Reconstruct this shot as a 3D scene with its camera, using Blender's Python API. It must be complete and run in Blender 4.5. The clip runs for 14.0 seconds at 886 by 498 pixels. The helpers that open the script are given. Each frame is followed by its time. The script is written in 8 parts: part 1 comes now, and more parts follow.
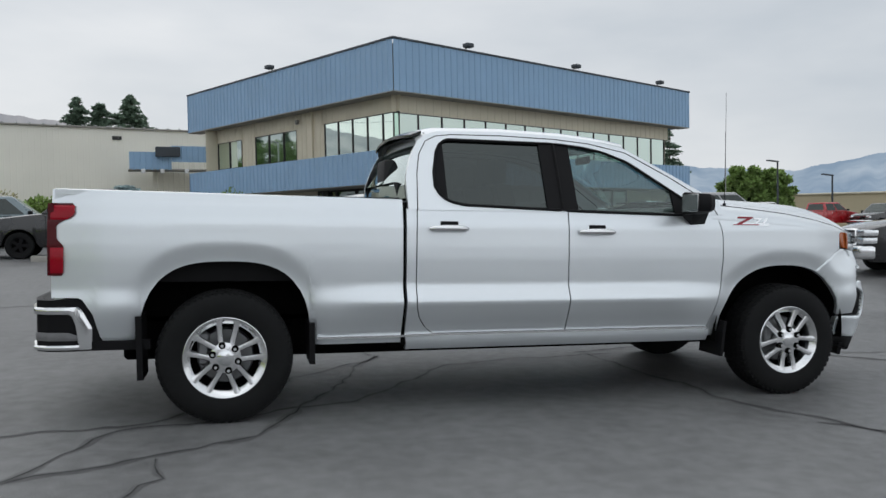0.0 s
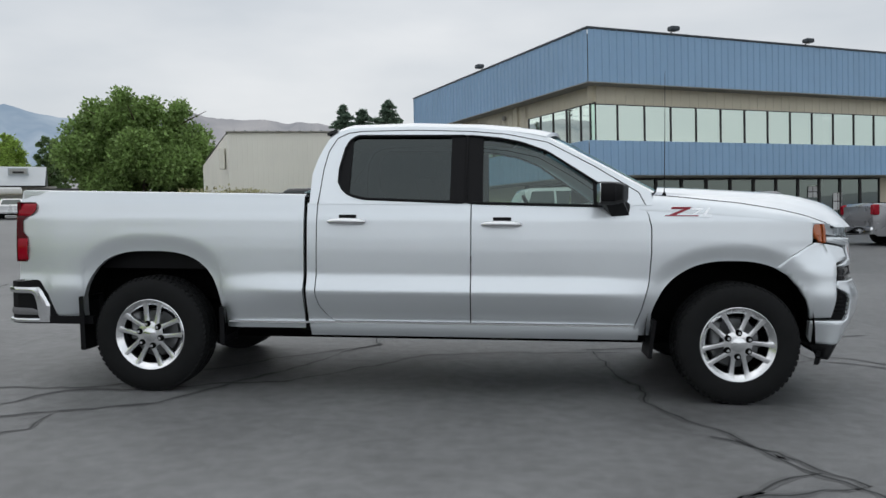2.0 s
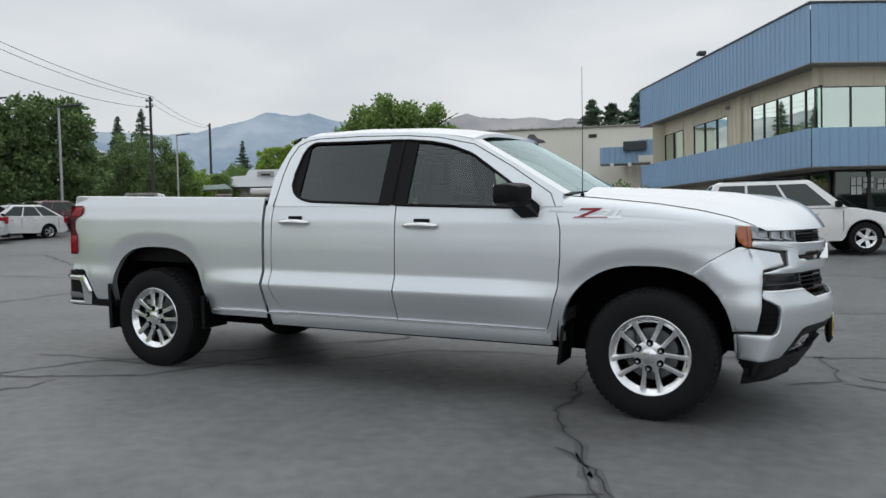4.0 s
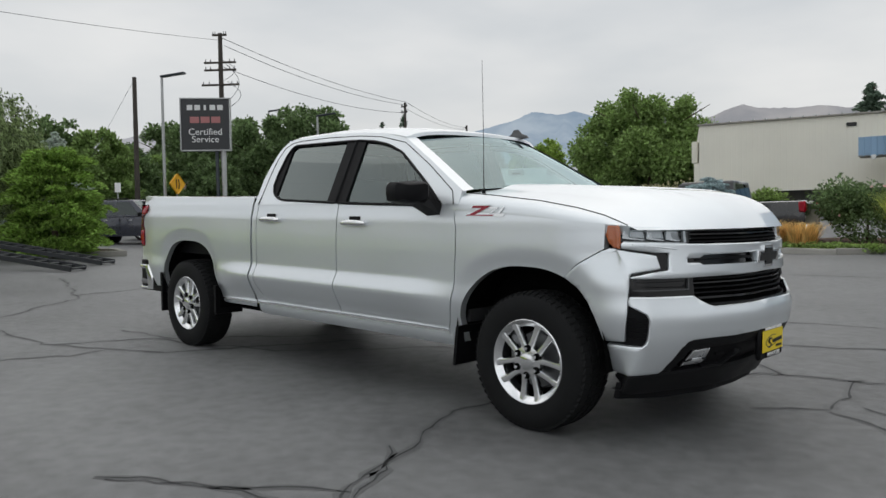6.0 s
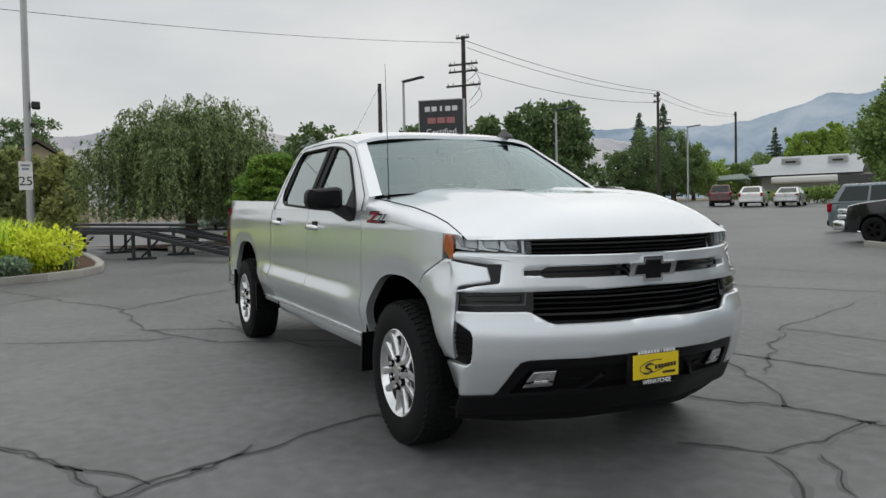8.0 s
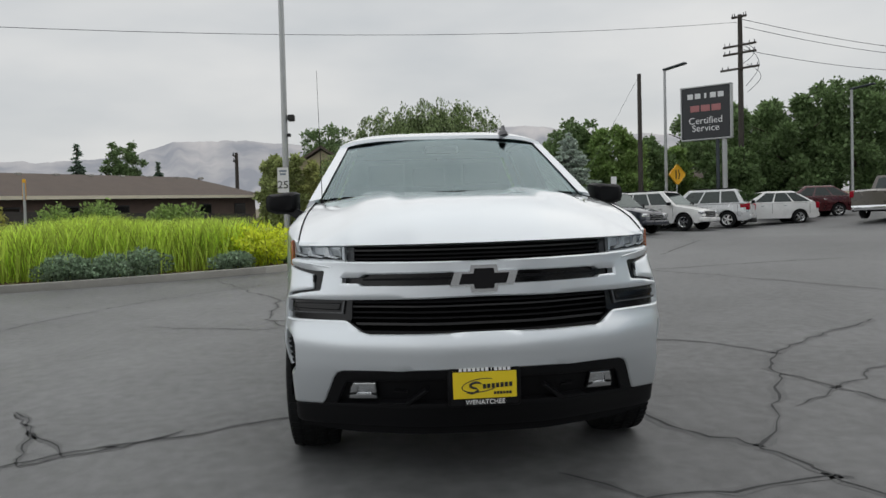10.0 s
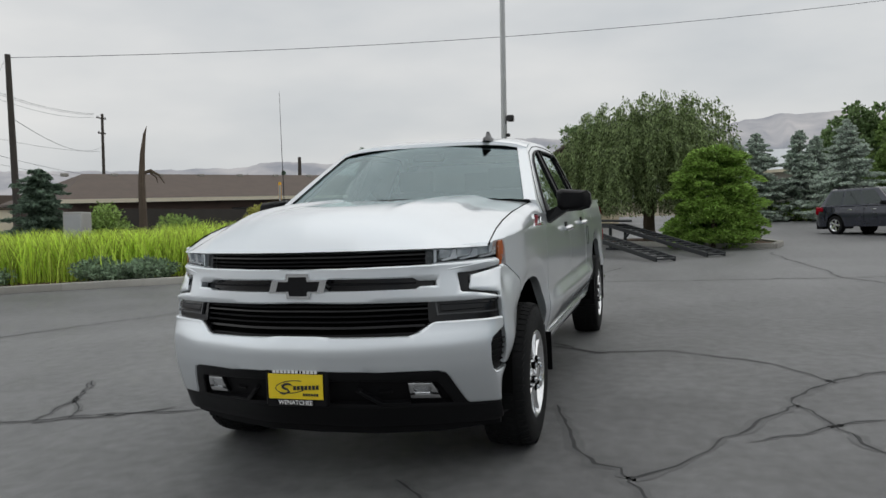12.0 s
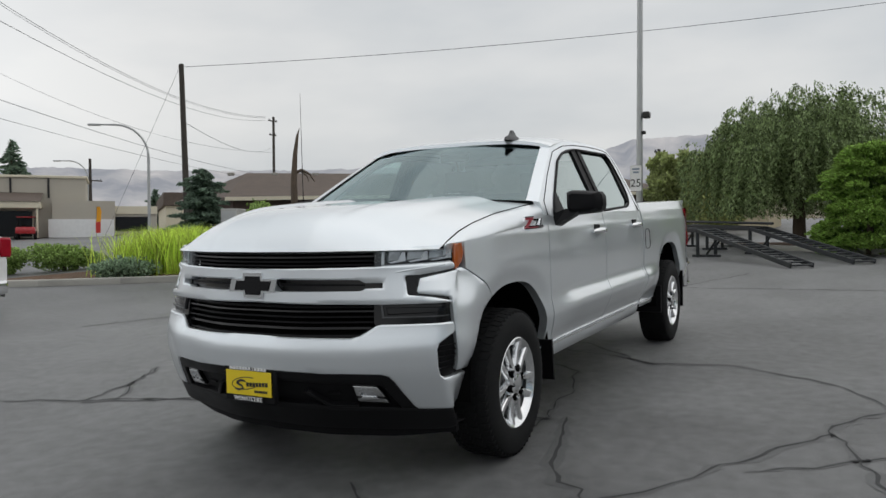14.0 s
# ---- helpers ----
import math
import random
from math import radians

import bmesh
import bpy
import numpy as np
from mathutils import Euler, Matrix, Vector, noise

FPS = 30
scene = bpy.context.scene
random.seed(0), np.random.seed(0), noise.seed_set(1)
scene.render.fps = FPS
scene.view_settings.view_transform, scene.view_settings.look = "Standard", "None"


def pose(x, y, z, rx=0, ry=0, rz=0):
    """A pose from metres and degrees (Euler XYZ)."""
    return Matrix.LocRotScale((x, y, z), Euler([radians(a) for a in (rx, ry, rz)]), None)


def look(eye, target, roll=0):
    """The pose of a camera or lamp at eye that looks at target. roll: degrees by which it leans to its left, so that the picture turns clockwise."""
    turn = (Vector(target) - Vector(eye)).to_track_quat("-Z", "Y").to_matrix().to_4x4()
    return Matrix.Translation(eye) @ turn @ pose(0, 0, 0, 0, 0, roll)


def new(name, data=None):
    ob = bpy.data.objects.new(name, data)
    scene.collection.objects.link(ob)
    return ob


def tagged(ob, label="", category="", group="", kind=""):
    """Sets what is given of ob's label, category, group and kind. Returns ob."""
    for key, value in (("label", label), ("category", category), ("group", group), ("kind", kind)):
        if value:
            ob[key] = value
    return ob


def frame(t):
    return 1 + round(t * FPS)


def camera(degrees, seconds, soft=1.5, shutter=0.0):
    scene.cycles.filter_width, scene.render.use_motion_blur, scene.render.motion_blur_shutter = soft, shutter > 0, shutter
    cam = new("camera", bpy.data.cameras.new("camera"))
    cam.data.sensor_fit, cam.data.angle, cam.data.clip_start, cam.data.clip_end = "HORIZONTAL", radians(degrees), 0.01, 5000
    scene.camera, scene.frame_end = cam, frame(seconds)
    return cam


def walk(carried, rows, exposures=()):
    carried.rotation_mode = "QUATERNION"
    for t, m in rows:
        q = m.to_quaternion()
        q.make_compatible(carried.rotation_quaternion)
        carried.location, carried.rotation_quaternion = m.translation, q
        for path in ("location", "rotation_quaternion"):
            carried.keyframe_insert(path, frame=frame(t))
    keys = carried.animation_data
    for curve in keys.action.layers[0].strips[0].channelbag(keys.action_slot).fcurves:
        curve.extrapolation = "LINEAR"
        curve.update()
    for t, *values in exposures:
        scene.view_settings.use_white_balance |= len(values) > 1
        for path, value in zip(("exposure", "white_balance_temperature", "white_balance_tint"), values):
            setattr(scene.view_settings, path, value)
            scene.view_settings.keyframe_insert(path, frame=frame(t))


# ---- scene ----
cam = camera(59.70, 14.0)
PATH = [
    (0.0, (0.078, -5.779, 1.250), (0.589, -3.846, 1.174), 0.73),
    (0.5, (0.659, -5.953, 1.249), (0.999, -3.984, 1.167), 0.57),
    (1.0, (1.228, -6.038, 1.255), (1.399, -4.047, 1.168), 0.46),
    (1.5, (1.841, -6.103, 1.251), (1.841, -4.105, 1.159), 0.29),
    (2.0, (2.469, -6.125, 1.263), (2.304, -4.134, 1.166), 0.22),
    (2.5, (3.060, -6.106, 1.280), (2.727, -4.137, 1.179), 0.21),
    (3.0, (3.654, -6.045, 1.309), (3.149, -4.113, 1.203), 0.08),
    (5.5, (6.241, -4.851, 1.303), (4.985, -3.298, 1.193), -0.09),
    (6.0, (6.686, -4.483, 1.302), (5.302, -3.044, 1.189), -0.19),
    (6.5, (7.075, -4.089, 1.322), (5.574, -2.772, 1.205), -0.31),
    (7.0, (7.402, -3.647, 1.335), (5.792, -2.467, 1.215), -0.48),
    (7.5, (7.710, -3.146, 1.355), (6.004, -2.109, 1.234), -0.64),
    (8.0, (7.943, -2.635, 1.357), (6.153, -1.752, 1.234), -0.83),
    (10.5, (8.462, 0.126, 1.354), (6.465, 0.086, 1.238), -1.90),
    (11.0, (8.470, 0.712, 1.374), (6.487, 0.478, 1.261), -1.94),
    (11.5, (8.420, 1.259, 1.373), (6.466, 0.848, 1.264), -2.04),
    (12.0, (8.323, 1.736, 1.362), (6.408, 1.167, 1.256), -2.06),
    (12.5, (8.173, 2.120, 1.343), (6.304, 1.417, 1.239), -1.97),
    (13.0, (8.034, 2.413, 1.349), (6.209, 1.601, 1.247), -1.82),
    (13.5, (7.919, 2.589, 1.350), (6.132, 1.695, 1.251), -1.71),
    (14.0, (7.854, 2.635, 1.345), (6.097, 1.684, 1.249), -1.56),
]
# the clip's own white balance: cooler and a little brighter at the start
TONE = [(0.0, 0.40, 6240, 10), (3.0, 0.40, 6240, 10), (6.0, 0.36, 6450, 10), (8.0, 0.34, 6500, 10), (11.0, 0.28, 6480, 10), (14.0, 0.32, 6460, 10)]
walk(cam, [(t, look(eye, target, roll)) for t, eye, target, roll in PATH], TONE)

# ---- world and light ----
world = bpy.data.worlds.new("overcast_sky")
scene.world = world
world.use_nodes = True
wn, wl = world.node_tree.nodes, world.node_tree.links
wn.clear()
sky = wn.new("ShaderNodeTexSky")
sky.sky_type, sky.sun_disc = 'NISHITA', False
sky.sun_elevation, sky.sun_rotation = radians(54), radians(324)
sky.dust_density = 4.0
bg_sky = wn.new("ShaderNodeBackground")
bg_sky.inputs["Strength"].default_value = 0.06
wl.new(sky.outputs["Color"], bg_sky.inputs["Color"])
coord = wn.new("ShaderNodeTexCoord")
stretch = wn.new("ShaderNodeMapping")
stretch.inputs["Scale"].default_value = (1.6, 1.6, 5.0)
wl.new(coord.outputs["Generated"], stretch.inputs["Vector"])
cloud = wn.new("ShaderNodeTexNoise")
cloud.inputs["Scale"].default_value, cloud.inputs["Detail"].default_value = 1.3, 5.0
cloud.inputs["Roughness"].default_value = 0.5
wl.new(stretch.outputs["Vector"], cloud.inputs["Vector"])
ramp = wn.new("ShaderNodeValToRGB")
ramp.color_ramp.elements[0].position, ramp.color_ramp.elements[0].color = 0.30, (0.60, 0.635, 0.66, 1)
ramp.color_ramp.elements[1].position, ramp.color_ramp.elements[1].color = 0.70, (0.87, 0.87, 0.855, 1)
wl.new(cloud.outputs["Fac"], ramp.inputs["Fac"])
bg_cloud = wn.new("ShaderNodeBackground")
wl.new(ramp.outputs["Color"], bg_cloud.inputs["Color"])
mix_sky = wn.new("ShaderNodeMixShader")
mix_sky.inputs["Fac"].default_value = 0.9
wl.new(bg_sky.outputs[0], mix_sky.inputs[1])
wl.new(bg_cloud.outputs[0], mix_sky.inputs[2])
# an overcast sky is brightest overhead
split = wn.new("ShaderNodeSeparateXYZ")
wl.new(coord.outputs["Generated"], split.inputs[0])
zenith = wn.new("ShaderNodeMapRange")
zenith.interpolation_type = 'SMOOTHSTEP'
zenith.inputs["From Min"].default_value, zenith.inputs["From Max"].default_value = 0.50, 1.0
zenith.inputs["To Min"].default_value, zenith.inputs["To Max"].default_value = 0.77, 1.00
wl.new(split.outputs["Z"], zenith.inputs["Value"])
# sky over the street, mostly out of view, brightened to light the truck's side
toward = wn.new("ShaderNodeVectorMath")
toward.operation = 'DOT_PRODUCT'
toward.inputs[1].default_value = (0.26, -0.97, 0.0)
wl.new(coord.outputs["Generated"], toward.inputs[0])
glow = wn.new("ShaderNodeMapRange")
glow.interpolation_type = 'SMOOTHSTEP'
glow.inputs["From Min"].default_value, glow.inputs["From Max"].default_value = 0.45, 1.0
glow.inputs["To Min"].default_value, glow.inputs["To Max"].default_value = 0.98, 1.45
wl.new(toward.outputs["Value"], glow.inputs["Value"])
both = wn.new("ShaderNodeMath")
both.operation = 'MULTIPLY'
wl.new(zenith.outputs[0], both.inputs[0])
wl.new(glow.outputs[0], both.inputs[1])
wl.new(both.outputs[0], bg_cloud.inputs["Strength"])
wo = wn.new("ShaderNodeOutputWorld")
wl.new(mix_sky.outputs[0], wo.inputs["Surface"])

sun_data = bpy.data.lights.new("sun", 'SUN')
sun_data.energy, sun_data.angle, sun_data.color = 0.50, radians(120), (1.0, 0.97, 0.93)
sun = new("sun", sun_data)
sun.matrix_world = look((-18, 25, 42), (0, 0, 0))


# ---- materials ----
def nodes_of(name):
    m = bpy.data.materials.new(name)
    m.use_nodes = True
    return m, m.node_tree.nodes, m.node_tree.links


def surface(name, color, rough=0.6, metal=0.0, vary=0.12, scale=6.0, fine=60.0, bump=0.15, coat=0.0, random_by="", spec=0.5, flake=0.0, grow=0.02):
    """A procedural surface: colour varied at two scales, roughness varied, fine relief."""
    m, n, l = nodes_of(name)
    p = n["Principled BSDF"]
    p.inputs["Metallic"].default_value = metal
    p.inputs["Specular IOR Level"].default_value = spec
    p.inputs["Coat Weight"].default_value = coat
    p.inputs["Coat Roughness"].default_value = 0.05
    tc = n.new("ShaderNodeTexCoord")
    big, small = n.new("ShaderNodeTexNoise"), n.new("ShaderNodeTexNoise")
    big.inputs["Scale"].default_value, big.inputs["Detail"].default_value = scale, 4.0
    small.inputs["Scale"].default_value, small.inputs["Detail"].default_value = fine, 3.0
    for t in (big, small):
        l.new(tc.outputs["Object"], t.inputs["Vector"])
    add = n.new("ShaderNodeMath")
    add.operation = 'MULTIPLY_ADD'
    l.new(small.outputs["Fac"], add.inputs[0])
    add.inputs[1].default_value = 0.5
    l.new(big.outputs["Fac"], add.inputs[2])
    last = add.outputs[0]
    if random_by:
        src = n.new("ShaderNodeNewGeometry" if random_by == "island" else "ShaderNodeObjectInfo")
        add2 = n.new("ShaderNodeMath")
        add2.operation = 'MULTIPLY_ADD'
        l.new(src.outputs["Random Per Island" if random_by == "island" else "Random"], add2.inputs[0])
        add2.inputs[1].default_value = 0.9
        l.new(last, add2.inputs[2])
        sub = n.new("ShaderNodeMath")
        sub.operation = 'SUBTRACT'
        l.new(add2.outputs[0], sub.inputs[0])
        sub.inputs[1].default_value = 0.45
        last = sub.outputs[0]
    rng = n.new("ShaderNodeMapRange")
    rng.inputs["From Min"].default_value, rng.inputs["From Max"].default_value = 0.3, 1.2
    rng.inputs["To Min"].default_value, rng.inputs["To Max"].default_value = 1.0 - vary, 1.0 + vary
    l.new(last, rng.inputs["Value"])
    mul = n.new("ShaderNodeVectorMath")
    mul.operation = 'SCALE'
    mul.inputs[0].default_value = color[:3]
    l.new(rng.outputs[0], mul.inputs["Scale"])
    l.new(mul.outputs[0], p.inputs["Base Color"])
    rr = n.new("ShaderNodeMapRange")
    rr.inputs["To Min"].default_value, rr.inputs["To Max"].default_value = max(0.02, rough - 0.08), min(1, rough + 0.08)
    l.new(big.outputs["Fac"], rr.inputs["Value"])
    l.new(rr.outputs[0], p.inputs["Roughness"])
    if bump:
        b = n.new("ShaderNodeBump")
        b.inputs["Strength"].default_value, b.inputs["Distance"].default_value = bump, grow
        l.new(small.outputs["Fac"], b.inputs["Height"])
        l.new(b.outputs[0], p.inputs["Normal"])
    return m


def glass(name, tint, face=0.08, rough=0.01, power=4.0, gloss=(0.90, 1.0, 0.98)):
    """Thin pane: tinted see-through with Fresnel gloss."""
    m, n, l = nodes_of(name)
    n.remove(n["Principled BSDF"])
    tr, gl, mx, fr = n.new("ShaderNodeBsdfTransparent"), n.new("ShaderNodeBsdfGlossy"), n.new("ShaderNodeMixShader"), n.new("ShaderNodeLayerWeight")
    tr.inputs["Color"].default_value = (*tint, 1)
    gl.inputs["Roughness"].default_value = rough
    gl.inputs["Color"].default_value = (*gloss, 1)
    fr.inputs["Blend"].default_value = 0.5
    up, mad = n.new("ShaderNodeMath"), n.new("ShaderNodeMath")
    up.operation, mad.operation = 'POWER', 'MULTIPLY_ADD'
    l.new(fr.outputs["Facing"], up.inputs[0])
    up.inputs[1].default_value = power
    l.new(up.outputs[0], mad.inputs[0])
    mad.inputs[1].default_value, mad.inputs[2].default_value = 0.9 - face, face
    l.new(mad.outputs[0], mx.inputs[0])
    l.new(tr.outputs[0], mx.inputs[1])
    l.new(gl.outputs[0], mx.inputs[2])
    l.new(mx.outputs[0], n["Material Output"].inputs["Surface"])
    return m


def leafy(name, color, vary=0.5):
    """Leaves: varied leaf by leaf, a little light passing through."""
    m, n, l = nodes_of(name)
    n.remove(n["Principled BSDF"])
    geo = n.new("ShaderNodeNewGeometry")
    rng = n.new("ShaderNodeMapRange")
    rng.inputs["To Min"].default_value, rng.inputs["To Max"].default_value = 1.62 * (1 - vary), 1.62 * (1 + vary)
    l.new(geo.outputs["Random Per Island"], rng.inputs["Value"])
    mul = n.new("ShaderNodeVectorMath")
    mul.operation = 'SCALE'
    mul.inputs[0].default_value = color
    l.new(rng.outputs[0], mul.inputs["Scale"])
    d, t, mx = n.new("ShaderNodeBsdfPrincipled"), n.new("ShaderNodeBsdfTranslucent"), n.new("ShaderNodeMixShader")
    d.inputs["Roughness"].default_value = 0.55
    d.inputs["Specular IOR Level"].default_value = 0.2
    l.new(mul.outputs[0], d.inputs["Base Color"])
    l.new(mul.outputs[0], t.inputs["Color"])
    mx.inputs[0].default_value = 0.35
    l.new(d.outputs[0], mx.inputs[1])
    l.new(t.outputs[0], mx.inputs[2])
    l.new(mx.outputs[0], n["Material Output"].inputs["Surface"])
    return m


def asphalt(name, color, worn=0.25):
    """Old sealed asphalt: aggregate grain, broad tracks and stains, dull sheen."""
    m, n, l = nodes_of(name)
    p = n["Principled BSDF"]
    tc = n.new("ShaderNodeTexCoord")
    outs = []
    for sc, det in ((0.12, 5), (0.9, 6), (9, 5), (220, 2)):
        t = n.new("ShaderNodeTexNoise")
        t.inputs["Scale"].default_value, t.inputs["Detail"].default_value = sc, det
        l.new(tc.outputs["Object"], t.inputs["Vector"])
        outs.append(t.outputs["Fac"])
    last = None
    for o, k in zip(outs, (0.9, 0.75, 0.60, 0.60)):
        a = n.new("ShaderNodeMath")
        a.operation = 'MULTIPLY_ADD'
        l.new(o, a.inputs[0])
        a.inputs[1].default_value = k
        if last:
            l.new(last, a.inputs[2])
        else:
            a.inputs[2].default_value = -1.425
        last = a.outputs[0]
    s = n.new("ShaderNodeMath")
    s.operation = 'MULTIPLY_ADD'
    l.new(last, s.inputs[0])
    s.inputs[1].default_value, s.inputs[2].default_value = worn * 2, 1.0
    mul = n.new("ShaderNodeVectorMath")
    mul.operation = 'SCALE'
    mul.inputs[0].default_value = color
    l.new(s.outputs[0], mul.inputs["Scale"])
    l.new(mul.outputs[0], p.inputs["Base Color"])
    rr = n.new("ShaderNodeMapRange")
    rr.inputs["To Min"].default_value, rr.inputs["To Max"].default_value = 0.42, 0.66
    l.new(outs[1], rr.inputs["Value"])
    l.new(rr.outputs[0], p.inputs["Roughness"])
    p.inputs["Specular IOR Level"].default_value = 0.45
    b = n.new("ShaderNodeBump")
    b.inputs["Strength"].default_value, b.inputs["Distance"].default_value = 0.5, 0.006
    l.new(outs[3], b.inputs["Height"])
    l.new(b.outputs[0], p.inputs["Normal"])
    return m


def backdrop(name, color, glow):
    """Distant hills: dull surface, the haze of the air put in as emission."""
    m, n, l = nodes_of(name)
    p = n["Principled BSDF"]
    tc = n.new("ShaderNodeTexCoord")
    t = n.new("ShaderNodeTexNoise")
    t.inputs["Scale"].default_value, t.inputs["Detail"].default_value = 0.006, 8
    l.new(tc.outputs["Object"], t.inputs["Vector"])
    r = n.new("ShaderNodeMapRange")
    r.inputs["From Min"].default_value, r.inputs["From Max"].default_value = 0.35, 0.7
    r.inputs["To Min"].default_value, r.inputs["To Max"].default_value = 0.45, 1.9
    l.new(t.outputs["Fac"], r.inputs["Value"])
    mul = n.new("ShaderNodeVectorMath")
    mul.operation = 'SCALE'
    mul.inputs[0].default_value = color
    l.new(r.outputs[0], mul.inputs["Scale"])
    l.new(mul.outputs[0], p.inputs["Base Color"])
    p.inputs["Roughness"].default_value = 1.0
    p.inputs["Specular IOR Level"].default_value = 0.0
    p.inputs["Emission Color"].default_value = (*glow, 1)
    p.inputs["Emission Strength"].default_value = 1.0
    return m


M_paint = surface("silver_metallic_paint", (0.77, 0.81, 0.84), 0.36, 0.72, 0.03, 2.0, 900, 0.0, coat=1.0)
M_chrome = surface("chrome", (0.80, 0.81, 0.82), 0.10, 1.0, 0.03, 8, 200, 0.0)
M_bright = surface("bright_satin_trim", (0.72, 0.73, 0.75), 0.25, 0.45, 0.05, 8, 200, 0.0)
M_alloy = surface("machined_alloy", (0.84, 0.85, 0.86), 0.20, 1.0, 0.05, 8, 300, 0.03, grow=0.002)
# darker copy of the alloy: the barrel's shade is in its colour
M_alloy_dark = surface("alloy_shadowed_barrel", (0.20, 0.205, 0.21), 0.45, 0.8, 0.1, 8, 200, 0.05)
M_black = surface("black_textured_plastic", (0.008, 0.008, 0.009), 0.5, 0, 0.2, 10, 400, 0.2, grow=0.002, spec=0.12)
M_satin = surface("satin_black_plastic", (0.007, 0.007, 0.008), 0.45, 0, 0.15, 10, 400, 0.1, grow=0.002, spec=0.20)
M_gloss = surface("gloss_black", (0.006, 0.006, 0.007), 0.14, 0, 0.1, 6, 200, 0.0, spec=0.35)
M_under = surface("black_underbody", (0.004, 0.004, 0.004), 0.95, 0, 0.2, 5, 100, 0.2, spec=0.05)
M_rubber = surface("tyre_rubber", (0.011, 0.0115, 0.012), 0.75, 0, 0.35, 12, 220, 0.35, grow=0.003, spec=0.16)
M_red = surface("red_lens", (0.30, 0.001, 0.012), 0.16, 0, 0.15, 12, 120, 0.05, spec=0.3)
M_amber = surface("amber_lens", (0.42, 0.10, 0.02), 0.15, 0, 0.1, 12, 120, 0.05, coat=1.0)
M_lamp = surface("clear_lamp_reflector", (0.80, 0.82, 0.84), 0.18, 0.8, 0.15, 20, 160, 0.1)
M_yellow = surface("yellow_plate", (0.80, 0.60, 0.015), 0.45, 0, 0.05, 10, 200, 0.02)
M_white = surface("white_print", (0.80, 0.80, 0.80), 0.5, 0, 0.05, 10, 200, 0.02)
M_ink = surface("black_print", (0.02, 0.02, 0.02), 0.5, 0, 0.05, 10, 200, 0.02)
M_redprint = surface("red_print", (0.30, 0.012, 0.03), 0.35, 0, 0.08, 10, 200, 0.02)
M_cell = surface("grey_lamp_reflector", (0.62, 0.64, 0.66), 0.30, 0.6, 0.2, 20, 160, 0.1)
M_drl = surface("unlit_lamp_strip", (0.07, 0.072, 0.075), 0.25, 0.3, 0.2, 20, 160, 0.1)
M_greyrubber = surface("grey_step_rubber", (0.16, 0.16, 0.165), 0.6, 0, 0.2, 12, 120, 0.3)
M_seat = surface("dark_grey_upholstery", (0.035, 0.035, 0.037), 0.8, 0, 0.2, 8, 150, 0.2)
M_tint = glass("dark_tinted_glass", (0.06, 0.065, 0.065), 0.07, power=2.2)
M_clear = glass("light_tinted_glass", (0.62, 0.72, 0.68), 0.08, power=2.2)
M_lens = glass("clear_lamp_lens", (0.88, 0.90, 0.91), 0.015, power=7.0)
M_shield = glass("windshield_glass", (0.58, 0.74, 0.73), 0.14, power=3.0, gloss=(0.76, 0.92, 0.94))


# ---- mesh helpers ----
def mesh_of(name, verts, faces, mat, smooth=True):
    me = bpy.data.meshes.new(name)
    me.from_pydata([tuple(v) for v in verts], [], faces)
    me.materials.append(mat)
    if smooth:
        me.polygons.foreach_set("use_smooth", [True] * len(me.polygons))
    me.update()
    return me


def part(name, bm, mat, parent, label="", smooth=True):
    """Links a bmesh, or (verts, faces), as one mesh object under a thing or a part."""
    if isinstance(bm, tuple):
        me = mesh_of(name, bm[0], bm[1], mat, smooth)
    else:
        me = bpy.data.meshes.new(name)
        bmesh.ops.recalc_face_normals(bm, faces=bm.faces[:])
        for f in bm.faces:
            f.smooth = smooth
        bm.to_mesh(me)
        bm.free()
        me.materials.append(mat)
    if smooth:
        me.set_sharp_from_angle(angle=radians(38))
    ob = new(name, me)
    ob.parent = parent
    if label:
        tagged(ob, label)
    return ob


def thing(name, label, category, group="", kind="", at=None):
    ob = new(name)
    ob.empty_display_size = 0.2
    if at is not None:
        ob.matrix_world = at
    return tagged(ob, label, category, group, kind)


def solid(name, bm, mat, label, category, group="", kind="", smooth=True):
    return tagged(part(name, bm, mat, None, "", smooth), label, category, group, kind)


def box(bm, c, s, bevel=0.0, m=None, seg=1):
    r = bmesh.ops.create_cube(bm, size=1.0)
    vs = r["verts"]
    bmesh.ops.scale(bm, vec=s, verts=vs)
    if bevel > 0:
        es = list({e for v in vs for e in v.link_edges})
        g = bmesh.ops.bevel(bm, geom=es, offset=bevel, segments=seg, affect='EDGES', profile=0.6)
        vs = list({v for f in g["faces"] for v in f.verts} | {v for v in vs if v.is_valid})
    bmesh.ops.translate(bm, vec=c, verts=vs)
    if m is not None:
        bmesh.ops.transform(bm, matrix=m, verts=vs)
    return bm


def rod(bm, a, b, r0, r1=None, n=12):
    a, b = Vector(a), Vector(b)
    r1 = r0 if r1 is None else r1
    d = b - a
    m = Matrix.Translation((a + b) / 2) @ d.to_track_quat('Z', 'Y').to_matrix().to_4x4()
    bmesh.ops.create_cone(bm, cap_ends=True, segments=n, radius1=r0, radius2=r1, depth=d.length, matrix=m)
    return bm


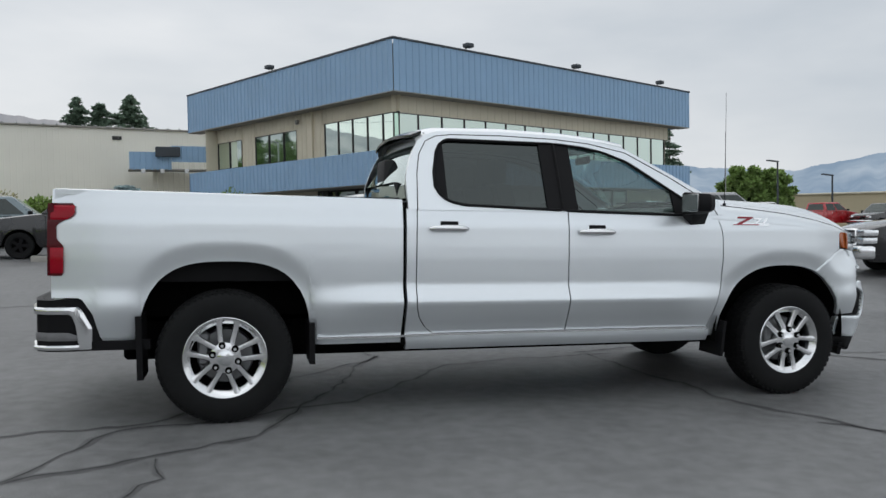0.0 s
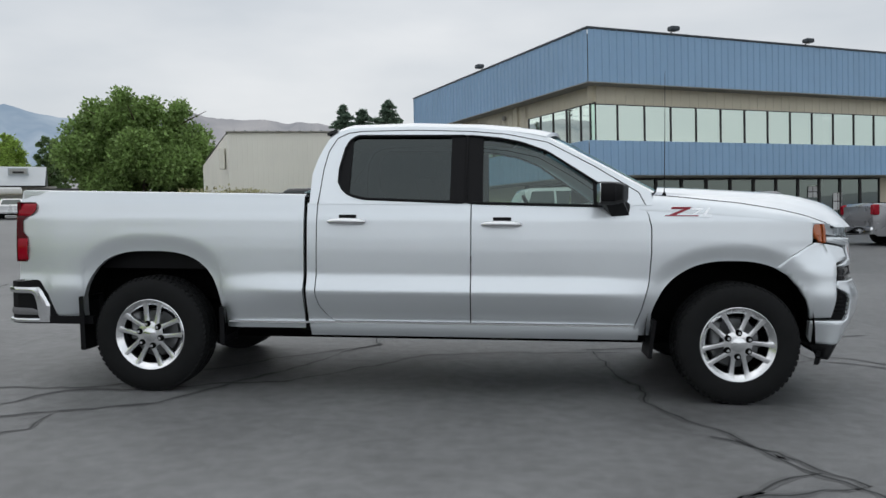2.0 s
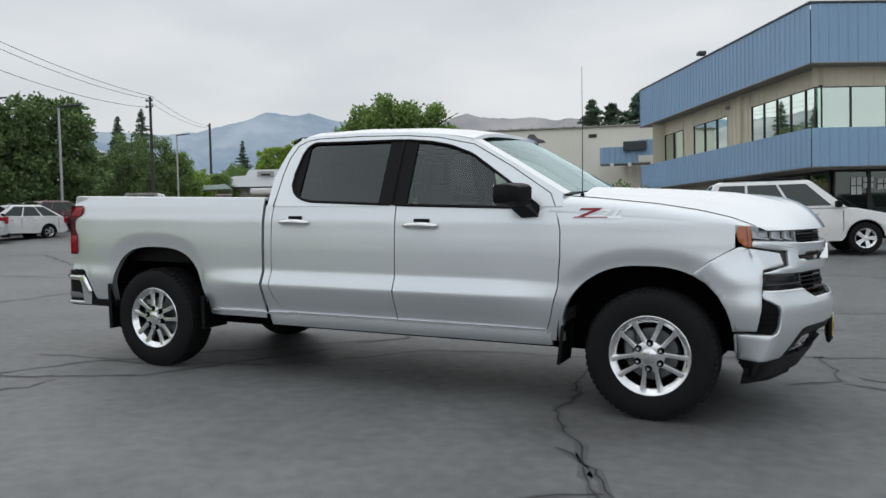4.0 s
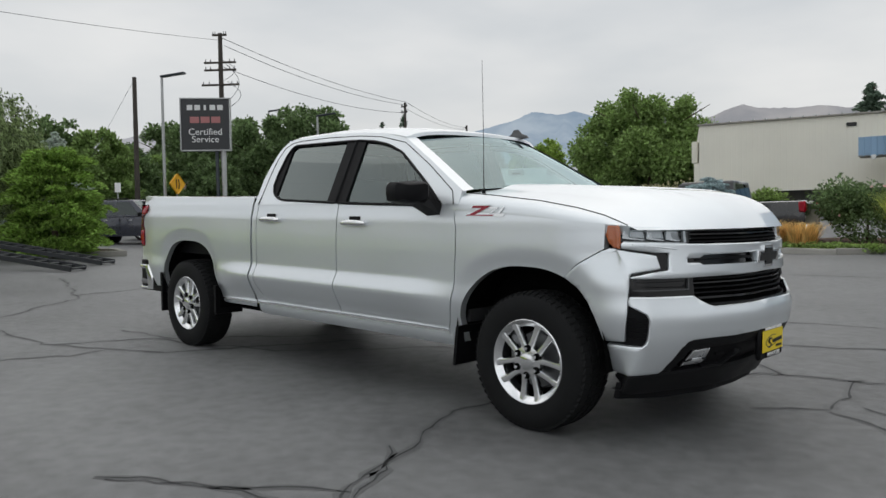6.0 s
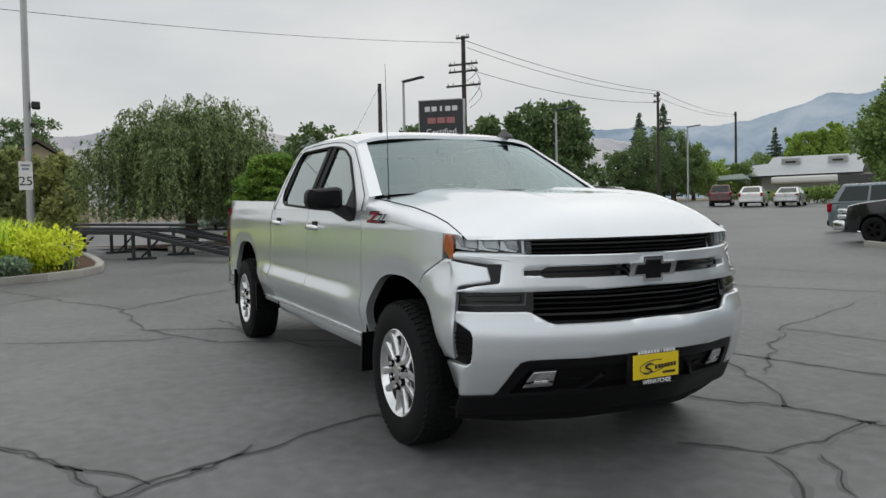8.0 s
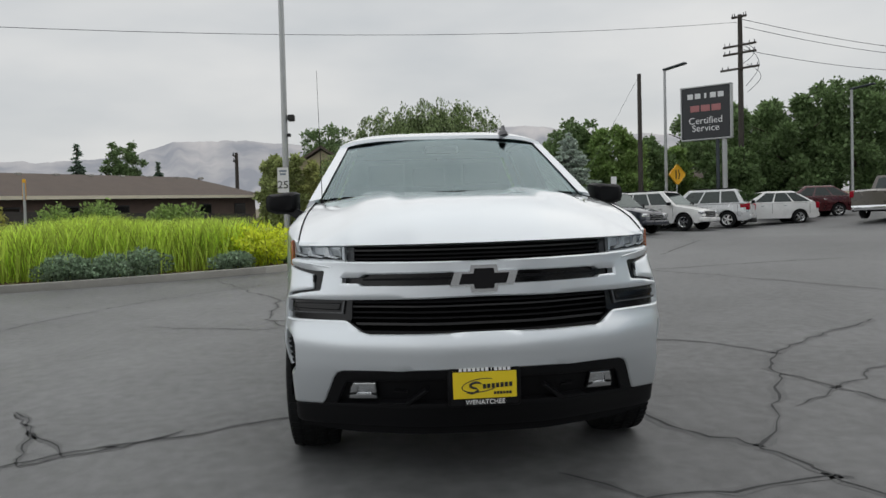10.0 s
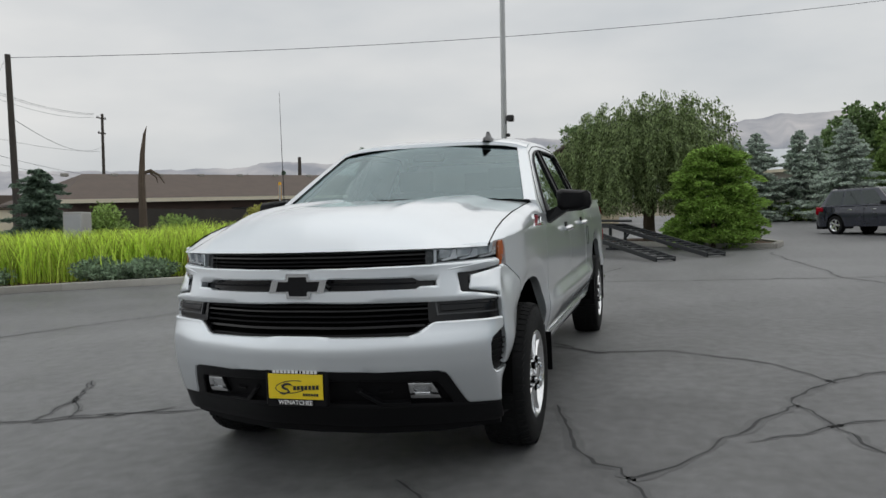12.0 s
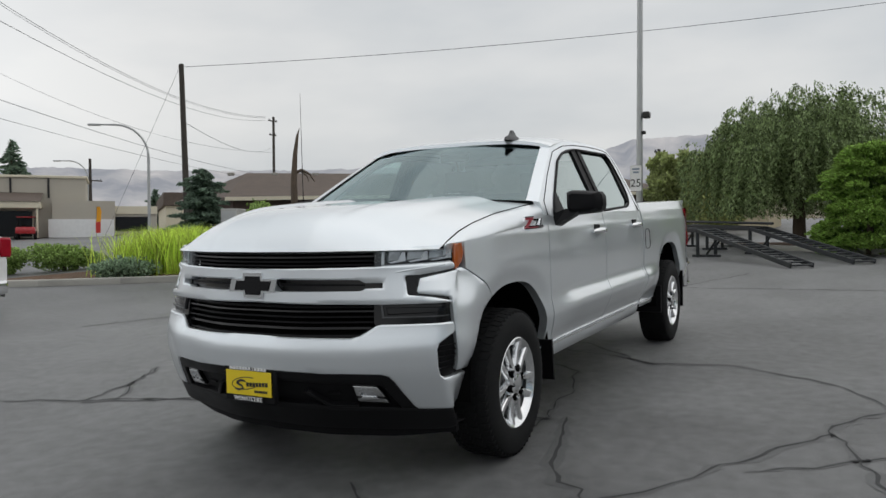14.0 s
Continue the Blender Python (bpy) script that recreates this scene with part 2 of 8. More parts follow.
def tube(pts, r, n=6, closed=False):
    """Verts and faces of a tube along points; r a number or a list."""
    pts = [Vector(p) for p in pts]
    vs, fs, k = [], [], len(pts)
    q, last = None, None
    for i, p in enumerate(pts):
        a = pts[i - 1] if (i or closed) else p
        b = pts[(i + 1) % k] if (i < k - 1 or closed) else p
        d = (b - a).normalized()
        q = (b - a).to_track_quat('Z', 'Y') if q is None else last.rotation_difference(d) @ q
        last = d
        rr = r[i] if isinstance(r, (list, tuple)) else r
        vs += [p + q @ Vector((rr * math.cos(2 * math.pi * j / n), rr * math.sin(2 * math.pi * j / n), 0)) for j in range(n)]
    for i in range(k if closed else k - 1):
        for j in range(n):
            a, b = i * n + j, i * n + (j + 1) % n
            c, d = ((i + 1) % k) * n + (j + 1) % n, ((i + 1) % k) * n + j
            fs.append((a, b, c, d))
    if not closed:
        fs += [tuple(range(n))[::-1], tuple(range((k - 1) * n, k * n))]
    return vs, fs


def join(*vf):
    vs, fs = [], []
    for v, f in vf:
        o = len(vs)
        vs += list(v)
        fs += [tuple(i + o for i in q) for q in f]
    return vs, fs


def revolve(profile, n=40, axis='y'):
    """Profile of (radius, offset along the axis) turned about the axis."""
    vs, fs, k = [], [], len(profile)
    for i in range(n):
        a = 2 * math.pi * i / n
        c, s = math.cos(a), math.sin(a)
        vs += [(r * c, o, r * s) if axis == 'y' else (r * c, r * s, o) for r, o in profile]
    for i in range(n):
        for j in range(k - 1):
            a, b = i * k + j, ((i + 1) % n) * k + j
            fs.append((a, a + 1, b + 1, b))
    return vs, fs


def curve(pts):
    """A piecewise-linear function through (u, v) pairs."""
    us, ws = [p[0] for p in pts], [p[1] for p in pts]
    return lambda u: float(np.interp(u, us, ws))


def steps(a, b, n):
    return [a + (b - a) * i / n for i in range(n + 1)]


def sheet(us, lo, hi, n, f, back=(0, 0, 0)):
    """A pressed panel: f(u, v) for v from lo(u) to hi(u), its rim turned in by back."""
    vs, fs, w = [], [], n + 1
    for u in us:
        a, b = lo(u), hi(u)
        vs += [Vector(f(u, a + (b - a) * j / n)) for j in range(w)]
    for i in range(len(us) - 1):
        for j in range(n):
            a = i * w + j
            fs.append((a, a + 1, a + w + 1, a + w))
    back = Vector(back)
    if back.length:
        k = len(us)
        rim = [(i * w) for i in range(k)] + [(k - 1) * w + j for j in range(1, w)] + [i * w + n for i in range(k - 2, -1, -1)] + [j for j in range(n - 1, 0, -1)]
        o = len(vs)
        vs += [vs[i] + back for i in rim]
        for i in range(len(rim)):
            j = (i + 1) % len(rim)
            fs.append((rim[i], rim[j], o + j, o + i))
    return vs, fs


def mirrored(vf):
    v, f = vf
    return [Vector((p[0], -p[1], p[2])) for p in v], [tuple(reversed(q)) for q in f]


def smooth01(a, b, x):
    t = min(1.0, max(0.0, (x - a) / (b - a)))
    return t * t * (3 - 2 * t)


# ---- the pickup truck: x forward from the rear axle, right side at negative y ----
FRONT_AXLE, HUB = 3.98, 0.40
ARCHES = ((0.0, 0.52, 0.582, 2.9), (3.945, 0.515, 0.548, 2.5))
base_w = curve([(0.30, .87), (0.42, .902), (0.50, .925), (0.56, .944), (0.62, .966), (0.68, .9815), (0.715, .985), (0.75, .981), (0.82, .971), (0.90, .973), (1.0, .9745), (1.08, .972), (1.15, .968), (1.185, .9665), (1.215, .9645), (1.25, .955), (1.29, .947), (1.315, .942), (1.335, .934), (1.43, .905)])
crease_w = curve([(0.50, -.006), (0.58, .0), (0.68, .018), (0.712, .027), (0.726, .029), (0.738, .027), (0.822, .0), (0.9, .0), (2, 0)])
bed_top = curve([(-1.0, 1.398), (1.14, 1.374)])


def arch_r(x, z, arch):
    xa, a, h, n = arch
    return (abs((x - xa) / a) ** n + abs(max(z - 0.40, 0) / h) ** n) ** (1 / n)


def arch_z(x, arch, floor):
    xa, a, h, n = arch
    t = abs((x - xa) / a)
    return floor if t >= 1 else max(floor, 0.40 + h * (1 - t ** n) ** (1 / n))


def side_w(x, z):
    """Half width of the body side."""
    w = base_w(z)
    w += crease_w(z) * smooth01(0.60, 1.0, x) * (1 - smooth01(3.0, 3.4, x))
    for arch in ARCHES:
        r = arch_r(x, z, arch)
        if r < 1.30:
            w -= 0.020 * (1 - smooth01(0.99, 1.21, r))
    w -= (0.030 + 0.075 * smooth01(0.85, 1.05, z)) * smooth01(4.15, 4.75, x) + 0.035 * smooth01(0.65, 1.02, -x)
    return w


def on_side(x, z):
    return (x, -side_w(x, z), z)


def green_w(z):
    """Half width of the glasshouse side."""
    return 0.948 - (z - 1.31) * 0.455


C = lambda v: (lambda y: v)
truck = thing("pickup_truck", "silver metallic crew cab pickup truck parked on cracked asphalt", "pickup truck")


def pair(name, vf, mat, label=""):
    """The same panel on both sides of the truck."""
    a = part(name, vf, mat, truck, label)
    b = part(name, mirrored(vf), mat, truck, label)
    return a, b


# bed sides, cut away round the bumper
bumper_cut = curve([(-1.1, .772), (-0.835, .772), (-0.81, .760), (-0.755, .675), (-0.722, .54), (-0.705, .515), (-0.5, .515)])


def bed_low(x):
    return max(arch_z(x, ARCHES[0], 0.0), bumper_cut(x) if x < 0 else 0.455)


cols = sorted(set(steps(-0.975, 1.119, 44) + [-0.835, -0.81, -0.755, -0.722, -0.705, -0.52 + 0.0005, -0.515, -0.50, -0.48, 0.48, 0.50, 0.515, 0.5195]))
pair("bed_side", sheet(cols, bed_low, bed_top, 34, on_side, (0, 0.045, 0)), M_paint)
pair("bed_rail_cap", join(sheet(steps(-0.96, 1.121, 8), lambda x: 0.0, lambda x: 1.0, 3, lambda x, v: (x, -0.905 + 0.09 * v, bed_top(x) + 0.010 * math.sin(math.pi * min(1, v * 1.2 + 0.12)) - 0.004), (0, 0, -0.03))), M_paint)
part("bed_floor", box(box(bmesh.new(), (0.08, 0, 0.86), (2.05, 1.30, 0.03)), (0.08, 0, 0.60), (2.0, 1.20, 0.04)), M_black, truck)
# near-black filler box stands in for the shade between cab and bed
part("cab_gap", box(bmesh.new(), (1.136, 0, 0.90), (0.03, 1.84, 0.92)), M_under, truck)
inner = bmesh.new()
for s in (-1, 1):
    box(inner, (0.08, s * 0.80, 1.12), (2.08, 0.03, 0.54))
box(inner, (1.10, 0, 1.10), (0.04, 1.66, 0.58))
part("bed_liner", inner, M_black, truck)
gate = part("tailgate", sheet(steps(-0.90, 0.90, 20), lambda y: 0.62, lambda y: 1.40, 12, lambda y, z: (-0.992 + 0.03 * (abs(y) / 0.9) ** 4 - 0.012 * math.sin(math.pi * (z - 0.62) / 0.8) + 0.05 * smooth01(1.39, 1.42, z), y, z), (0.05, 0, 0)), M_paint, truck)
part("gate_handle", box(bmesh.new(), (-1.012, 0, 1.25), (0.02, 0.22, 0.06), 0.006), M_black, gate)

fuel_rim = [(0.98 + 0.085 * math.copysign(abs(math.cos(t)) ** 0.5, math.cos(t)), 1.06 + 0.085 * math.copysign(abs(math.sin(t)) ** 0.5, math.sin(t))) for t in steps(0, 2 * math.pi, 24)[:-1]]
part("fuel_door", tube([(x, side_w(x, z) + 0.001, z) for x, z in fuel_rim], 0.003, 5, True), M_under, truck, "fuel door seam in the bed side")

# tail lamps
tail_edge = curve([(.90, -.906), (.915, -.897), (1.070, -.896), (1.112, -.932), (1.185, -.934), (1.205, -.915), (1.235, -.862), (1.25, -.846), (1.27, -.838), (1.303, -.838), (1.318, -.850)])
M_lampbase = surface("deep_red_lamp_body", (0.075, 0.001, 0.005), 0.2, 0, 0.15, 12, 120, 0.05, spec=0.3)
for s in (1, -1):
    side = sheet(steps(0.90, 1.318, 44), C(-0.982), tail_edge, 4, lambda z, x: (x, -side_w(x, z) - 0.006, z), (0, 0.03, 0))
    rear = sheet(steps(0.80, 0.935, 4), C(0.90), C(1.318), 6, lambda y, z: (-0.990 + 0.012 * smooth01(0.88, 0.94, y), -y, z), (0.03, 0, 0))
    vf = join(side, rear)
    lamp = part("tail_lamp", vf if s == 1 else mirrored(vf), M_lampbase, truck, "red tail lamp with a narrow waist")
    for z0, z1 in ((0.915, 1.062), (1.222, 1.305)):
        dome = lambda z: 0.008 * math.sin(math.pi * (z - z0) / (z1 - z0)) ** 0.5
        lens = sheet(steps(z0, z1, 12), C(-0.978), lambda z: tail_edge(z) - 0.012, 6, lambda z, x: (x, -side_w(x, z) - 0.008 - dome(max(z0, min(z1, z))), z), (0, 0.008, 0))
        part("lamp_lens", lens if s == 1 else mirrored(lens), M_red, lamp, "bright red lamp lens")

# rear bumper
bump_plan = [(-0.712, 0.940), (-0.80, 0.958), (-0.88, 0.966), (-0.98, 0.955), (-1.05, 0.91), (-1.09, 0.75), (-1.10, 0.40), (-1.10, 0.0)]


def along(plan, t):
    k = t * (len(plan) - 1)
    i = min(int(k), len(plan) - 2)
    a, b = plan[i], plan[i + 1]
    return a[0] + (b[0] - a[0]) * (k - i), a[1] + (b[1] - a[1]) * (k - i)


def wrap(plan, z0, z1, off=0.0, n=24, t0=0.0, t1=1.0, bulge=0.012):
    def f(t, z):
        x, y = along(plan, t)
        k = off + bulge * math.sin(math.pi * (z - z0(t)) / max(1e-4, z1(t) - z0(t)))
        return (x - k * 0.7, -y - k * 0.7, z)
    return sheet(steps(t0, t1, n), z0, z1, 6, f, (0.03, 0.03, 0))


at_x = lambda t: along(bump_plan, t)[0]
pad_top = curve([(-1.2, .762), (-0.825, .762), (-0.80, .752), (-0.743, .663), (-0.712, .53)])
ring_top = curve([(-1.2, .719), (-0.822, .719), (-0.80, .692), (-0.752, .594), (-0.71, .594)])
ring_in = curve([(-1.2, .680), (-0.86, .678), (-0.84, .660), (-0.822, .60), (-0.812, .50)])
both = lambda vf: join(vf, mirrored(vf))
bumper = part("rear_bumper", both(wrap(bump_plan, lambda t: 0.462, lambda t: pad_top(at_x(t)) - 0.004, -0.008, 60, bulge=0.0)), M_black, truck, "rear bumper with chrome face and black step pockets")
part("bumper_face", both(join(wrap(bump_plan, lambda t: 0.472, lambda t: ring_top(at_x(t)), 0.008, 8, 0.065, 0.152, 0.004), wrap(bump_plan, lambda t: ring_in(at_x(t)), lambda t: ring_top(at_x(t)), 0.008, 50, 0.150, 1.0, 0.006), wrap(bump_plan, lambda t: 0.472, lambda t: 0.499, 0.008, 50, 0.150, 1.0, 0.006))), M_chrome, bumper, "chrome bumper face")
for vf in (wrap(bump_plan, lambda t: 0.524, lambda t: 0.572 - 0.02 * smooth01(0.30, 0.17, t), -0.004, 20, 0.18, 0.62, 0.006),):
    part("step_tread", vf, M_greyrubber, bumper, "grey rubber step tread")
    part("step_tread", mirrored(vf), M_greyrubber, bumper, "grey rubber step tread")
part("bumper_pad", sheet(steps(-0.95, 0.95, 20), C(0.0), C(1.0), 3, lambda y, v: (-0.75 - v * (0.335 - 0.12 * (abs(y) / 0.95) ** 6), y, 0.755 + 0.01 * math.sin(math.pi * v)), (0, 0, -0.05)), M_black, bumper)
pair("bumper_gap", sheet(steps(-0.80, -0.45, 5), lambda x: 0.462, lambda x: 0.517, 2, lambda x, z: (x, -0.945, z), (0, 0.05, 0)), M_black)

# cab doors
rear_edge = curve([(0.505, 1.345), (0.55, 1.285), (0.62, 1.235), (0.70, 1.215), (1.17, 1.218), (1.33, 1.224)])
front_edge = curve([(0.45, 3.32), (0.60, 3.372), (0.795, 3.42), (1.0, 3.434), (1.165, 3.432), (1.25, 3.412), (1.33, 3.375)])
rows = steps(0.512, 1.318, 40)
def door(vf, name):
    return pair(name, vf, M_paint)


in_y = (0, 0.05, 0)
rear_doors = door(sheet(rows, rear_edge, lambda z: 2.266, 24, lambda z, x: on_side(x, z), in_y), "rear_door")
front_doors = door(sheet(rows, lambda z: 2.274, front_edge, 26, lambda z, x: on_side(x, z), in_y), "front_door")
for doors, x0, zh in ((rear_doors, 1.30, 1.192), (front_doors, 2.345, 1.178)):
    for s, d in zip((1, -1), doors):
        # black patch painted as the shade inside the body-coloured handle hollow
        shade_patch = bmesh.new()
        box(shade_patch, (x0 + 0.13, -side_w(1.5, zh) * s , zh + 0.022), (0.12, 0.010, 0.052), 0.004)
        part("handle_recess", shade_patch, M_black, d)
        bar = [(x0 + 0.25 * v, s * (-side_w(1.5, zh) - 0.012 - 0.026 * math.sin(math.pi * v) ** 0.5), zh + 0.004 * math.sin(math.pi * v)) for v in steps(0, 1, 12)]
        vf = tube(bar, [0.014 + 0.008 * math.sin(math.pi * v) ** 0.4 for v in steps(0, 1, 12)], 10)
        part("door_handle", vf, M_chrome, d, "chrome door handle")

# cab corner behind the rear door, rocker, sill strip
pair("cab_corner", sheet(steps(0.455, 1.318, 30), lambda z: 1.145, lambda z: rear_edge(max(0.505, z)) - 0.007, 4, lambda z, x: on_side(x, z), in_y), M_paint)
pair("rocker_panel", sheet(steps(1.158, 3.37, 30), lambda x: 0.405, lambda x: 0.506, 6, lambda x, z: (x, -base_w(z) + 0.012 - 0.012 * math.sin(math.pi * (z - 0.405) / 0.1), z), in_y), M_paint)
pair("sill_strip", sheet(steps(0.56, 3.34, 30), lambda x: 0.497 if x > 1.15 else 0.492, lambda x: 0.510 if x > 1.15 else 0.505, 2, lambda x, z: (x, -0.938, z), (0, 0.03, 0)), M_chrome, "bright sill strip")

# front fenders
hood_edge = curve([(3.36, 1.385), (3.6, 1.365), (4.0, 1.325), (4.25, 1.285), (4.42, 1.245), (4.53, 1.205), (4.62, 1.168)])
fend_top = curve([(3.30, 1.28), (4.0, 1.235), (4.3, 1.212), (4.45, 1.199), (4.56, 1.192), (4.62, 1.187)])
seam = curve([(4.19, 0.88), (4.22, 0.908), (4.31, 0.984), (4.427, 1.054), (4.47, 1.076), (4.60, 1.087)])


def shoulder(x, v):
    a, c, b = Vector(on_side(x, fend_top(x))), Vector((x, -side_w(x, fend_top(x)) + 0.012, hood_edge(x) - 0.01)), Vector((x, -0.868, hood_edge(x)))
    return a * (1 - v) ** 2 + c * 2 * v * (1 - v) + b * v * v


fa = sheet(steps(0.44, 1.27, 26), lambda z: front_edge(z) + 0.007, lambda z: 3.445, 3, lambda z, x: on_side(x, min(z, fend_top(x))), in_y)
fcols = sorted(set(steps(3.445, 4.452, 38) + [3.4451, 3.447, 3.452, 3.46]))
fb = sheet(fcols, lambda x: max(arch_z(x, ARCHES[1], 0.44), seam(x) if x > 4.2 else 0), fend_top, 24, on_side, in_y)
ft = sheet(steps(3.36, 4.575, 32), lambda x: 0.0, lambda x: 1.0, 6, shoulder, (0, 0.01, -0.05))
fenders = pair("front_fender", join(fa, fb, ft), M_paint)
# fender badges: sloped slab letters kept as plain shapes
for s, f in zip((1, -1), fenders):
    def slab(pts, lift):
        vs = [Vector((x, s * (-side_w(x, z) - lift), z)) for x, z in pts]
        vs += [Vector((x, s * (-side_w(x, z) + 0.01), z)) for x, z in pts]
        k = len(pts)
        return vs, [tuple(range(k)), tuple(range(k, 2 * k))[::-1]] + [(i, (i + 1) % k, k + (i + 1) % k, k + i) for i in range(k)]
    bx, bz = 3.505, 1.240
    def q(x0, z0, x1, z1, x2, z2, x3, z3, lift, mat, nm):
        xs = lambda v: bx + (v if s == 1 else 0.285 - v)
        part(nm, slab([(xs(x0), bz + z0), (xs(x1), bz + z1), (xs(x2), bz + z2), (xs(x3), bz + z3)], lift), mat, f, smooth=False)
    q(-.004, -.006, .285, -.006, .297, .012, .012, .012, .004, M_chrome, "badge_base")
    q(0.004, -.001, .205, -.001, .210, .005, .010, .005, .007, M_redprint, "badge_bar")
    q(.030, .006, .068, .006, .150, .046, .115, .046, .006, M_redprint, "badge_stroke")
    q(.040, .046, .155, .046, .165, .058, .050, .058, .007, M_redprint, "badge_bar")
    q(.030, .039, .036, .039, .050, .063, .044, .063, .006, M_chrome, "badge_edge")
    q(.046, .060, .172, .060, .176, .065, .050, .065, .006, M_chrome, "badge_edge")
    q(.165, .040, .232, .040, .242, .050, .172, .050, .006, M_chrome, "badge_bar")
    q(.170, .010, .184, .010, .238, .044, .224, .044, .005, M_chrome, "badge_stroke")
    q(.236, .010, .254, .010, .288, .050, .270, .050, .006, M_chrome, "badge_stroke")

# the nose: one skin that runs from the middle round the corner to the wheel arch
plan_low = curve([(0, 4.955), (0.30, 4.935), (0.60, 4.835), (0.78, 4.745), (0.88, 4.685), (0.935, 4.620), (0.965, 4.54)])
plan_top = curve([(0, 4.950), (0.30, 4.925), (0.60, 4.815), (0.75, 4.720), (0.85, 4.630), (0.905, 4.545), (0.935, 4.44)])
push = curve([(0.30, -.13), (0.42, -.05), (0.50, .0), (0.60, .045), (0.70, .060), (0.745, .050), (0.80, .02), (0.92, .0), (1.10, 0.0), (1.17, -.008), (1.25, -.05)])


def fascia_x(y, z):
    k = smooth01(0.88, 1.10, z)
    y = abs(y)
    return plan_low(y) * (1 - k) + plan_top(y) * k + push(z) * (1 - 0.35 * smooth01(0.6, 0.95, y))


def spline(us, ps):
    """A natural cubic through points, by a parameter."""
    us, ps, n = np.array(us), np.array(ps), len(us)
    h = np.diff(us)
    A, r = np.eye(n), np.zeros(ps.shape)
    for i in range(1, n - 1):
        A[i, i - 1:i + 2] = h[i - 1], 2 * (h[i - 1] + h[i]), h[i]
        r[i] = 6 * ((ps[i + 1] - ps[i]) / h[i] - (ps[i] - ps[i - 1]) / h[i - 1])
    m = np.linalg.solve(A, r)

    def f(u):
        i = int(min(max(np.searchsorted(us, u) - 1, 0), n - 2))
        e, d, H = us[i + 1] - u, u - us[i], h[i]
        return (m[i] * e ** 3 + m[i + 1] * d ** 3) / (6 * H) + (ps[i] / H - m[i] * H / 6) * e + (ps[i + 1] / H - m[i + 1] * H / 6) * d
    return f


nose_lines = {}


def nose(u, z):
    """A point of the nose: u metres round from the middle (positive on the right side), height z."""
    z = round(z, 3)
    if z not in nose_lines:
        nose_lines[z] = spline((-.3, 0, .3, .5, .65, .78, .88, .97, 1.10, 1.20, 1.30, 1.40, 1.50),
                               [(fascia_x(y, z), y) for y in (-.3, 0, .3, .5, .65, .775, .86, .91)] + [(x, side_w(x, z)) for x in (4.52, 4.42, 4.32, 4.22, 4.12)])
    x, y = nose_lines[z](abs(u))
    return Vector((x, -y if u >= 0 else y, z))


def nose_normal(u, z):
    n = (nose(u + 0.01, z) - nose(u - 0.01, z)).cross(nose(u, z + 0.012) - nose(u, z - 0.012))
    n.normalize()
    p = nose(u, z)
    return n if n.x * (p.x - 3.6) + n.y * p.y > 0 else -n


def nose_panel(name, poly, mat, parent, off=0.0, deep=0.02, lip=0.0, label="", holes=(), cell=0.035, middle=False):
    """A panel cut out of the nose skin along an outline in (u, z), with a rolled lip and a turned-in rim.
    Given for the right side: made once across the middle, or once on each side."""
    def loop(bm, pts):
        vs = [bm.verts.new((p[0], p[1], 0)) for p in pts]
        return [bm.edges.new((vs[i], vs[(i + 1) % len(vs)])) for i in range(len(vs))]
    made = None
    for side in ((1,) if middle else (1, -1)):
        bm = bmesh.new()
        full = list(poly) + [(-u, z) for u, z in reversed(poly) if abs(u) > 1e-6] if middle else list(poly)
        edges = loop(bm, full)
        for h in holes:
            edges += loop(bm, list(h) + [(-u, z) for u, z in reversed(h) if abs(u) > 1e-6] if middle else h)
        bmesh.ops.triangle_fill(bm, use_beauty=True, use_dissolve=False, edges=edges)
        bmesh.ops.dissolve_limit(bm, angle_limit=0.01, verts=bm.verts[:], edges=[e for e in bm.edges if len(e.link_faces) == 2])
        if lip:
            bmesh.ops.inset_region(bm, faces=bm.faces[:], thickness=lip, use_even_offset=True, use_boundary=True)
        us, zs = [v.co.x for v in bm.verts], [v.co.y for v in bm.verts]
        for axis, lo, hi in ((0, min(us), max(us)), (1, min(zs), max(zs))):
            k = math.floor(lo / cell) + 1
            while k * cell < hi:
                no = (1, 0, 0) if axis == 0 else (0, 1, 0)
                bmesh.ops.bisect_plane(bm, geom=bm.verts[:] + bm.edges[:] + bm.faces[:], dist=1e-5, plane_co=(k * cell, k * cell, 0), plane_no=no)
                k += 1
        rim = {v for e in bm.edges if len(e.link_faces) == 1 for v in e.verts}
        out = [e for e in bm.edges if len(e.link_faces) == 1]
        back = {}
        for v in list(bm.verts):
            u, z = v.co.x * side, v.co.y
            p, n = nose(u, z), nose_normal(u, z)
            v.co = p + n * (off - (lip * 0.8 if v in rim and lip else 0))
            if v in rim:
                back[v] = bm.verts.new(p + n * (off - deep - lip))
        for e in out:
            a, b = e.verts
            bm.faces.new((a, b, back[b], back[a]))
        made_now = part(name, bm, mat, parent, label)
        made = made or made_now
    return made


def arch_u(z):
    """Where the front wheel arch cuts the nose skin, at a height."""
    xa, a, h, n = ARCHES[1]
    return 1.10 + 4.52 - (xa + a * max(0.0, 1 - ((z - 0.40) / h) ** n) ** (1 / n)) if z > 0.40 else 1.10 + 4.52 - xa - a


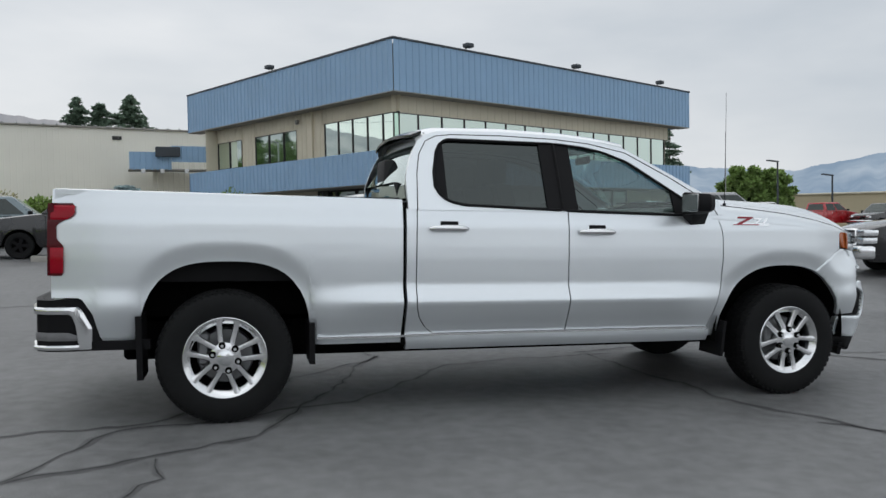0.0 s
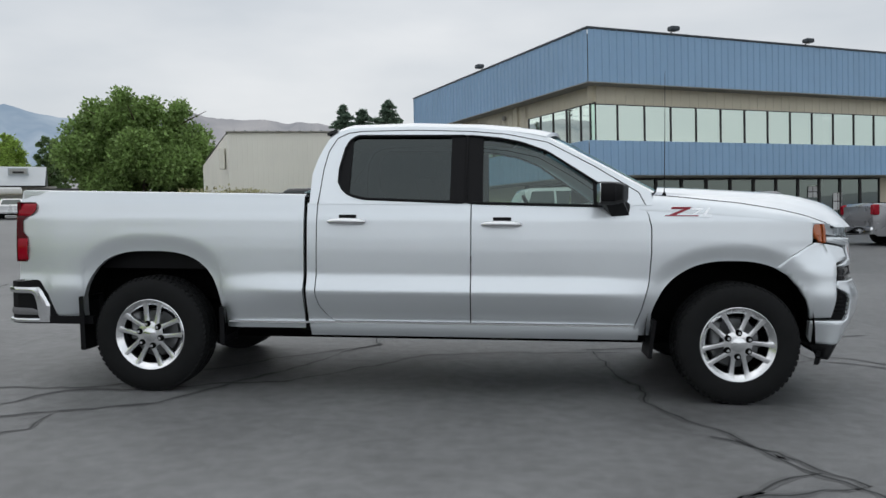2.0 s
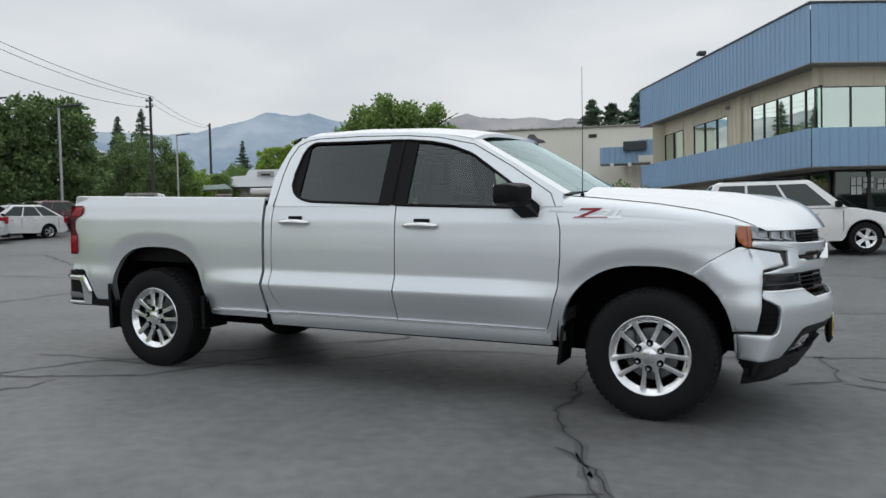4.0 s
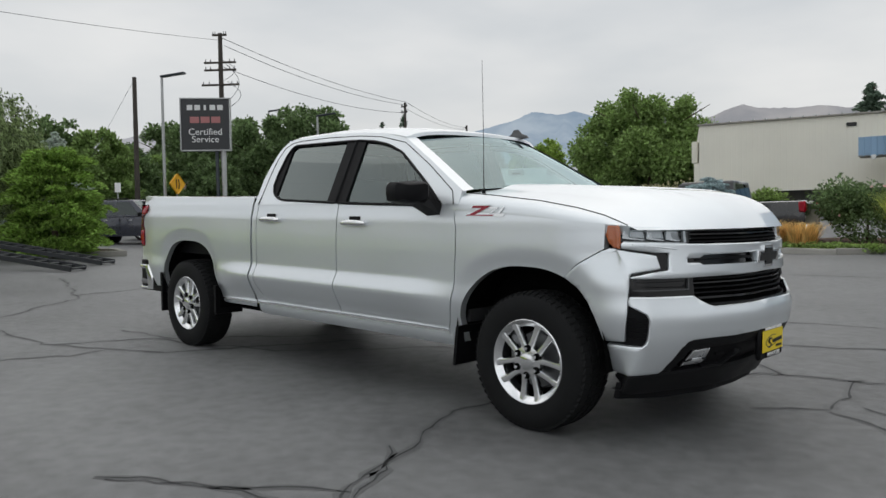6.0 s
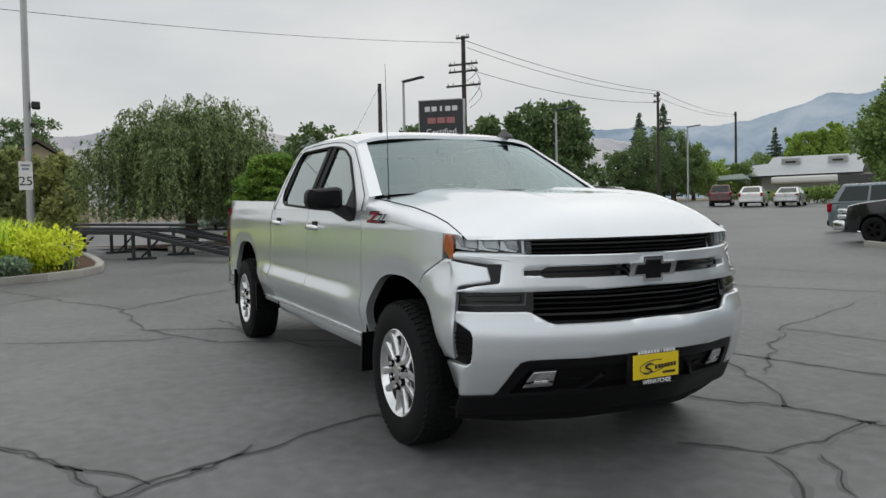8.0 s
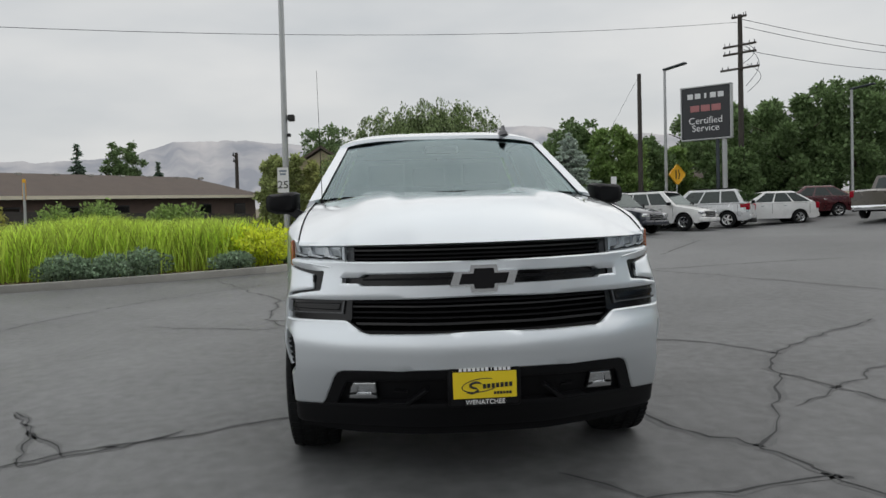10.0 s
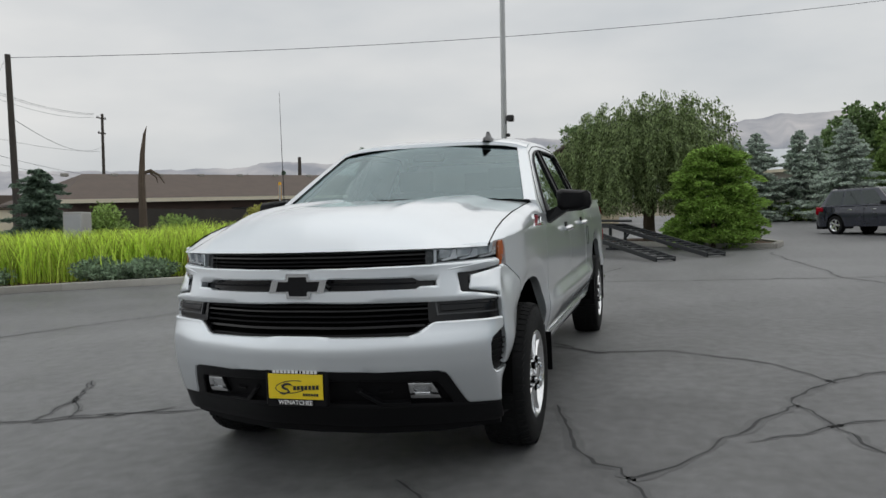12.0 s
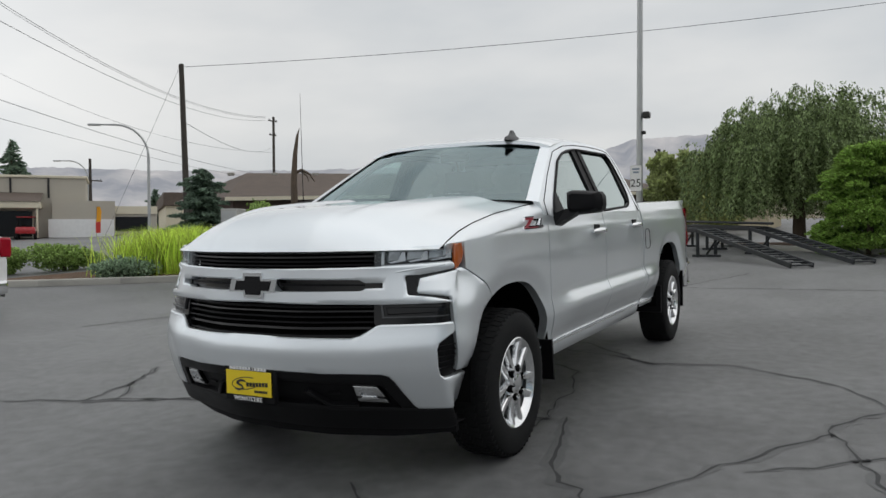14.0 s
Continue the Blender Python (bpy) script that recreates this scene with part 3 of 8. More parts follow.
nose_panel("bumper_corner", [(.802, 1.034), (.945, 1.061), (1.11, 1.066), (1.150, 1.070), (1.193, 1.049), (1.31, .979)] + [(arch_u(z), z) for z in (.903, .85, .78, .70, .63, .569)] + [(1.052, .580), (1.045, .64), (1.033, .76), (1.024, .84), (1.016, .905), (1.004, .932), (.985, .943), (.94, .950), (.83, .962), (.803, .967), (.798, .975)], M_paint, truck, 0.0, 0.03, 0.006, "silver bumper corner with a pointed horn")
fbump = nose_panel("front_bumper", [(0, .772), (.53, .764), (.56, .772), (.635, .818), (.655, .822), (1.018, .822), (1.026, .80), (1.028, .778), (.99, .752), (.948, .728), (.936, .70), (.932, .62), (.936, .576), (.958, .560), (1.05, .556), (1.155, .552), (1.166, .54), (1.162, .44), (1.150, .41), (1.12, .398), (.95, .400), (.775, .402), (.758, .42), (.705, .550), (.688, .575), (.655, .586), (.25, .598), (0, .600)], M_paint, truck, 0.0, 0.04, 0.007, "body-coloured front bumper", middle=True)
# black pieces set back between the painted ones
nose_panel("air_curtain", [(1.034, .83), (1.045, .76), (1.06, .64), (1.064, .586), (1.166, .572), (1.168, .546), (.965, .552), (.925, .57), (.920, .70), (.938, .738), (.985, .765)], M_black, fbump, -0.026, 0.03)
for k in range(5):
    nose_panel("curtain_fin", [(.94, .60 + .027 * k), (1.04, .604 + .027 * k), (1.04, .609 + .027 * k), (.94, .605 + .027 * k)], M_black, fbump, -0.014, 0.012)
nose_panel("c_trim", [(.734, 1.058), (.80, 1.062), (.96, 1.082), (.96, 1.056), (.81, 1.026), (.81, .978), (.835, .968), (.99, .952), (1.024, .925), (1.020, .905), (.84, .938), (.750, .945)], M_gloss, truck, -0.016, 0.03, label="black C-shaped trim round the horn")
nose_panel("c_edge", [(.796, 1.030), (.803, 1.030), (.809, .972), (.802, .972)], M_drl, truck, -0.004, 0.01)
# body-coloured bars across the grille, with the badge slot cut through
frame_p = nose_panel("grille_frame", [(0, 1.089), (.612, 1.093), (.64, 1.094), (.80, 1.099), (.936, 1.104), (.946, 1.095), (.950, 1.073), (.80, 1.050), (.744, 1.048), (.740, 1.04), (.757, .966), (.765, .957), (.842, .949), (1.004, .923), (1.002, .917), (.66, .916), (.60, .917), (0, .925)], M_paint, truck, 0.004, 0.035, 0.007, "body-coloured grille bars", holes=([(0, 1.042), (.545, 1.034), (.570, 1.019), (.648, 1.018), (.650, .993), (.577, .992), (.553, .981), (0, .983)],), middle=True)
nose_panel("slot", [(0, 1.055), (.66, 1.04), (.67, .98), (0, .97)], M_gloss, frame_p, -0.045, 0.01, middle=True)
nose_panel("slot_bar", [(0, 1.020), (.56, 1.014), (.56, 1.006), (0, 1.006)], M_black, frame_p, -0.022, 0.02, middle=True)
nose_panel("bar_crease", [(.70, 1.062), (.745, 1.068), (.90, 1.091), (.90, 1.094), (.74, 1.076), (.70, 1.068)], M_paint, frame_p, 0.008, 0.012, 0.003)
ug = nose_panel("upper_grille", [(0, 1.182), (.625, 1.182), (.625, 1.082), (0, 1.080)], M_under, truck, -0.075, 0.01, label="black upper grille with slats", middle=True)
for k, z in enumerate((1.103, 1.123, 1.143, 1.163)):
    nose_panel("slat", [(0, z + .006), (.606, z + .007), (.606, z - .001), (0, z - .003)], M_gloss if k == 2 else M_black, ug, -0.034 - 0.004 * (k % 2), 0.035, middle=True)
grille = nose_panel("lower_grille", [(0, .935), (.66, .93), (.67, .80), (.58, .74), (0, .745)], M_under, truck, -0.085, 0.01, label="black lower grille with slats", middle=True)
for k, (z, w_) in enumerate(((.782, .565), (.808, .605), (.834, .628), (.860, .632), (.886, .635), (.908, .637))):
    nose_panel("slat", [(0, z + .006), (w_, z + .006), (w_ - .004, z - .002), (0, z - .003)], M_gloss if k in (1, 4) else M_black, grille, -0.032 - 0.005 * (k % 2), 0.04, middle=True)
nose_panel("grille_lip", [(0, .778), (.525, .770), (.555, .778), (.635, .824), (.645, .818), (.562, .766), (.53, .758), (0, .766)], M_gloss, grille, -0.012, 0.03, middle=True)

# headlamps: dark housing, three reflector cells with bright hooks, amber corner, clear cover
hl = nose_panel("headlamp", [(.606, 1.182), (.75, 1.184), (.94, 1.190), (1.146, 1.194), (1.150, 1.14), (1.138, 1.10), (1.112, 1.072), (.955, 1.068), (.945, 1.100), (.80, 1.094), (.606, 1.088)], M_drl, truck, -0.040, 0.02, label="headlamp with three lens cells and amber corner")
for k, (u0, u1) in enumerate(((.665, .728), (.745, .822), (.84, .925))):
    z0 = 1.112 + .003 * k
    nose_panel("lens_cell", [(u0 + .006, 1.170), (u1, 1.174), (u1, z0 + .012), (u0, z0 + .006)], M_cell, hl, -0.030, 0.012, 0.004)
    nose_panel("cell_hook", [(u1 - .004, 1.160), (u1 + .010, 1.164), (u1 + .013, z0 + .006), (u0 + .014, z0 - .004), (u0 + .004, z0 + .002), (u0 + .02, z0 + .004), (u1 - .016, z0 + .012)], M_bright, hl, -0.012, 0.02)
nose_panel("lamp_shelf", [(.64, 1.100), (.935, 1.109), (.935, 1.103), (.64, 1.094)], M_bright, hl, -0.010, 0.03)
nose_panel("lamp_end", [(.640, 1.166), (.652, 1.166), (.652, 1.104), (.640, 1.102)], M_cell, hl, -0.014, 0.02)
nose_panel("lens", [(.610, 1.182), (.75, 1.183), (.945, 1.189), (.943, 1.102), (.80, 1.096), (.610, 1.090)], M_lens, hl, -0.003, 0.004)
nose_panel("corner_lamp", [(.945, 1.189), (1.162, 1.194), (1.168, 1.14), (1.154, 1.10), (1.126, 1.074), (.957, 1.069), (.947, 1.10)], M_amber, hl, 0.001, 0.012, 0.004, "amber corner lamp")

# running lamps beside the lower grille
drl = nose_panel("running_lamp", [(.612, .924), (.66, .926), (1.012, .926), (1.03, .815), (.66, .812), (.630, .812), (.618, .83)], M_gloss, truck, -0.026, 0.03, label="slim running lamp in black housing")
nose_panel("lamp_reflector", [(.668, .904), (.985, .902), (.990, .874), (.676, .868)], M_gloss, drl, -0.020, 0.008, 0.004)
nose_panel("lamp_ledge", [(.655, .860), (1.0, .858), (1.002, .852), (.66, .853)], M_drl, drl, -0.014, 0.012)
nose_panel("lamp_ledge", [(.644, .915), (.652, .915), (.664, .853), (.656, .850)], M_drl, drl, -0.014, 0.012)

# lower fascia: satin rim, recessed panel, tow pockets, fog lamps, air dam
nose_panel("valance", [(0, .59), (.66, .575), (.70, .54), (.74, .40), (0, .40)], M_black, fbump, -0.034, 0.02, middle=True)
nose_panel("valance_rim", [(0, .602), (.25, .600), (.656, .588), (.690, .577), (.708, .552), (.772, .404), (.70, .402), (.655, .512), (.642, .527), (.27, .545), (0, .548)], M_satin, fbump, -0.005, 0.03, 0.006, middle=True)
nose_panel("valance_base", [(0, .418), (.30, .414), (.355, .408), (.70, .404), (1.12, .396), (1.145, .375), (1.11, .325), (.90, .292), (.60, .286), (0, .290)], M_satin, fbump, -0.004, 0.05, 0.008, middle=True)
nose_panel("tow_pocket", [(.275, .515), (.49, .512), (.50, .415), (.36, .415), (.275, .49)], M_under, fbump, -0.040, 0.02)
nose_panel("tow_lip", [(.265, .488), (.285, .492), (.375, .418), (.50, .416), (.50, .404), (.36, .404)], M_satin, fbump, -0.006, 0.04, 0.004)
nose_panel("tow_tab", [(.37, .472), (.43, .474), (.43, .464), (.37, .462)], M_satin, fbump, -0.024, 0.02)
fog = nose_panel("fog_lamp", [(.650, .424), (.640, .48), (.622, .524), (.510, .529), (.504, .434)], M_gloss, fbump, -0.016, 0.02, label="clear fog lamp with a bright bezel")
nose_panel("fog_bezel", [(.644, .430), (.634, .48), (.618, .518), (.514, .523), (.510, .438)], M_chrome, fog, -0.010, 0.014, 0.003, holes=([(.604, .458), (.594, .505), (.532, .508), (.530, .462)],))
nose_panel("fog_lens", [(.606, .455), (.596, .508), (.530, .510), (.528, .460)], M_lamp, fog, -0.015, 0.006, 0.004)
nose_panel("fog_notch", [(.642, .462), (.604, .470), (.604, .461), (.644, .454)], M_gloss, fog, -0.007, 0.006)
nose_panel("fog_notch", [(.532, .470), (.508, .466), (.508, .457), (.532, .461)], M_gloss, fog, -0.007, 0.006)
part("air_dam", sheet(steps(-0.88, 0.88, 30), lambda y: 0.240 + 0.02 * smooth01(0.6, 0.88, abs(y)), C(0.35), 3, lambda y, z: (fascia_x(y, 0.40) - 0.10 + 0.2 * (z - 0.35), y, z), (-0.03, 0, 0)), M_black, fbump)

# emblem: plain shapes
def emblem(scale, thick, mat, nm, par, dx):
    xs = [(-0.145, -.030), (-0.06, -.030), (-0.055, -.058), (0.055, -.058), (0.06, -.030), (0.125, -.030), (0.145, .030), (0.06, .030), (0.055, .058), (-0.055, .058), (-0.06, .030), (-0.125, .030)]
    k = len(xs)
    vs = [(4.968 + dx, y * scale, 1.008 + z * scale) for y, z in xs] + [(4.968 + dx - thick, y * scale * 1.03, 1.008 + z * scale * 1.03) for y, z in xs]
    part(nm, (vs, [tuple(range(k))[::-1], tuple(range(k, 2 * k))] + [(i, (i + 1) % k, k + (i + 1) % k, k + i) for i in range(k)]), mat, par, smooth=False)


emblem(1.08, 0.055, M_chrome, "emblem_edge", frame_p, 0.0)
emblem(0.80, 0.03, M_gloss, "emblem_face", frame_p, 0.005)

# front plate on its bracket
part("plate_bracket", box(bmesh.new(), (4.985, -0.015, 0.528), (0.03, 0.335, 0.205), 0.012), M_black, fbump)
plate = part("dealer_plate", box(bmesh.new(), (5.006, -0.015, 0.529), (0.006, 0.290, 0.122), 0.002), M_yellow, fbump, "yellow dealer plate with black and white print")
for k in range(12):
    part("print_bar", box(bmesh.new(), (5.010, -0.125 + 0.020 * k, 0.601), (0.004, 0.014 if k != 7 else 0.004, 0.014)), M_white, plate, smooth=False)
part("print_stroke", tube([(5.0105, -0.055 + 0.030 * math.cos(a), 0.522 + 0.020 * math.sin(a) + 0.014 * (a > 3)) for a in steps(0.6, 4.6, 12)] + [(5.0105, -0.045, 0.505), (5.0105, -0.075, 0.492), (5.0105, -0.10, 0.497)], [0.002, 0.003, 0.005, 0.006, 0.006, 0.006, 0.006, 0.006, 0.006, 0.006, 0.006, 0.005, 0.005, 0.006, 0.004, 0.002], 6), M_ink, plate)
part("print_swoosh", tube([(5.0095, -0.035 + 0.085 * math.cos(a), 0.528 + 0.030 * math.sin(a) + 0.10 * 0.085 * math.cos(a)) for a in steps(0.9, 5.6, 26)], 0.0022, 5), M_ink, plate)
for k in range(7):
    part("print_bar", box(bmesh.new(), (5.0105, -0.018 + 0.020 * k, 0.523 + 0.001 * k), (0.003, 0.014, 0.020)), M_ink, plate, smooth=False)
for k in range(6):
    part("print_bar", box(bmesh.new(), (5.0105, 0.030 + 0.014 * k, 0.492), (0.003, 0.010, 0.012)), M_ink, plate, smooth=False)


def lettering(text, size, mat, m, parent, label="", name="lettering"):
    cu = bpy.data.curves.new(name, 'FONT')
    cu.body, cu.size, cu.align_x, cu.align_y, cu.extrude = text, size, 'CENTER', 'CENTER', 0.002
    cu.materials.append(mat)
    ob = new(name, cu)
    ob.parent = parent
    ob.matrix_basis = m
    if label:
        tagged(ob, label)
    return ob


front_text = Matrix(((0, 0, 1, 5.0125), (1, 0, 0, -0.015), (0, 1, 0, 0.452), (0, 0, 0, 1)))
lettering("WENATCHEE", 0.030, M_white, front_text, plate)
part("print_strip", box(bmesh.new(), (5.008, -0.015, 0.452), (0.006, 0.18, 0.026)), M_ink, plate, smooth=False)

# hood
hood_back = lambda y: 3.455 + 0.13 * (1 - (abs(y) / 0.86) ** 2)


def hood_f(y, v):
    """The hood skin: crowned, meeting the fenders at its edges and the grille at its lip."""
    x = hood_back(y) + (fascia_x(y, 1.17) + 0.012 - hood_back(y)) * v
    zc = 1.432 - 0.040 * v - 0.025 * v ** 3 - 0.195 * v ** 12
    ze = hood_edge(x)
    t = abs(y) / 0.862
    ridge_ = 0.022 * (smooth01(0.33, 0.41, abs(y)) - smooth01(0.52, 0.66, abs(y))) * (1 - smooth01(0.62, 0.98, v)) - 0.008 * (1 - smooth01(0.0, 0.30, abs(y))) * (1 - smooth01(0.5, 0.9, v))
    return (x, y, ze + (zc - ze) * (1 - t ** 2.6) + ridge_)


vsteps = sorted(steps(0, 0.8, 16) + [0.84, 0.88, 0.91, 0.935, 0.955, 0.97, 0.985, 1.0])
vs, fs = [], []
ys = steps(-0.862, 0.862, 72)
for y in ys:
    vs += [Vector(hood_f(y, v)) for v in vsteps]
w = len(vsteps)
for i in range(len(ys) - 1):
    for j in range(w - 1):
        fs.append((i * w + j, i * w + j + 1, (i + 1) * w + j + 1, (i + 1) * w + j))
lip = [i * w + w - 1 for i in range(len(ys))]
o = len(vs)
vs += [vs[i] + Vector((-0.05, 0, -0.012)) for i in lip]
fs += [(lip[i], lip[i + 1], o + i + 1, o + i) for i in range(len(lip) - 1)]
hood = part("hood", (vs, fs), M_paint, truck, "silver hood with two raised ridges")
for s in (-1, 1):
    part("hood_seam", tube([(x, s * 0.866, hood_edge(x) + 0.001) for x in steps(3.42, 4.56, 24)], 0.0035, 5), M_under, hood)
part("cowl", sheet(steps(-0.84, 0.84, 20), C(0.0), C(1.0), 3, lambda y, v: (hood_back(y) - 0.16 + 0.19 * v, y, 1.385 + 0.012 * v - 0.03 * (abs(y) / 0.84) ** 2), (0, 0, -0.03)), M_black, truck)

# glasshouse
roof_line = curve([(1.158, 1.52), (1.20, 1.66), (1.255, 1.768), (1.32, 1.82), (1.403, 1.846), (1.86, 1.860), (2.30, 1.846), (2.52, 1.825), (2.776, 1.772), (3.079, 1.606), (3.40, 1.420), (3.46, 1.385)])
win_top = curve([(1.349, 1.31), (1.350, 1.55), (1.385, 1.72), (1.42, 1.77), (1.47, 1.79), (2.25, 1.788), (2.45, 1.768), (2.60, 1.738), (2.776, 1.672), (3.13, 1.435), (3.26, 1.335), (3.30, 1.31)])
win_low = curve([(1.345, 1.49), (1.36, 1.44), (1.40, 1.395), (1.46, 1.365), (1.54, 1.348), (2.34, 1.320), (3.40, 1.300)])


def on_glass(x, z, off=0.0):
    return (x, -green_w(z) - off, z)


gcols = sorted(set(steps(1.158, 3.44, 70) + [1.349, 1.352, 1.40]))
pair("cab_side", join(
    sheet([x for x in gcols], lambda x: win_top(x) if x > 1.349 else 1.312, lambda x: max(roof_line(x), 1.34), 5, on_glass, (0, 0.04, 0)),
    sheet(steps(1.349, 1.56, 8), C(1.312), win_low, 3, on_glass, (0, 0.04, 0)),
    sheet(steps(1.56, 3.32, 20), C(1.312), lambda x: win_low(x), 1, on_glass, (0, 0.04, 0))), M_paint)


def roof_f(x, t):
    z = roof_line(x)
    y = t * (green_w(z) + 0.0)
    return (x + 0.14 * (1 - t * t) * smooth01(1.9, 2.5, x) - 0.06 * (1 - t * t) * smooth01(1.5, 1.25, x), y, z + 0.052 * (1 - abs(t) ** 6))


rs = steps(1.255, 2.50, 24)
roof = part("roof", sheet(rs, C(-1.0), C(1.0), 20, roof_f), M_paint, truck)
part("roof_front_edge", sheet([2.50, 2.53, 2.56, 2.60, 2.64, 2.675, 2.71, 2.74, 2.765], C(-1.0), C(1.0), 20, lambda x, t: tuple(Vector(roof_f(x, t)) + Vector((0, 0, 0.001 + 0.008 * smooth01(2.52, 2.68, x)))), (0.006, 0, -0.024)), M_paint, truck)


def shield_f(v, t):
    x = 2.56 + (3.44 - 2.56) * v
    z = roof_line(x)
    y = t * (green_w(z) - 0.03)
    k = 1 - t * t
    return (x + 0.14 * k, y, z + 0.046 * k * (1 - 0.3 * v))


part("windshield", sheet(steps(0, 1, 14), C(-0.955), C(0.955), 20, shield_f), M_shield, truck, "greenish windshield reflecting the overcast sky")
pair("a_pillar", sheet(steps(2.50, 3.45, 20), C(0.0), C(1.0), 2, lambda x, v: tuple(Vector((x, -green_w(roof_line(x)), roof_line(x))).lerp(Vector((x + 0.018, -(green_w(roof_line(x)) - 0.03) * 0.95, roof_line(x) + 0.012)), v))), M_paint)
pair("rear_window", sheet(steps(1.362, 2.14, 26), lambda x: win_low(x) + 0.004, lambda x: win_top(x) - 0.004, 4, lambda x, z: on_glass(x, z, -0.012), (0, 0, 0)), M_tint, "dark privacy glass")
pair("front_window", sheet(steps(2.335, 3.14, 26), lambda x: win_low(x) + 0.004, lambda x: max(win_top(x), win_low(x) + 0.008) - 0.004, 4, lambda x, z: on_glass(x, z, -0.012), (0, 0, 0)), M_clear, "lightly tinted side glass")
pair("b_pillar", join(sheet([2.125, 2.18, 2.231], lambda x: win_low(x), win_top, 4, lambda x, z: on_glass(x, z, 0.002), (0, 0.02, 0)), sheet([2.237, 2.29, 2.345], lambda x: win_low(x), win_top, 4, lambda x, z: on_glass(x, z, 0.002), (0, 0.02, 0))), M_black, "black pillar trim")
pair("mirror_sail", sheet(steps(3.07, 3.29, 8), lambda x: win_low(x), lambda x: max(win_top(x), win_low(x) + 0.003), 3, lambda x, z: on_glass(x, z, 0.001), (0, 0.02, 0)), M_black)
pair("quarter_trim", sheet(steps(1.352, 1.43, 6), lambda x: win_low(x), lambda x: win_top(x), 4, lambda x, z: on_glass(x, z, 0.0005), (0, 0.02, 0)), M_black)
for x0, x1 in ((1.352, 2.235), (2.235, 3.28)):
    xs = steps(x0, x1, 30)
    ring = [on_glass(x, win_top(x), 0.003) for x in xs] + [on_glass(x, win_low(x), 0.003) for x in reversed(xs)]
    pair("window_seal", tube(ring, 0.010, 6, True), M_black)
seam_pts = [(rear_edge(1.31) - 0.003, -0.953, 1.31)] + [on_glass(x, z, 0.0) for x, z in ((1.228, 1.40), (1.238, 1.55), (1.262, 1.68), (1.315, 1.775), (1.39, 1.812), (1.50, 1.826), (1.86, 1.832), (2.25, 1.822), (2.50, 1.800), (2.776, 1.742), (3.079, 1.575), (3.36, 1.395), (3.40, 1.31))]
pair("door_seam", tube(seam_pts, 0.0035, 5), M_under)
part("cab_back", join(sheet(steps(0.50, 1.312, 6), C(-0.93), C(0.93), 6, lambda z, y: (1.158, y, z))), M_paint, truck)
part("back_glass", sheet(steps(1.36, 1.77, 8), C(-1.0), C(1.0), 12, lambda z, t: (1.158 + 0.16 * smooth01(1.45, 1.86, z) - 0.03 * (1 - t * t), t * (green_w(z) - 0.07), z)), M_tint, truck, "dark rear cab glass")
part("back_frame", join(sheet(steps(1.312, 1.37, 2), C(-1.0), C(1.0), 12, lambda z, t: (1.156 - 0.03 * (1 - t * t), t * (green_w(z) - 0.01), z)), sheet(steps(1.76, 1.84, 3), C(-1.0), C(1.0), 12, lambda z, t: (1.16 + 0.16 * smooth01(1.45, 1.86, z) - 0.04 * (1 - t * t), t * (green_w(z) - 0.01), z))), M_paint, truck)
part("roof_visor", sheet(steps(-0.68, 0.68, 14), C(0.0), C(1.0), 3, lambda y, v: (1.30 - 0.075 * v - 0.04 * (1 - (y / 0.68) ** 2), y, 1.848 - 0.03 * v + 0.03 * (1 - (y / 0.68) ** 2)), (0, 0, -0.02)), M_gloss, truck, "gloss black visor over the rear glass")

# cabin
def seat_at(x, y, wide):
    st = part("seat", join(*[sheet(steps(-wide / 2, wide / 2, 6), C(0.0), C(1.0), 8, lambda yy, v: (x + 0.5 * v, y + yy, 0.86 + 0.05 * math.sin(math.pi * v)), (0, 0, -0.16)), sheet(steps(-wide / 2, wide / 2, 6), C(0.0), C(1.0), 8, lambda yy, v: (x - 0.02 - 0.16 * v, y + yy * (1 - 0.12 * v), 0.88 + 0.62 * v), (-0.12, 0, 0))]), M_seat, truck)
    hb = box(bmesh.new(), (x - 0.23, y, 1.60), (0.10, min(0.30, wide * 0.6), 0.18), 0.03, seg=2)
    part("headrest", hb, M_seat, st)


seat_at(2.15, -0.40, 0.52)
seat_at(2.15, 0.40, 0.52)
seat_at(1.42, 0.0, 1.40)
dash = part("dashboard", sheet(steps(-0.80, 0.80, 16), C(0.0), C(1.0), 8, lambda y, v: (2.86 + 0.62 * v, y, 1.20 + 0.13 * math.sin(math.pi * min(1, v * 0.75)) + 0.05 * v), (0, 0, -0.35)), M_seat, truck)
part("steering_wheel", join(([Matrix.Translation((2.72, 0.40, 1.22)) @ Matrix.Rotation(radians(65), 4, 'Y') @ Vector(v) for v in revolve([(0.19 + 0.016 * math.cos(a), 0.016 * math.sin(a)) for a in steps(0, 2 * math.pi, 8)], 24, 'z')[0]], revolve([(1, 1)] * 9, 24, 'z')[1])), M_black, dash)
part("cabin_floor", box(bmesh.new(), (2.3, 0, 0.60), (2.3, 1.7, 0.08)), M_seat, truck)
part("rear_view_mirror", box(bmesh.new(), (2.80, 0, 1.74), (0.03, 0.24, 0.06), 0.01), M_black, truck)
part("headliner", sheet(steps(1.28, 2.52, 10), C(-0.92), C(0.92), 10, lambda x, t: tuple(Vector(roof_f(x, t)) + Vector((0, 0, -0.03)))), surface("grey_headliner", (0.22, 0.22, 0.21), 0.9), truck)
wip = []
for y0, y1 in ((-0.70, -0.05), (0.05, 0.62)):
    wip.append(tube([(hood_back(y) - 0.10, y, 1.405 + 0.012 * math.sin(3 * (y - y0))) for y in steps(y0, y1, 6)], 0.008, 5))
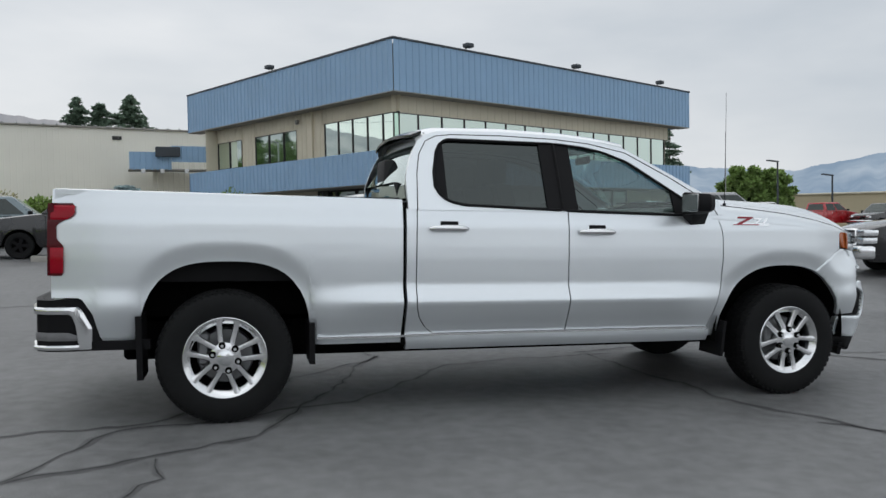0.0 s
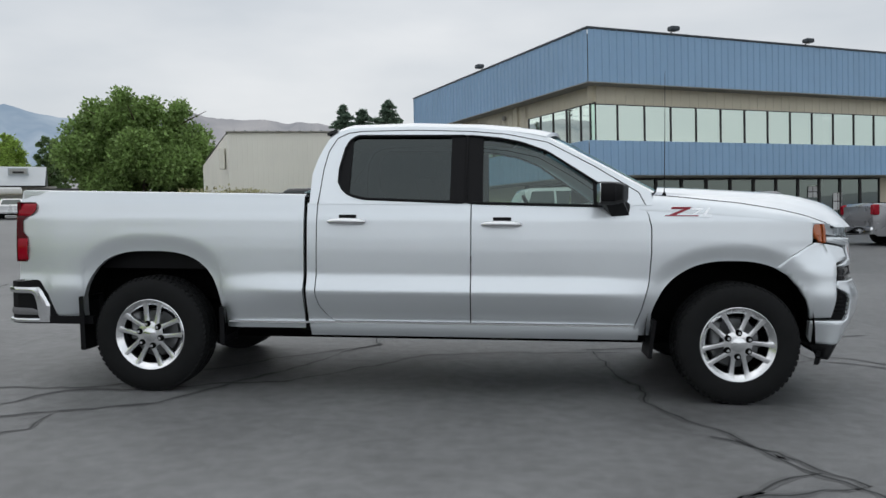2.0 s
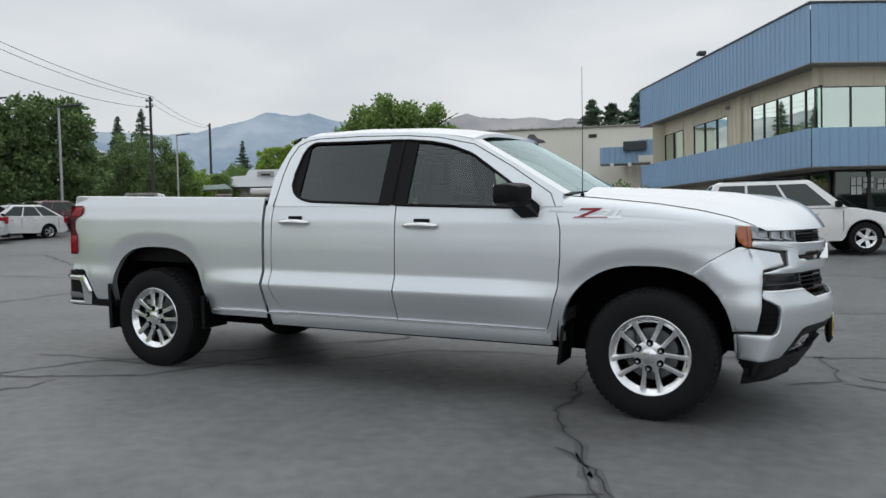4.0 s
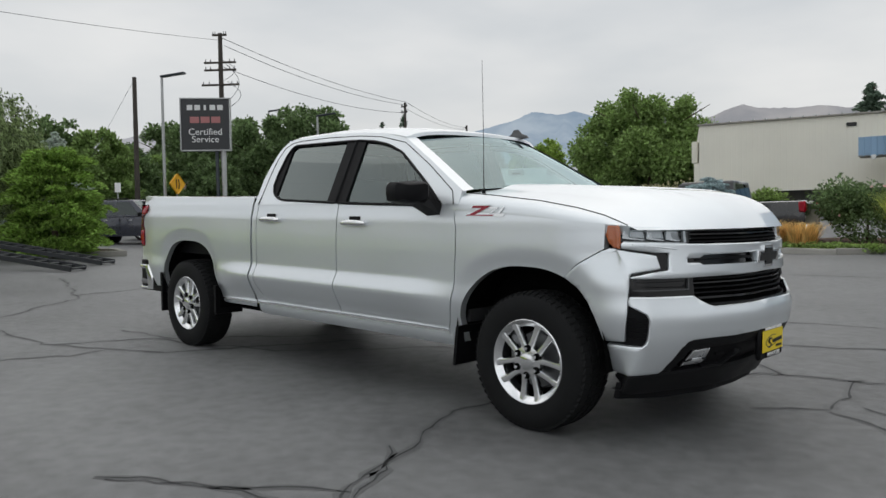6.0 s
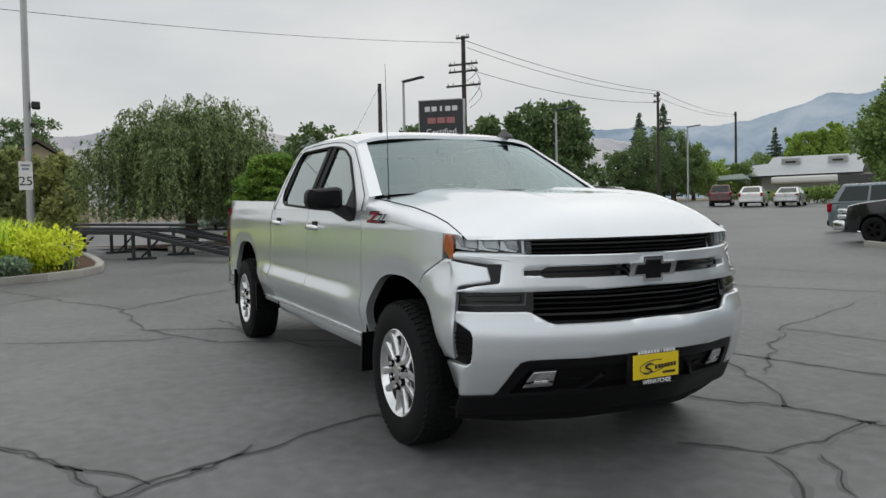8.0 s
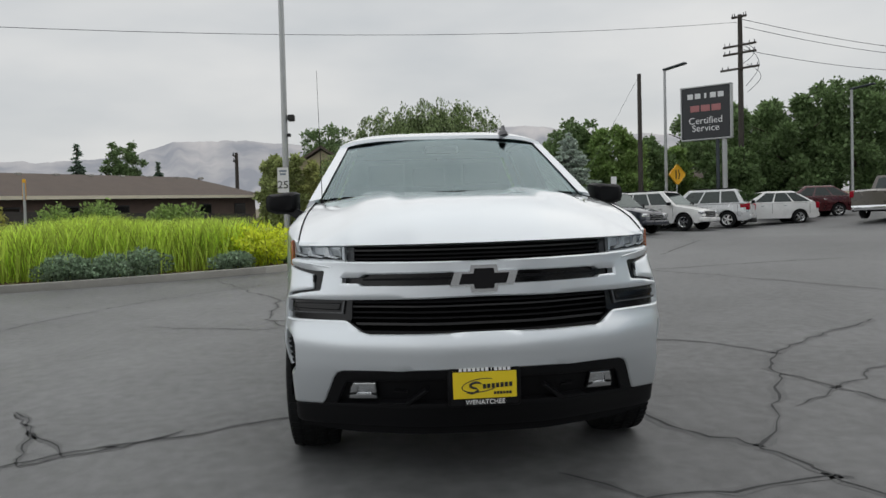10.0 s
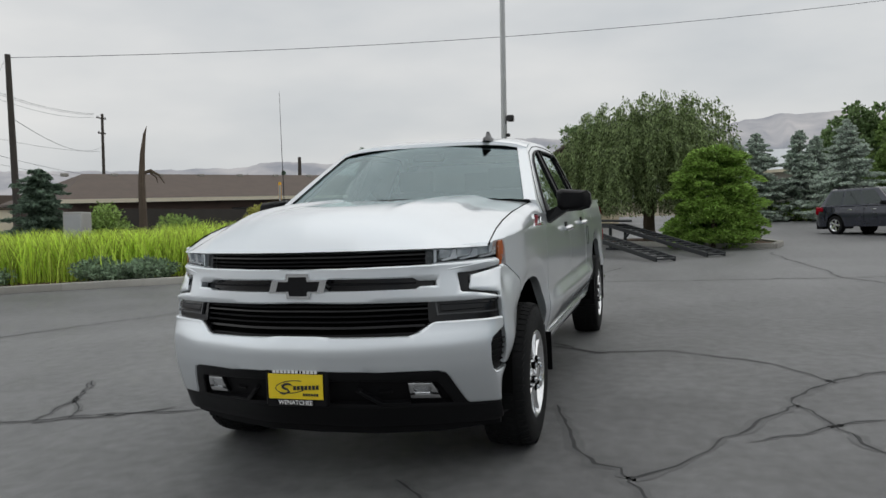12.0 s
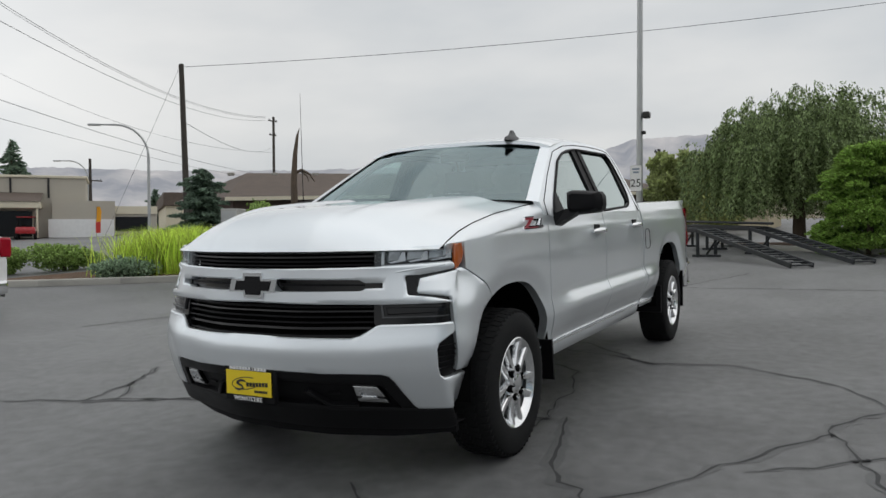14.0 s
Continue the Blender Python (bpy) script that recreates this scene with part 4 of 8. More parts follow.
part("wiper", wip[0], M_black, truck)
part("wiper", wip[1], M_black, truck)

# mirrors, antenna, fin
def mirror_shell(s):
    """A door mirror shell: squared behind, drawn in and rounded to the front, low at its outer end."""
    rim = [(1.005, 1.335), (1.03, 1.306), (1.15, 1.312), (1.215, 1.330), (1.228, 1.362), (1.224, 1.420), (1.205, 1.446), (1.03, 1.462), (1.002, 1.448)]
    cy, cz = 1.105, 1.385
    rings = []
    for x, k in ((3.085, 0.97), (3.10, 1.0), (3.17, 0.99), (3.225, 0.93), (3.262, 0.80), (3.276, 0.62)):
        rings.append([(x - 0.22 * (y - 1.0) * (k < 0.95), s * (cy + (y - cy) * k), cz + 0.010 * (1 - k) + (z - cz) * k) for y, z in rim])
    m = len(rim)
    vs_ = [p for r in rings for p in r]
    fs_ = [(i * m + j, i * m + (j + 1) % m, (i + 1) * m + (j + 1) % m, (i + 1) * m + j) for i in range(len(rings) - 1) for j in range(m)]
    fs_ += [tuple(range(m))[::-1], tuple(range((len(rings) - 1) * m, len(rings) * m))]
    bm_ = bmesh.new()
    q_ = [bm_.verts.new(p) for p in vs_]
    for f_ in fs_:
        bm_.faces.new([q_[i] for i in f_])
    return bm_


for s in (-1, 1):
    mir = part("door_mirror", mirror_shell(s), M_black, truck, "black door mirror")
    part("mirror_line", tube([(3.232, s * 1.015, 1.430), (3.205, s * 1.11, 1.424), (3.150, s * 1.212, 1.412)], 0.004, 5), M_under, mir)
    part("mirror_glass", box(bmesh.new(), (3.083, s * 1.11, 1.385), (0.006, 0.19, 0.12), 0.002), M_chrome, mir)
    foot = [(3.30, .945, 1.235), (3.19, .945, 1.225), (3.12, .950, 1.30), (3.30, .948, 1.315), (3.235, 1.10, 1.33), (3.12, 1.10, 1.33), (3.11, 1.02, 1.345), (3.25, 1.01, 1.345)]
    fv_ = [(x, s * y, z) for x, y, z in foot]
    part("mirror_arm", (fv_, [(0, 1, 2, 3), (0, 3, 7, 4), (1, 0, 4, 5), (2, 1, 5, 6), (3, 2, 6, 7), (4, 7, 6, 5)]), M_satin, mir, smooth=False)
ant = part("antenna", tube([(3.53, -0.82, 1.375), (3.527, -0.822, 1.80), (3.52, -0.825, 2.20)], [0.003, 0.002, 0.0012], 6), M_black, truck, "thin black whip antenna")
part("antenna_base", rod(bmesh.new(), (3.53, -0.82, 1.35), (3.53, -0.82, 1.395), 0.016, 0.010), M_black, ant)
fin = bmesh.new()
rows_f = ((1.835, 2.735, 2.915, 0.034), (1.858, 2.74, 2.895, 0.030), (1.872, 2.755, 2.85, 0.016), (1.908, 2.775, 2.815, 0.006))
fin_rings = [[fin.verts.new((x, 0.46 + y, z)) for x, y in ((x0, -w_), (x0, w_), ((x0 + x1) / 2 + 0.02, w_), (x1, w_ * 0.3), (x1, -w_ * 0.3), ((x0 + x1) / 2 + 0.02, -w_))] for z, x0, x1, w_ in rows_f]
for r0, r1 in zip(fin_rings, fin_rings[1:]):
    for i in range(6):
        fin.faces.new((r0[i], r0[(i + 1) % 6], r1[(i + 1) % 6], r1[i]))
fin.faces.new(fin_rings[-1])
part("roof_fin", fin, surface("dark_grey_plastic", (0.045, 0.047, 0.050), 0.35, 0, 0.1, 10, 300, 0.02), truck)

# underbody, wheel wells, flaps
# chassis and floor boxes made oversized to block light under the truck
part("chassis", box(bmesh.new(), (1.8, 0, 0.45), (4.9, 1.10, 0.24), 0.02), M_under, truck)
part("floor_pan", box(bmesh.new(), (2.1, 0, 0.56), (2.1, 1.74, 0.30), 0.02), M_under, truck)
part("bed_underside", box(bmesh.new(), (0.0, 0, 0.80), (1.9, 1.22, 0.40), 0.02), M_under, truck)
part("engine_bay", box(bmesh.new(), (4.0, 0, 0.80), (1.3, 1.22, 0.60), 0.02), M_under, truck)
for xa in (0, FRONT_AXLE):
    part("axle", rod(bmesh.new(), (xa, -0.72, 0.40), (xa, 0.72, 0.40), 0.048), M_under, truck)
part("exhaust_pipe", rod(bmesh.new(), (0.6, -0.55, 0.42), (1.9, -0.50, 0.45), 0.035), M_under, truck)
for xa, a, h, n in ARCHES:
    for s in (-1, 1):
        outer = [(xa + (a + 0.02) * math.copysign(abs(math.cos(t)) ** (2 / n), math.cos(t)), 0.40 + (h + 0.02) * math.sin(t) ** (2 / n)) for t in steps(0.0, math.pi, 24)]
        vs = [(x, s * y, z) for y in (0.94, 0.60) for x, z in outer]
        k = len(outer)
        fs = [(i, i + 1, k + i + 1, k + i) for i in range(k - 1)] + [tuple(range(k, 2 * k))]
        part("wheel_well", (vs, fs), M_under, truck)
for s in (-1, 1):
    for x0, x1, z0, z1, tilt in ((-0.52, -0.45, 0.285, 0.66, -0.03), (0.51, 0.58, 0.345, 0.60, -0.02), (3.425, 3.48, 0.30, 0.55, 0.10)):
        fl = sheet(steps(0.72, 0.985, 4), C(z0), C(z1), 6, lambda y, z: (x0 + tilt * (z - z0), s * y, z), (x1 - x0 - 0.035, 0, 0))
        part("mud_flap", fl, M_black, truck)

# cab and bed panels warped slightly along x to fit the camera's view
drift = curve([(-1.1, .010), (-0.5, .022), (0.5, -.006), (1.1, -.030), (1.2, -.037), (2.27, -.042), (3.1, -.030), (3.43, -.022), (3.62, .0), (6, 0)])
keep = ("tail_lamp", "lamp_neck", "rear_bumper", "bumper_face", "step_tread")
for ob in truck.children_recursive:
    if ob.type == 'MESH' and ob.name.split(".")[0] not in keep:
        for v in ob.data.vertices:
            v.co.x += drift(v.co.x)

# wheels
def wheel_at(x, s):
    hub = new("wheel")
    hub.parent = truck
    hub.matrix_basis = pose(x, s * 0.855, HUB, 0, 0, 180 if s > 0 else 0)
    return hub


tyre_prof = [(0.235, 0.105), (0.250, 0.128), (0.285, 0.137), (0.330, 0.136), (0.368, 0.128), (0.388, 0.115), (0.396, 0.095), (0.399, 0.05), (0.400, 0.0), (0.399, -0.05), (0.396, -0.095), (0.385, -0.118), (0.330, -0.136), (0.285, -0.137), (0.235, -0.12)]
tyre_vf = revolve([(r, -o) for r, o in tyre_prof], 64)
def tread():
    bv, bf = [], []
    for i in range(60):
        a = 2 * math.pi * i / 60
        for row, (o0, o1) in enumerate(((-0.122, -0.070), (-0.062, -0.004), (0.004, 0.062), (0.070, 0.122))):
            da = 0.5 * (row % 2) * 2 * math.pi / 60
            b0, b1 = a + da, a + da + 0.075
            k = len(bv)
            for rr in (0.388, 0.4055):
                shrink = 0.008 if abs(o0) > 0.1 or abs(o1) > 0.1 else 0
                for ang, o in ((b0, o0), (b1, o0 + 0.01), (b1, o1), (b0, o1 - 0.01)):
                    r2 = rr - (shrink * 1.2 if abs(o) > 0.1 else 0)
                    bv.append((r2 * math.cos(ang), o, r2 * math.sin(ang)))
            bf += [(k + 4, k + 5, k + 6, k + 7), (k, k + 1, k + 5, k + 4), (k + 1, k + 2, k + 6, k + 5), (k + 2, k + 3, k + 7, k + 6), (k + 3, k, k + 4, k + 7)]
    return bv, bf


rim_prof = [(0.205, 0.10), (0.205, -0.095), (0.228, -0.118), (0.243, -0.128), (0.250, -0.124), (0.250, -0.110), (0.236, -0.09), (0.225, 0.11)]
rim_vf = revolve(rim_prof, 56)


def spoke(ang, lean):
    """One prong of a split spoke: it leaves the hub beside its twin and spreads to the rim."""
    vs, fs = [], []
    secs = [(0.040, -0.120, 0.020, 0.034, 0.022), (0.085, -0.118, 0.0195, 0.042, 0.032), (0.130, -0.114, 0.019, 0.044, 0.039), (0.180, -0.114, 0.020, 0.042, 0.047), (0.215, -0.118, 0.023, 0.036, 0.053), (0.242, -0.122, 0.030, 0.028, 0.057)]
    for r, face, hw, dp, off in secs:
        for lx, ly in ((-hw, dp), (-hw, 0.010), (-hw * 0.72, 0.002), (0, 0.0), (hw * 0.72, 0.002), (hw, 0.010), (hw, dp)):
            px, pz = math.sqrt(max(1e-6, r * r - (lean * off) ** 2)) if r > 0.06 else r, lean * off + lx * 0.95
            vs.append((px * math.cos(ang) - pz * math.sin(ang), face + ly, px * math.sin(ang) + pz * math.cos(ang)))
    for i in range(len(secs) - 1):
        for j in range(7):
            a, b = i * 7 + j, i * 7 + (j + 1) % 7
            fs.append((a, b, b + 7, a + 7))
    fs.append(tuple(range(35, 42)))
    return vs, fs


shared = {}
def shared_part(name, key, make, mat, parent, m=None, label=""):
    if key not in shared:
        ob = part(name, make(), mat, parent, label)
        shared[key] = ob.data
    else:
        ob = new(name, shared[key])
        ob.parent = parent
        if label:
            tagged(ob, label)
    if m is not None:
        ob.matrix_basis = m
    return ob


for x, s, turn in ((0, -1, -14), (FRONT_AXLE, -1, -58), (0, 1, 40), (FRONT_AXLE, 1, 15)):
    hub = wheel_at(x, s)
    spin = Matrix.Rotation(radians(turn), 4, 'Y')
    tyre = shared_part("tyre", "tyre", lambda: tyre_vf, M_rubber, hub, spin, "black all-terrain tyre")
    shared_part("tread", "tread", tread, M_rubber, tyre)
    rim = shared_part("rim", "rim", lambda: rim_vf, M_alloy, hub, spin, "bright alloy rim with five split spokes")
    shared_part("brake_disc", "disc", lambda: revolve([(0.0, -0.02), (0.16, -0.02), (0.17, 0.0), (0.17, 0.02)], 32), M_alloy_dark, hub)
    shared_part("barrel_back", "barrel", lambda: revolve([(0.0, 0.04), (0.206, 0.04)], 32), M_under, hub)
    shared_part("caliper", "caliper", lambda: box(bmesh.new(), (-0.13, -0.03, 0.05), (0.07, 0.08, 0.20), 0.015), M_alloy_dark, hub)
    for k in range(5):
        for lean in (-1, 1):
            shared_part("spoke", ("spoke", k, lean), lambda k=k, lean=lean: spoke(radians(72 * k), lean), M_alloy, rim)
    for k in range(6):
        a = radians(60 * k + 30)
        shared_part("lug_nut", ("nut", k), lambda a=a: rod(bmesh.new(), (0.078 * math.cos(a), -0.098, 0.078 * math.sin(a)), (0.078 * math.cos(a), -0.142, 0.078 * math.sin(a)), 0.0125, 0.010, 8), M_chrome, rim)
        # near-black disc proud of the hub, painted as the nut hole's shade
        shared_part("lug_pocket", ("pocket", k), lambda a=a: rod(bmesh.new(), (0.078 * math.cos(a), -0.100, 0.078 * math.sin(a)), (0.078 * math.cos(a), -0.1265, 0.078 * math.sin(a)), 0.021, 0.021, 12), M_under, rim)
    shared_part("hub_face", "face", lambda: revolve([(0.0, -0.124), (0.058, -0.123), (0.092, -0.116), (0.098, -0.08)], 40), M_alloy, rim)
    shared_part("hub_cap", "cap", lambda: revolve([(0.0, -0.136), (0.035, -0.135), (0.048, -0.130), (0.050, -0.115)], 24), M_chrome, rim)


# ---- ground ----
def rise(x, y):
    """Height of the lot: level round the truck, rising towards the office building."""
    r = math.hypot(x - 2, y)
    dip = 0.20 * smooth01(13, 20, -x) * (1 - smooth01(28, 32, -x)) * smooth01(4.5, 8, y) * (1 - smooth01(17, 24, y))
    return min(1.05, max(0.0, 0.016 * x + 0.008 * y) * smooth01(6, 18, r) + 0.02 * max(0.0, y - 18)) - dip


UP = Vector((-0.030, 0.010, 1.0)).normalized()
LEAN = Vector((0, 0, 1)).rotation_difference(UP).to_matrix().to_4x4()


def stand(x, y, turn=0.0, lift=0.0):
    """A pose on the ground, leaned along UP so verticals fit the camera's view."""
    return Matrix.Translation((x, y, rise(x, y) + lift)) @ LEAN @ Matrix.Rotation(radians(turn), 4, 'Z')


M_asphalt = asphalt("worn_asphalt", (0.138, 0.140, 0.141), 0.75)
M_seal = surface("dark_crack_line", (0.040, 0.041, 0.042), 0.85, 0, 0.3, 6, 80, 0.3)
M_margin = asphalt("stained_asphalt", (0.094, 0.096, 0.097))
M_dry = surface("dry_ground", (0.20, 0.17, 0.11), 0.95, 0, 0.35, 0.05, 3.0, 0.3)
M_concrete = surface("worn_concrete", (0.36, 0.35, 0.32), 0.9, 0, 0.25, 1.5, 40, 0.3, random_by="object")
M_mulch = surface("brown_mulch", (0.10, 0.055, 0.030), 0.95, 0, 0.5, 3, 60, 0.8)


def terrain(x0, x1, y0, y1, nx, ny, dz):
    xs, ys_ = steps(x0, x1, nx), steps(y0, y1, ny)
    vs = [(x, y, rise(x, y) + dz) for x in xs for y in ys_]
    fs = [(i * (ny + 1) + j, (i + 1) * (ny + 1) + j, (i + 1) * (ny + 1) + j + 1, i * (ny + 1) + j + 1) for i in range(nx) for j in range(ny)]
    return vs, fs


far_x = [-4000, -1500, -500, -200] + steps(-120, 120, 40) + [200, 500, 1500, 4000]
vs = [(x, y, rise(x, y) - (0.6 if abs(x) <= 61 and -61 <= y <= 65 else 0.03)) for x in far_x for y in far_x]
k = len(far_x)
solid("ground", (vs, [(i * k + j, (i + 1) * k + j, (i + 1) * k + j + 1, i * k + j + 1) for i in range(k - 1) for j in range(k - 1)]), M_dry, "dry open ground reaching the hills", "ground", kind="structure")
solid("parking_lot", terrain(-62, 62, -62, 66, 124, 128, 0.0), M_asphalt, "worn grey asphalt parking lot with cracks", "parking lot", kind="structure")


def ribbon(pts, width, seed, z=0.004, wander=0.06):
    """A crack: a thin ragged strip along a wandering line."""
    rnd = random.Random(seed)
    fine = []
    for a, b in zip(pts, pts[1:]):
        n = max(2, int(math.dist(a, b) / 0.09))
        for i in range(n):
            t = i / n
            fine.append((a[0] + (b[0] - a[0]) * t, a[1] + (b[1] - a[1]) * t))
    fine.append(pts[-1])
    vs, fs = [], []
    dx = dy = 0.0
    for i, (x, y) in enumerate(fine):
        dx = dx * 0.85 + rnd.gauss(0, wander * 0.35)
        dy = dy * 0.85 + rnd.gauss(0, wander * 0.35)
        j = min(i + 1, len(fine) - 1)
        p = fine[j - 1] if j else fine[0]
        d = Vector((fine[j][0] - p[0], fine[j][1] - p[1])).normalized()
        w = width * rnd.uniform(0.15, 1.0) * (0.4 if i in (0, len(fine) - 1) else 1)
        for s in (-1, 1):
            vs.append((x + dx - s * d.y * w / 2, y + dy + s * d.x * w / 2, rise(x, y) + z))
        if i:
            fs.append((2 * i - 2, 2 * i - 1, 2 * i + 1, 2 * i))
    return vs, fs


CRACKS = (
    ([(4.35, -3.1), (4.01, -2.2), (3.71, -1.56), (3.44, -0.83), (3.2, 0.9)], 0.030),
    ([(3.0, -3.0), (3.7, -2.54), (4.0, -2.25)], 0.022),
    ([(-6.5, -3.6), (-2.9, -1.95), (-1.05, -1.87), (0.15, -1.29), (1.3, 1.1)], 0.030),
    ([(-2.9, -1.95), (-4.7, -0.25), (-8, 0.8)], 0.03),
    ([(-1.05, -1.87), (-0.6, -1.0), (0.8, -0.6), (1.8, 0.6), (3.5, 0.9)], 0.025),
    ([(1.3, 1.0), (1.12, 1.7), (1.68, 2.53), (2.27, 2.85)], 0.030),
    ([(3.17, 0.95), (4.0, 1.17), (4.45, 1.55), (3.9, 1.97), (2.89, 2.48), (2.27, 2.85), (1.95, 3.13), (0.8, 4.6)], 0.045),
    ([(2.89, 2.48), (3.62, 2.65), (4.12, 2.78), (5.3, 3.4)], 0.04),
    ([(4.45, 1.55), (5.1, 1.66), (6.2, 2.1)], 0.035),
    ([(3.83, 2.1), (2.4, 4.0), (1.5, 6.5)], 0.02),
    ([(4.74, 0.38), (5.15, 0.63), (5.09, 1.66)], 0.035), ([(5.15, 0.63), (5.69, 0.25), (6.4, -0.5)], 0.04),
    ([(2.9, -3.06), (3.66, -2.67), (4.2, -2.47), (3.7, -1.72)], 0.03),
    ([(1.44, -6.14), (-0.32, -5.39), (-3.6, -4.0), (-5.5, -2.5)], 0.02),
    ([(-5.0, -0.2), (-5.2, 2), (-5.5, 4.35), (-6.5, 9)], 0.05),
    ([(2.4, 4.0), (3.65, 4.27), (6.5, 5.2)], 0.02), ([(-1.36, -0.99), (-0.41, -0.84), (1.3, 1.16)], 0.025),
    ([(-0.38, -1.6), (-0.3, -1.9), (-0.9, -3.2)], 0.02), ([(5.2, 0.9), (5.5, 0.64), (8.5, -0.6)], 0.02),
    ([(-9, 6), (-14, 9), (-22, 10)], 0.05), ([(-3, 9), (3, 10.2), (12, 9)], 0.04), ([(-12, 4), (-5.5, 4.4), (2, 8)], 0.035),
)
for i, (pts, w) in enumerate(CRACKS):
    crack = part("crack", ribbon(pts, w * 0.62, 31 * i), M_seal, None)
    tagged(crack, "dark ragged crack line in the worn asphalt", "crack", "cracks in the asphalt")
    part("crack_margin", ribbon(pts, w * 3.2, 31 * i, 0.002), M_margin, crack, "faint darker margin along the crack")

# ---- hills far off ----
def ridge(name, prof, dist, mat, label, seed, base=-60.0):
    """A range of hills along (azimuth, elevation) in degrees, at a distance."""
    az, el = [p[0] for p in prof], [p[1] for p in prof]
    n = int((az[-1] - az[0]) * 6)
    vs, fs, rows_ = [], [], 7
    noise.seed_set(seed)
    for i in range(n + 1):
        a = az[0] + (az[-1] - az[0]) * i / n
        e = float(np.interp(a, az, el)) + 0.10 * noise.noise((a * 0.9, seed, 0)) + 0.06 * noise.noise((a * 3.1, seed, 4))
        top = 1.3 + dist * math.tan(radians(e))
        for r in range(rows_):
            t = r / (rows_ - 1)
            d = dist * (1 - 0.35 * (1 - t)) + 40 * noise.noise((a * 0.7, r * 1.3, seed))
            z = base + (top - base) * (t ** 1.1) + (top * 0.10 * noise.noise((a * 1.1, r * 2.0, seed + 9)) if 0 < r < rows_ - 1 else 0)
            vs.append((5 + d * math.cos(radians(a)), -1 + d * math.sin(radians(a)), z))
    for i in range(n):
        for r in range(rows_ - 1):
            a = i * rows_ + r
            fs.append((a, a + rows_, a + rows_ + 1, a + 1))
    return solid(name, (vs, fs), mat, label, "hills", kind="structure")


# the second colour of each backdrop is haze, emitted by the hills themselves
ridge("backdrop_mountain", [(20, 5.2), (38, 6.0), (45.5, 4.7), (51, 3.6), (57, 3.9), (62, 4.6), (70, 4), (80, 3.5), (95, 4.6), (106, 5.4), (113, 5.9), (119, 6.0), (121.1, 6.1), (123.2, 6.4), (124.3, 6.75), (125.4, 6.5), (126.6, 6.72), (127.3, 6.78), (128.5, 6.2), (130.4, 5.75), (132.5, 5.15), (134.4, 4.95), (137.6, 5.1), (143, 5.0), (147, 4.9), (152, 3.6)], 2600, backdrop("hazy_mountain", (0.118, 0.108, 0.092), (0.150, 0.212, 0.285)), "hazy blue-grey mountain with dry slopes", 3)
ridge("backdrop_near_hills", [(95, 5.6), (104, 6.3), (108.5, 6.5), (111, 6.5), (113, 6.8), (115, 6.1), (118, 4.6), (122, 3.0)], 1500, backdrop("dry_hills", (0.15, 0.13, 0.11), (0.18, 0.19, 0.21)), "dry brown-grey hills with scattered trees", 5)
ridge("backdrop_west_hills", [(138, 3.8), (146, 4.9), (152, 5.5), (158, 4.3), (164, 4.7), (168.5, 5.4), (173, 5.5), (179, 4.7), (184, 4.4), (190, 4.9), (194.5, 4.8), (197, 3.9), (203, 3.4), (208.5, 3.8), (211, 3.4), (218, 3.3), (228, 3.4), (240, 3.8), (260, 3.0), (300, 2.6), (340, 2.4), (380, 4.9)], 2200, backdrop("hazed_hills", (0.19, 0.165, 0.14), (0.18, 0.20, 0.235)), "dry hills along the horizon, paled by haze emission", 8)

# ---- office building with blue metal bands ----
M_blue = surface("blue_ribbed_metal", (0.27, 0.42, 0.60), 0.5, 0.1, 0.10, 0.6, 30, 0.05)
M_trim = surface("dark_roof_edge", (0.05, 0.06, 0.07), 0.5, 0.3, 0.2, 3, 50, 0.1)
M_cream = surface("cream_ribbed_wall", (0.66, 0.61, 0.48), 0.75, 0, 0.10, 0.8, 30, 0.1)
M_mull = surface("dark_bronze_frame", (0.025, 0.024, 0.024), 0.45, 0.3, 0.15, 4, 80, 0.05)
M_soffit = surface("grey_soffit", (0.30, 0.29, 0.26), 0.8, 0, 0.12, 2, 40, 0.1)
# dark base colour holds the dimness of rooms and the dock opening
M_room = surface("shade_toned_room", (0.10, 0.10, 0.095), 0.9, 0, 0.3, 0.7, 5, 0.1)
M_paper = surface("white_notice_paper", (0.75, 0.76, 0.76), 0.8, 0, 0.08, 4, 60, 0.05)


def mirror_glass(name, color, mix):
    m, n, l = nodes_of(name)
    n.remove(n["Principled BSDF"])
    tr, gl, mx, fr, ad = n.new("ShaderNodeBsdfTransparent"), n.new("ShaderNodeBsdfGlossy"), n.new("ShaderNodeMixShader"), n.new("ShaderNodeLayerWeight"), n.new("ShaderNodeMath")
    tr.inputs["Color"].default_value = (*color, 1)
    gl.inputs["Roughness"].default_value = 0.02
    gl.inputs["Color"].default_value = (0.80, 0.92, 0.84, 1)
    fr.inputs["Blend"].default_value = 0.25
    ad.inputs[1].default_value = mix
    l.new(fr.outputs["Facing"], ad.inputs[0])
    l.new(ad.outputs[0], mx.inputs[0])
    l.new(tr.outputs[0], mx.inputs[1])
    l.new(gl.outputs[0], mx.inputs[2])
    l.new(mx.outputs[0], n["Material Output"].inputs["Surface"])
    return m


M_reflect = mirror_glass("reflective_office_glass", (0.35, 0.42, 0.38), 0.60)
M_shop = mirror_glass("shop_window_glass", (0.13, 0.14, 0.135), 0.03)

office = thing("office_building", "two-storey office building with blue ribbed metal bands and strip windows", "building")
office.matrix_world = Matrix.Translation((5.28, 20.0, 0)) @ LEAN @ Matrix.Rotation(radians(27.4), 4, 'Z')
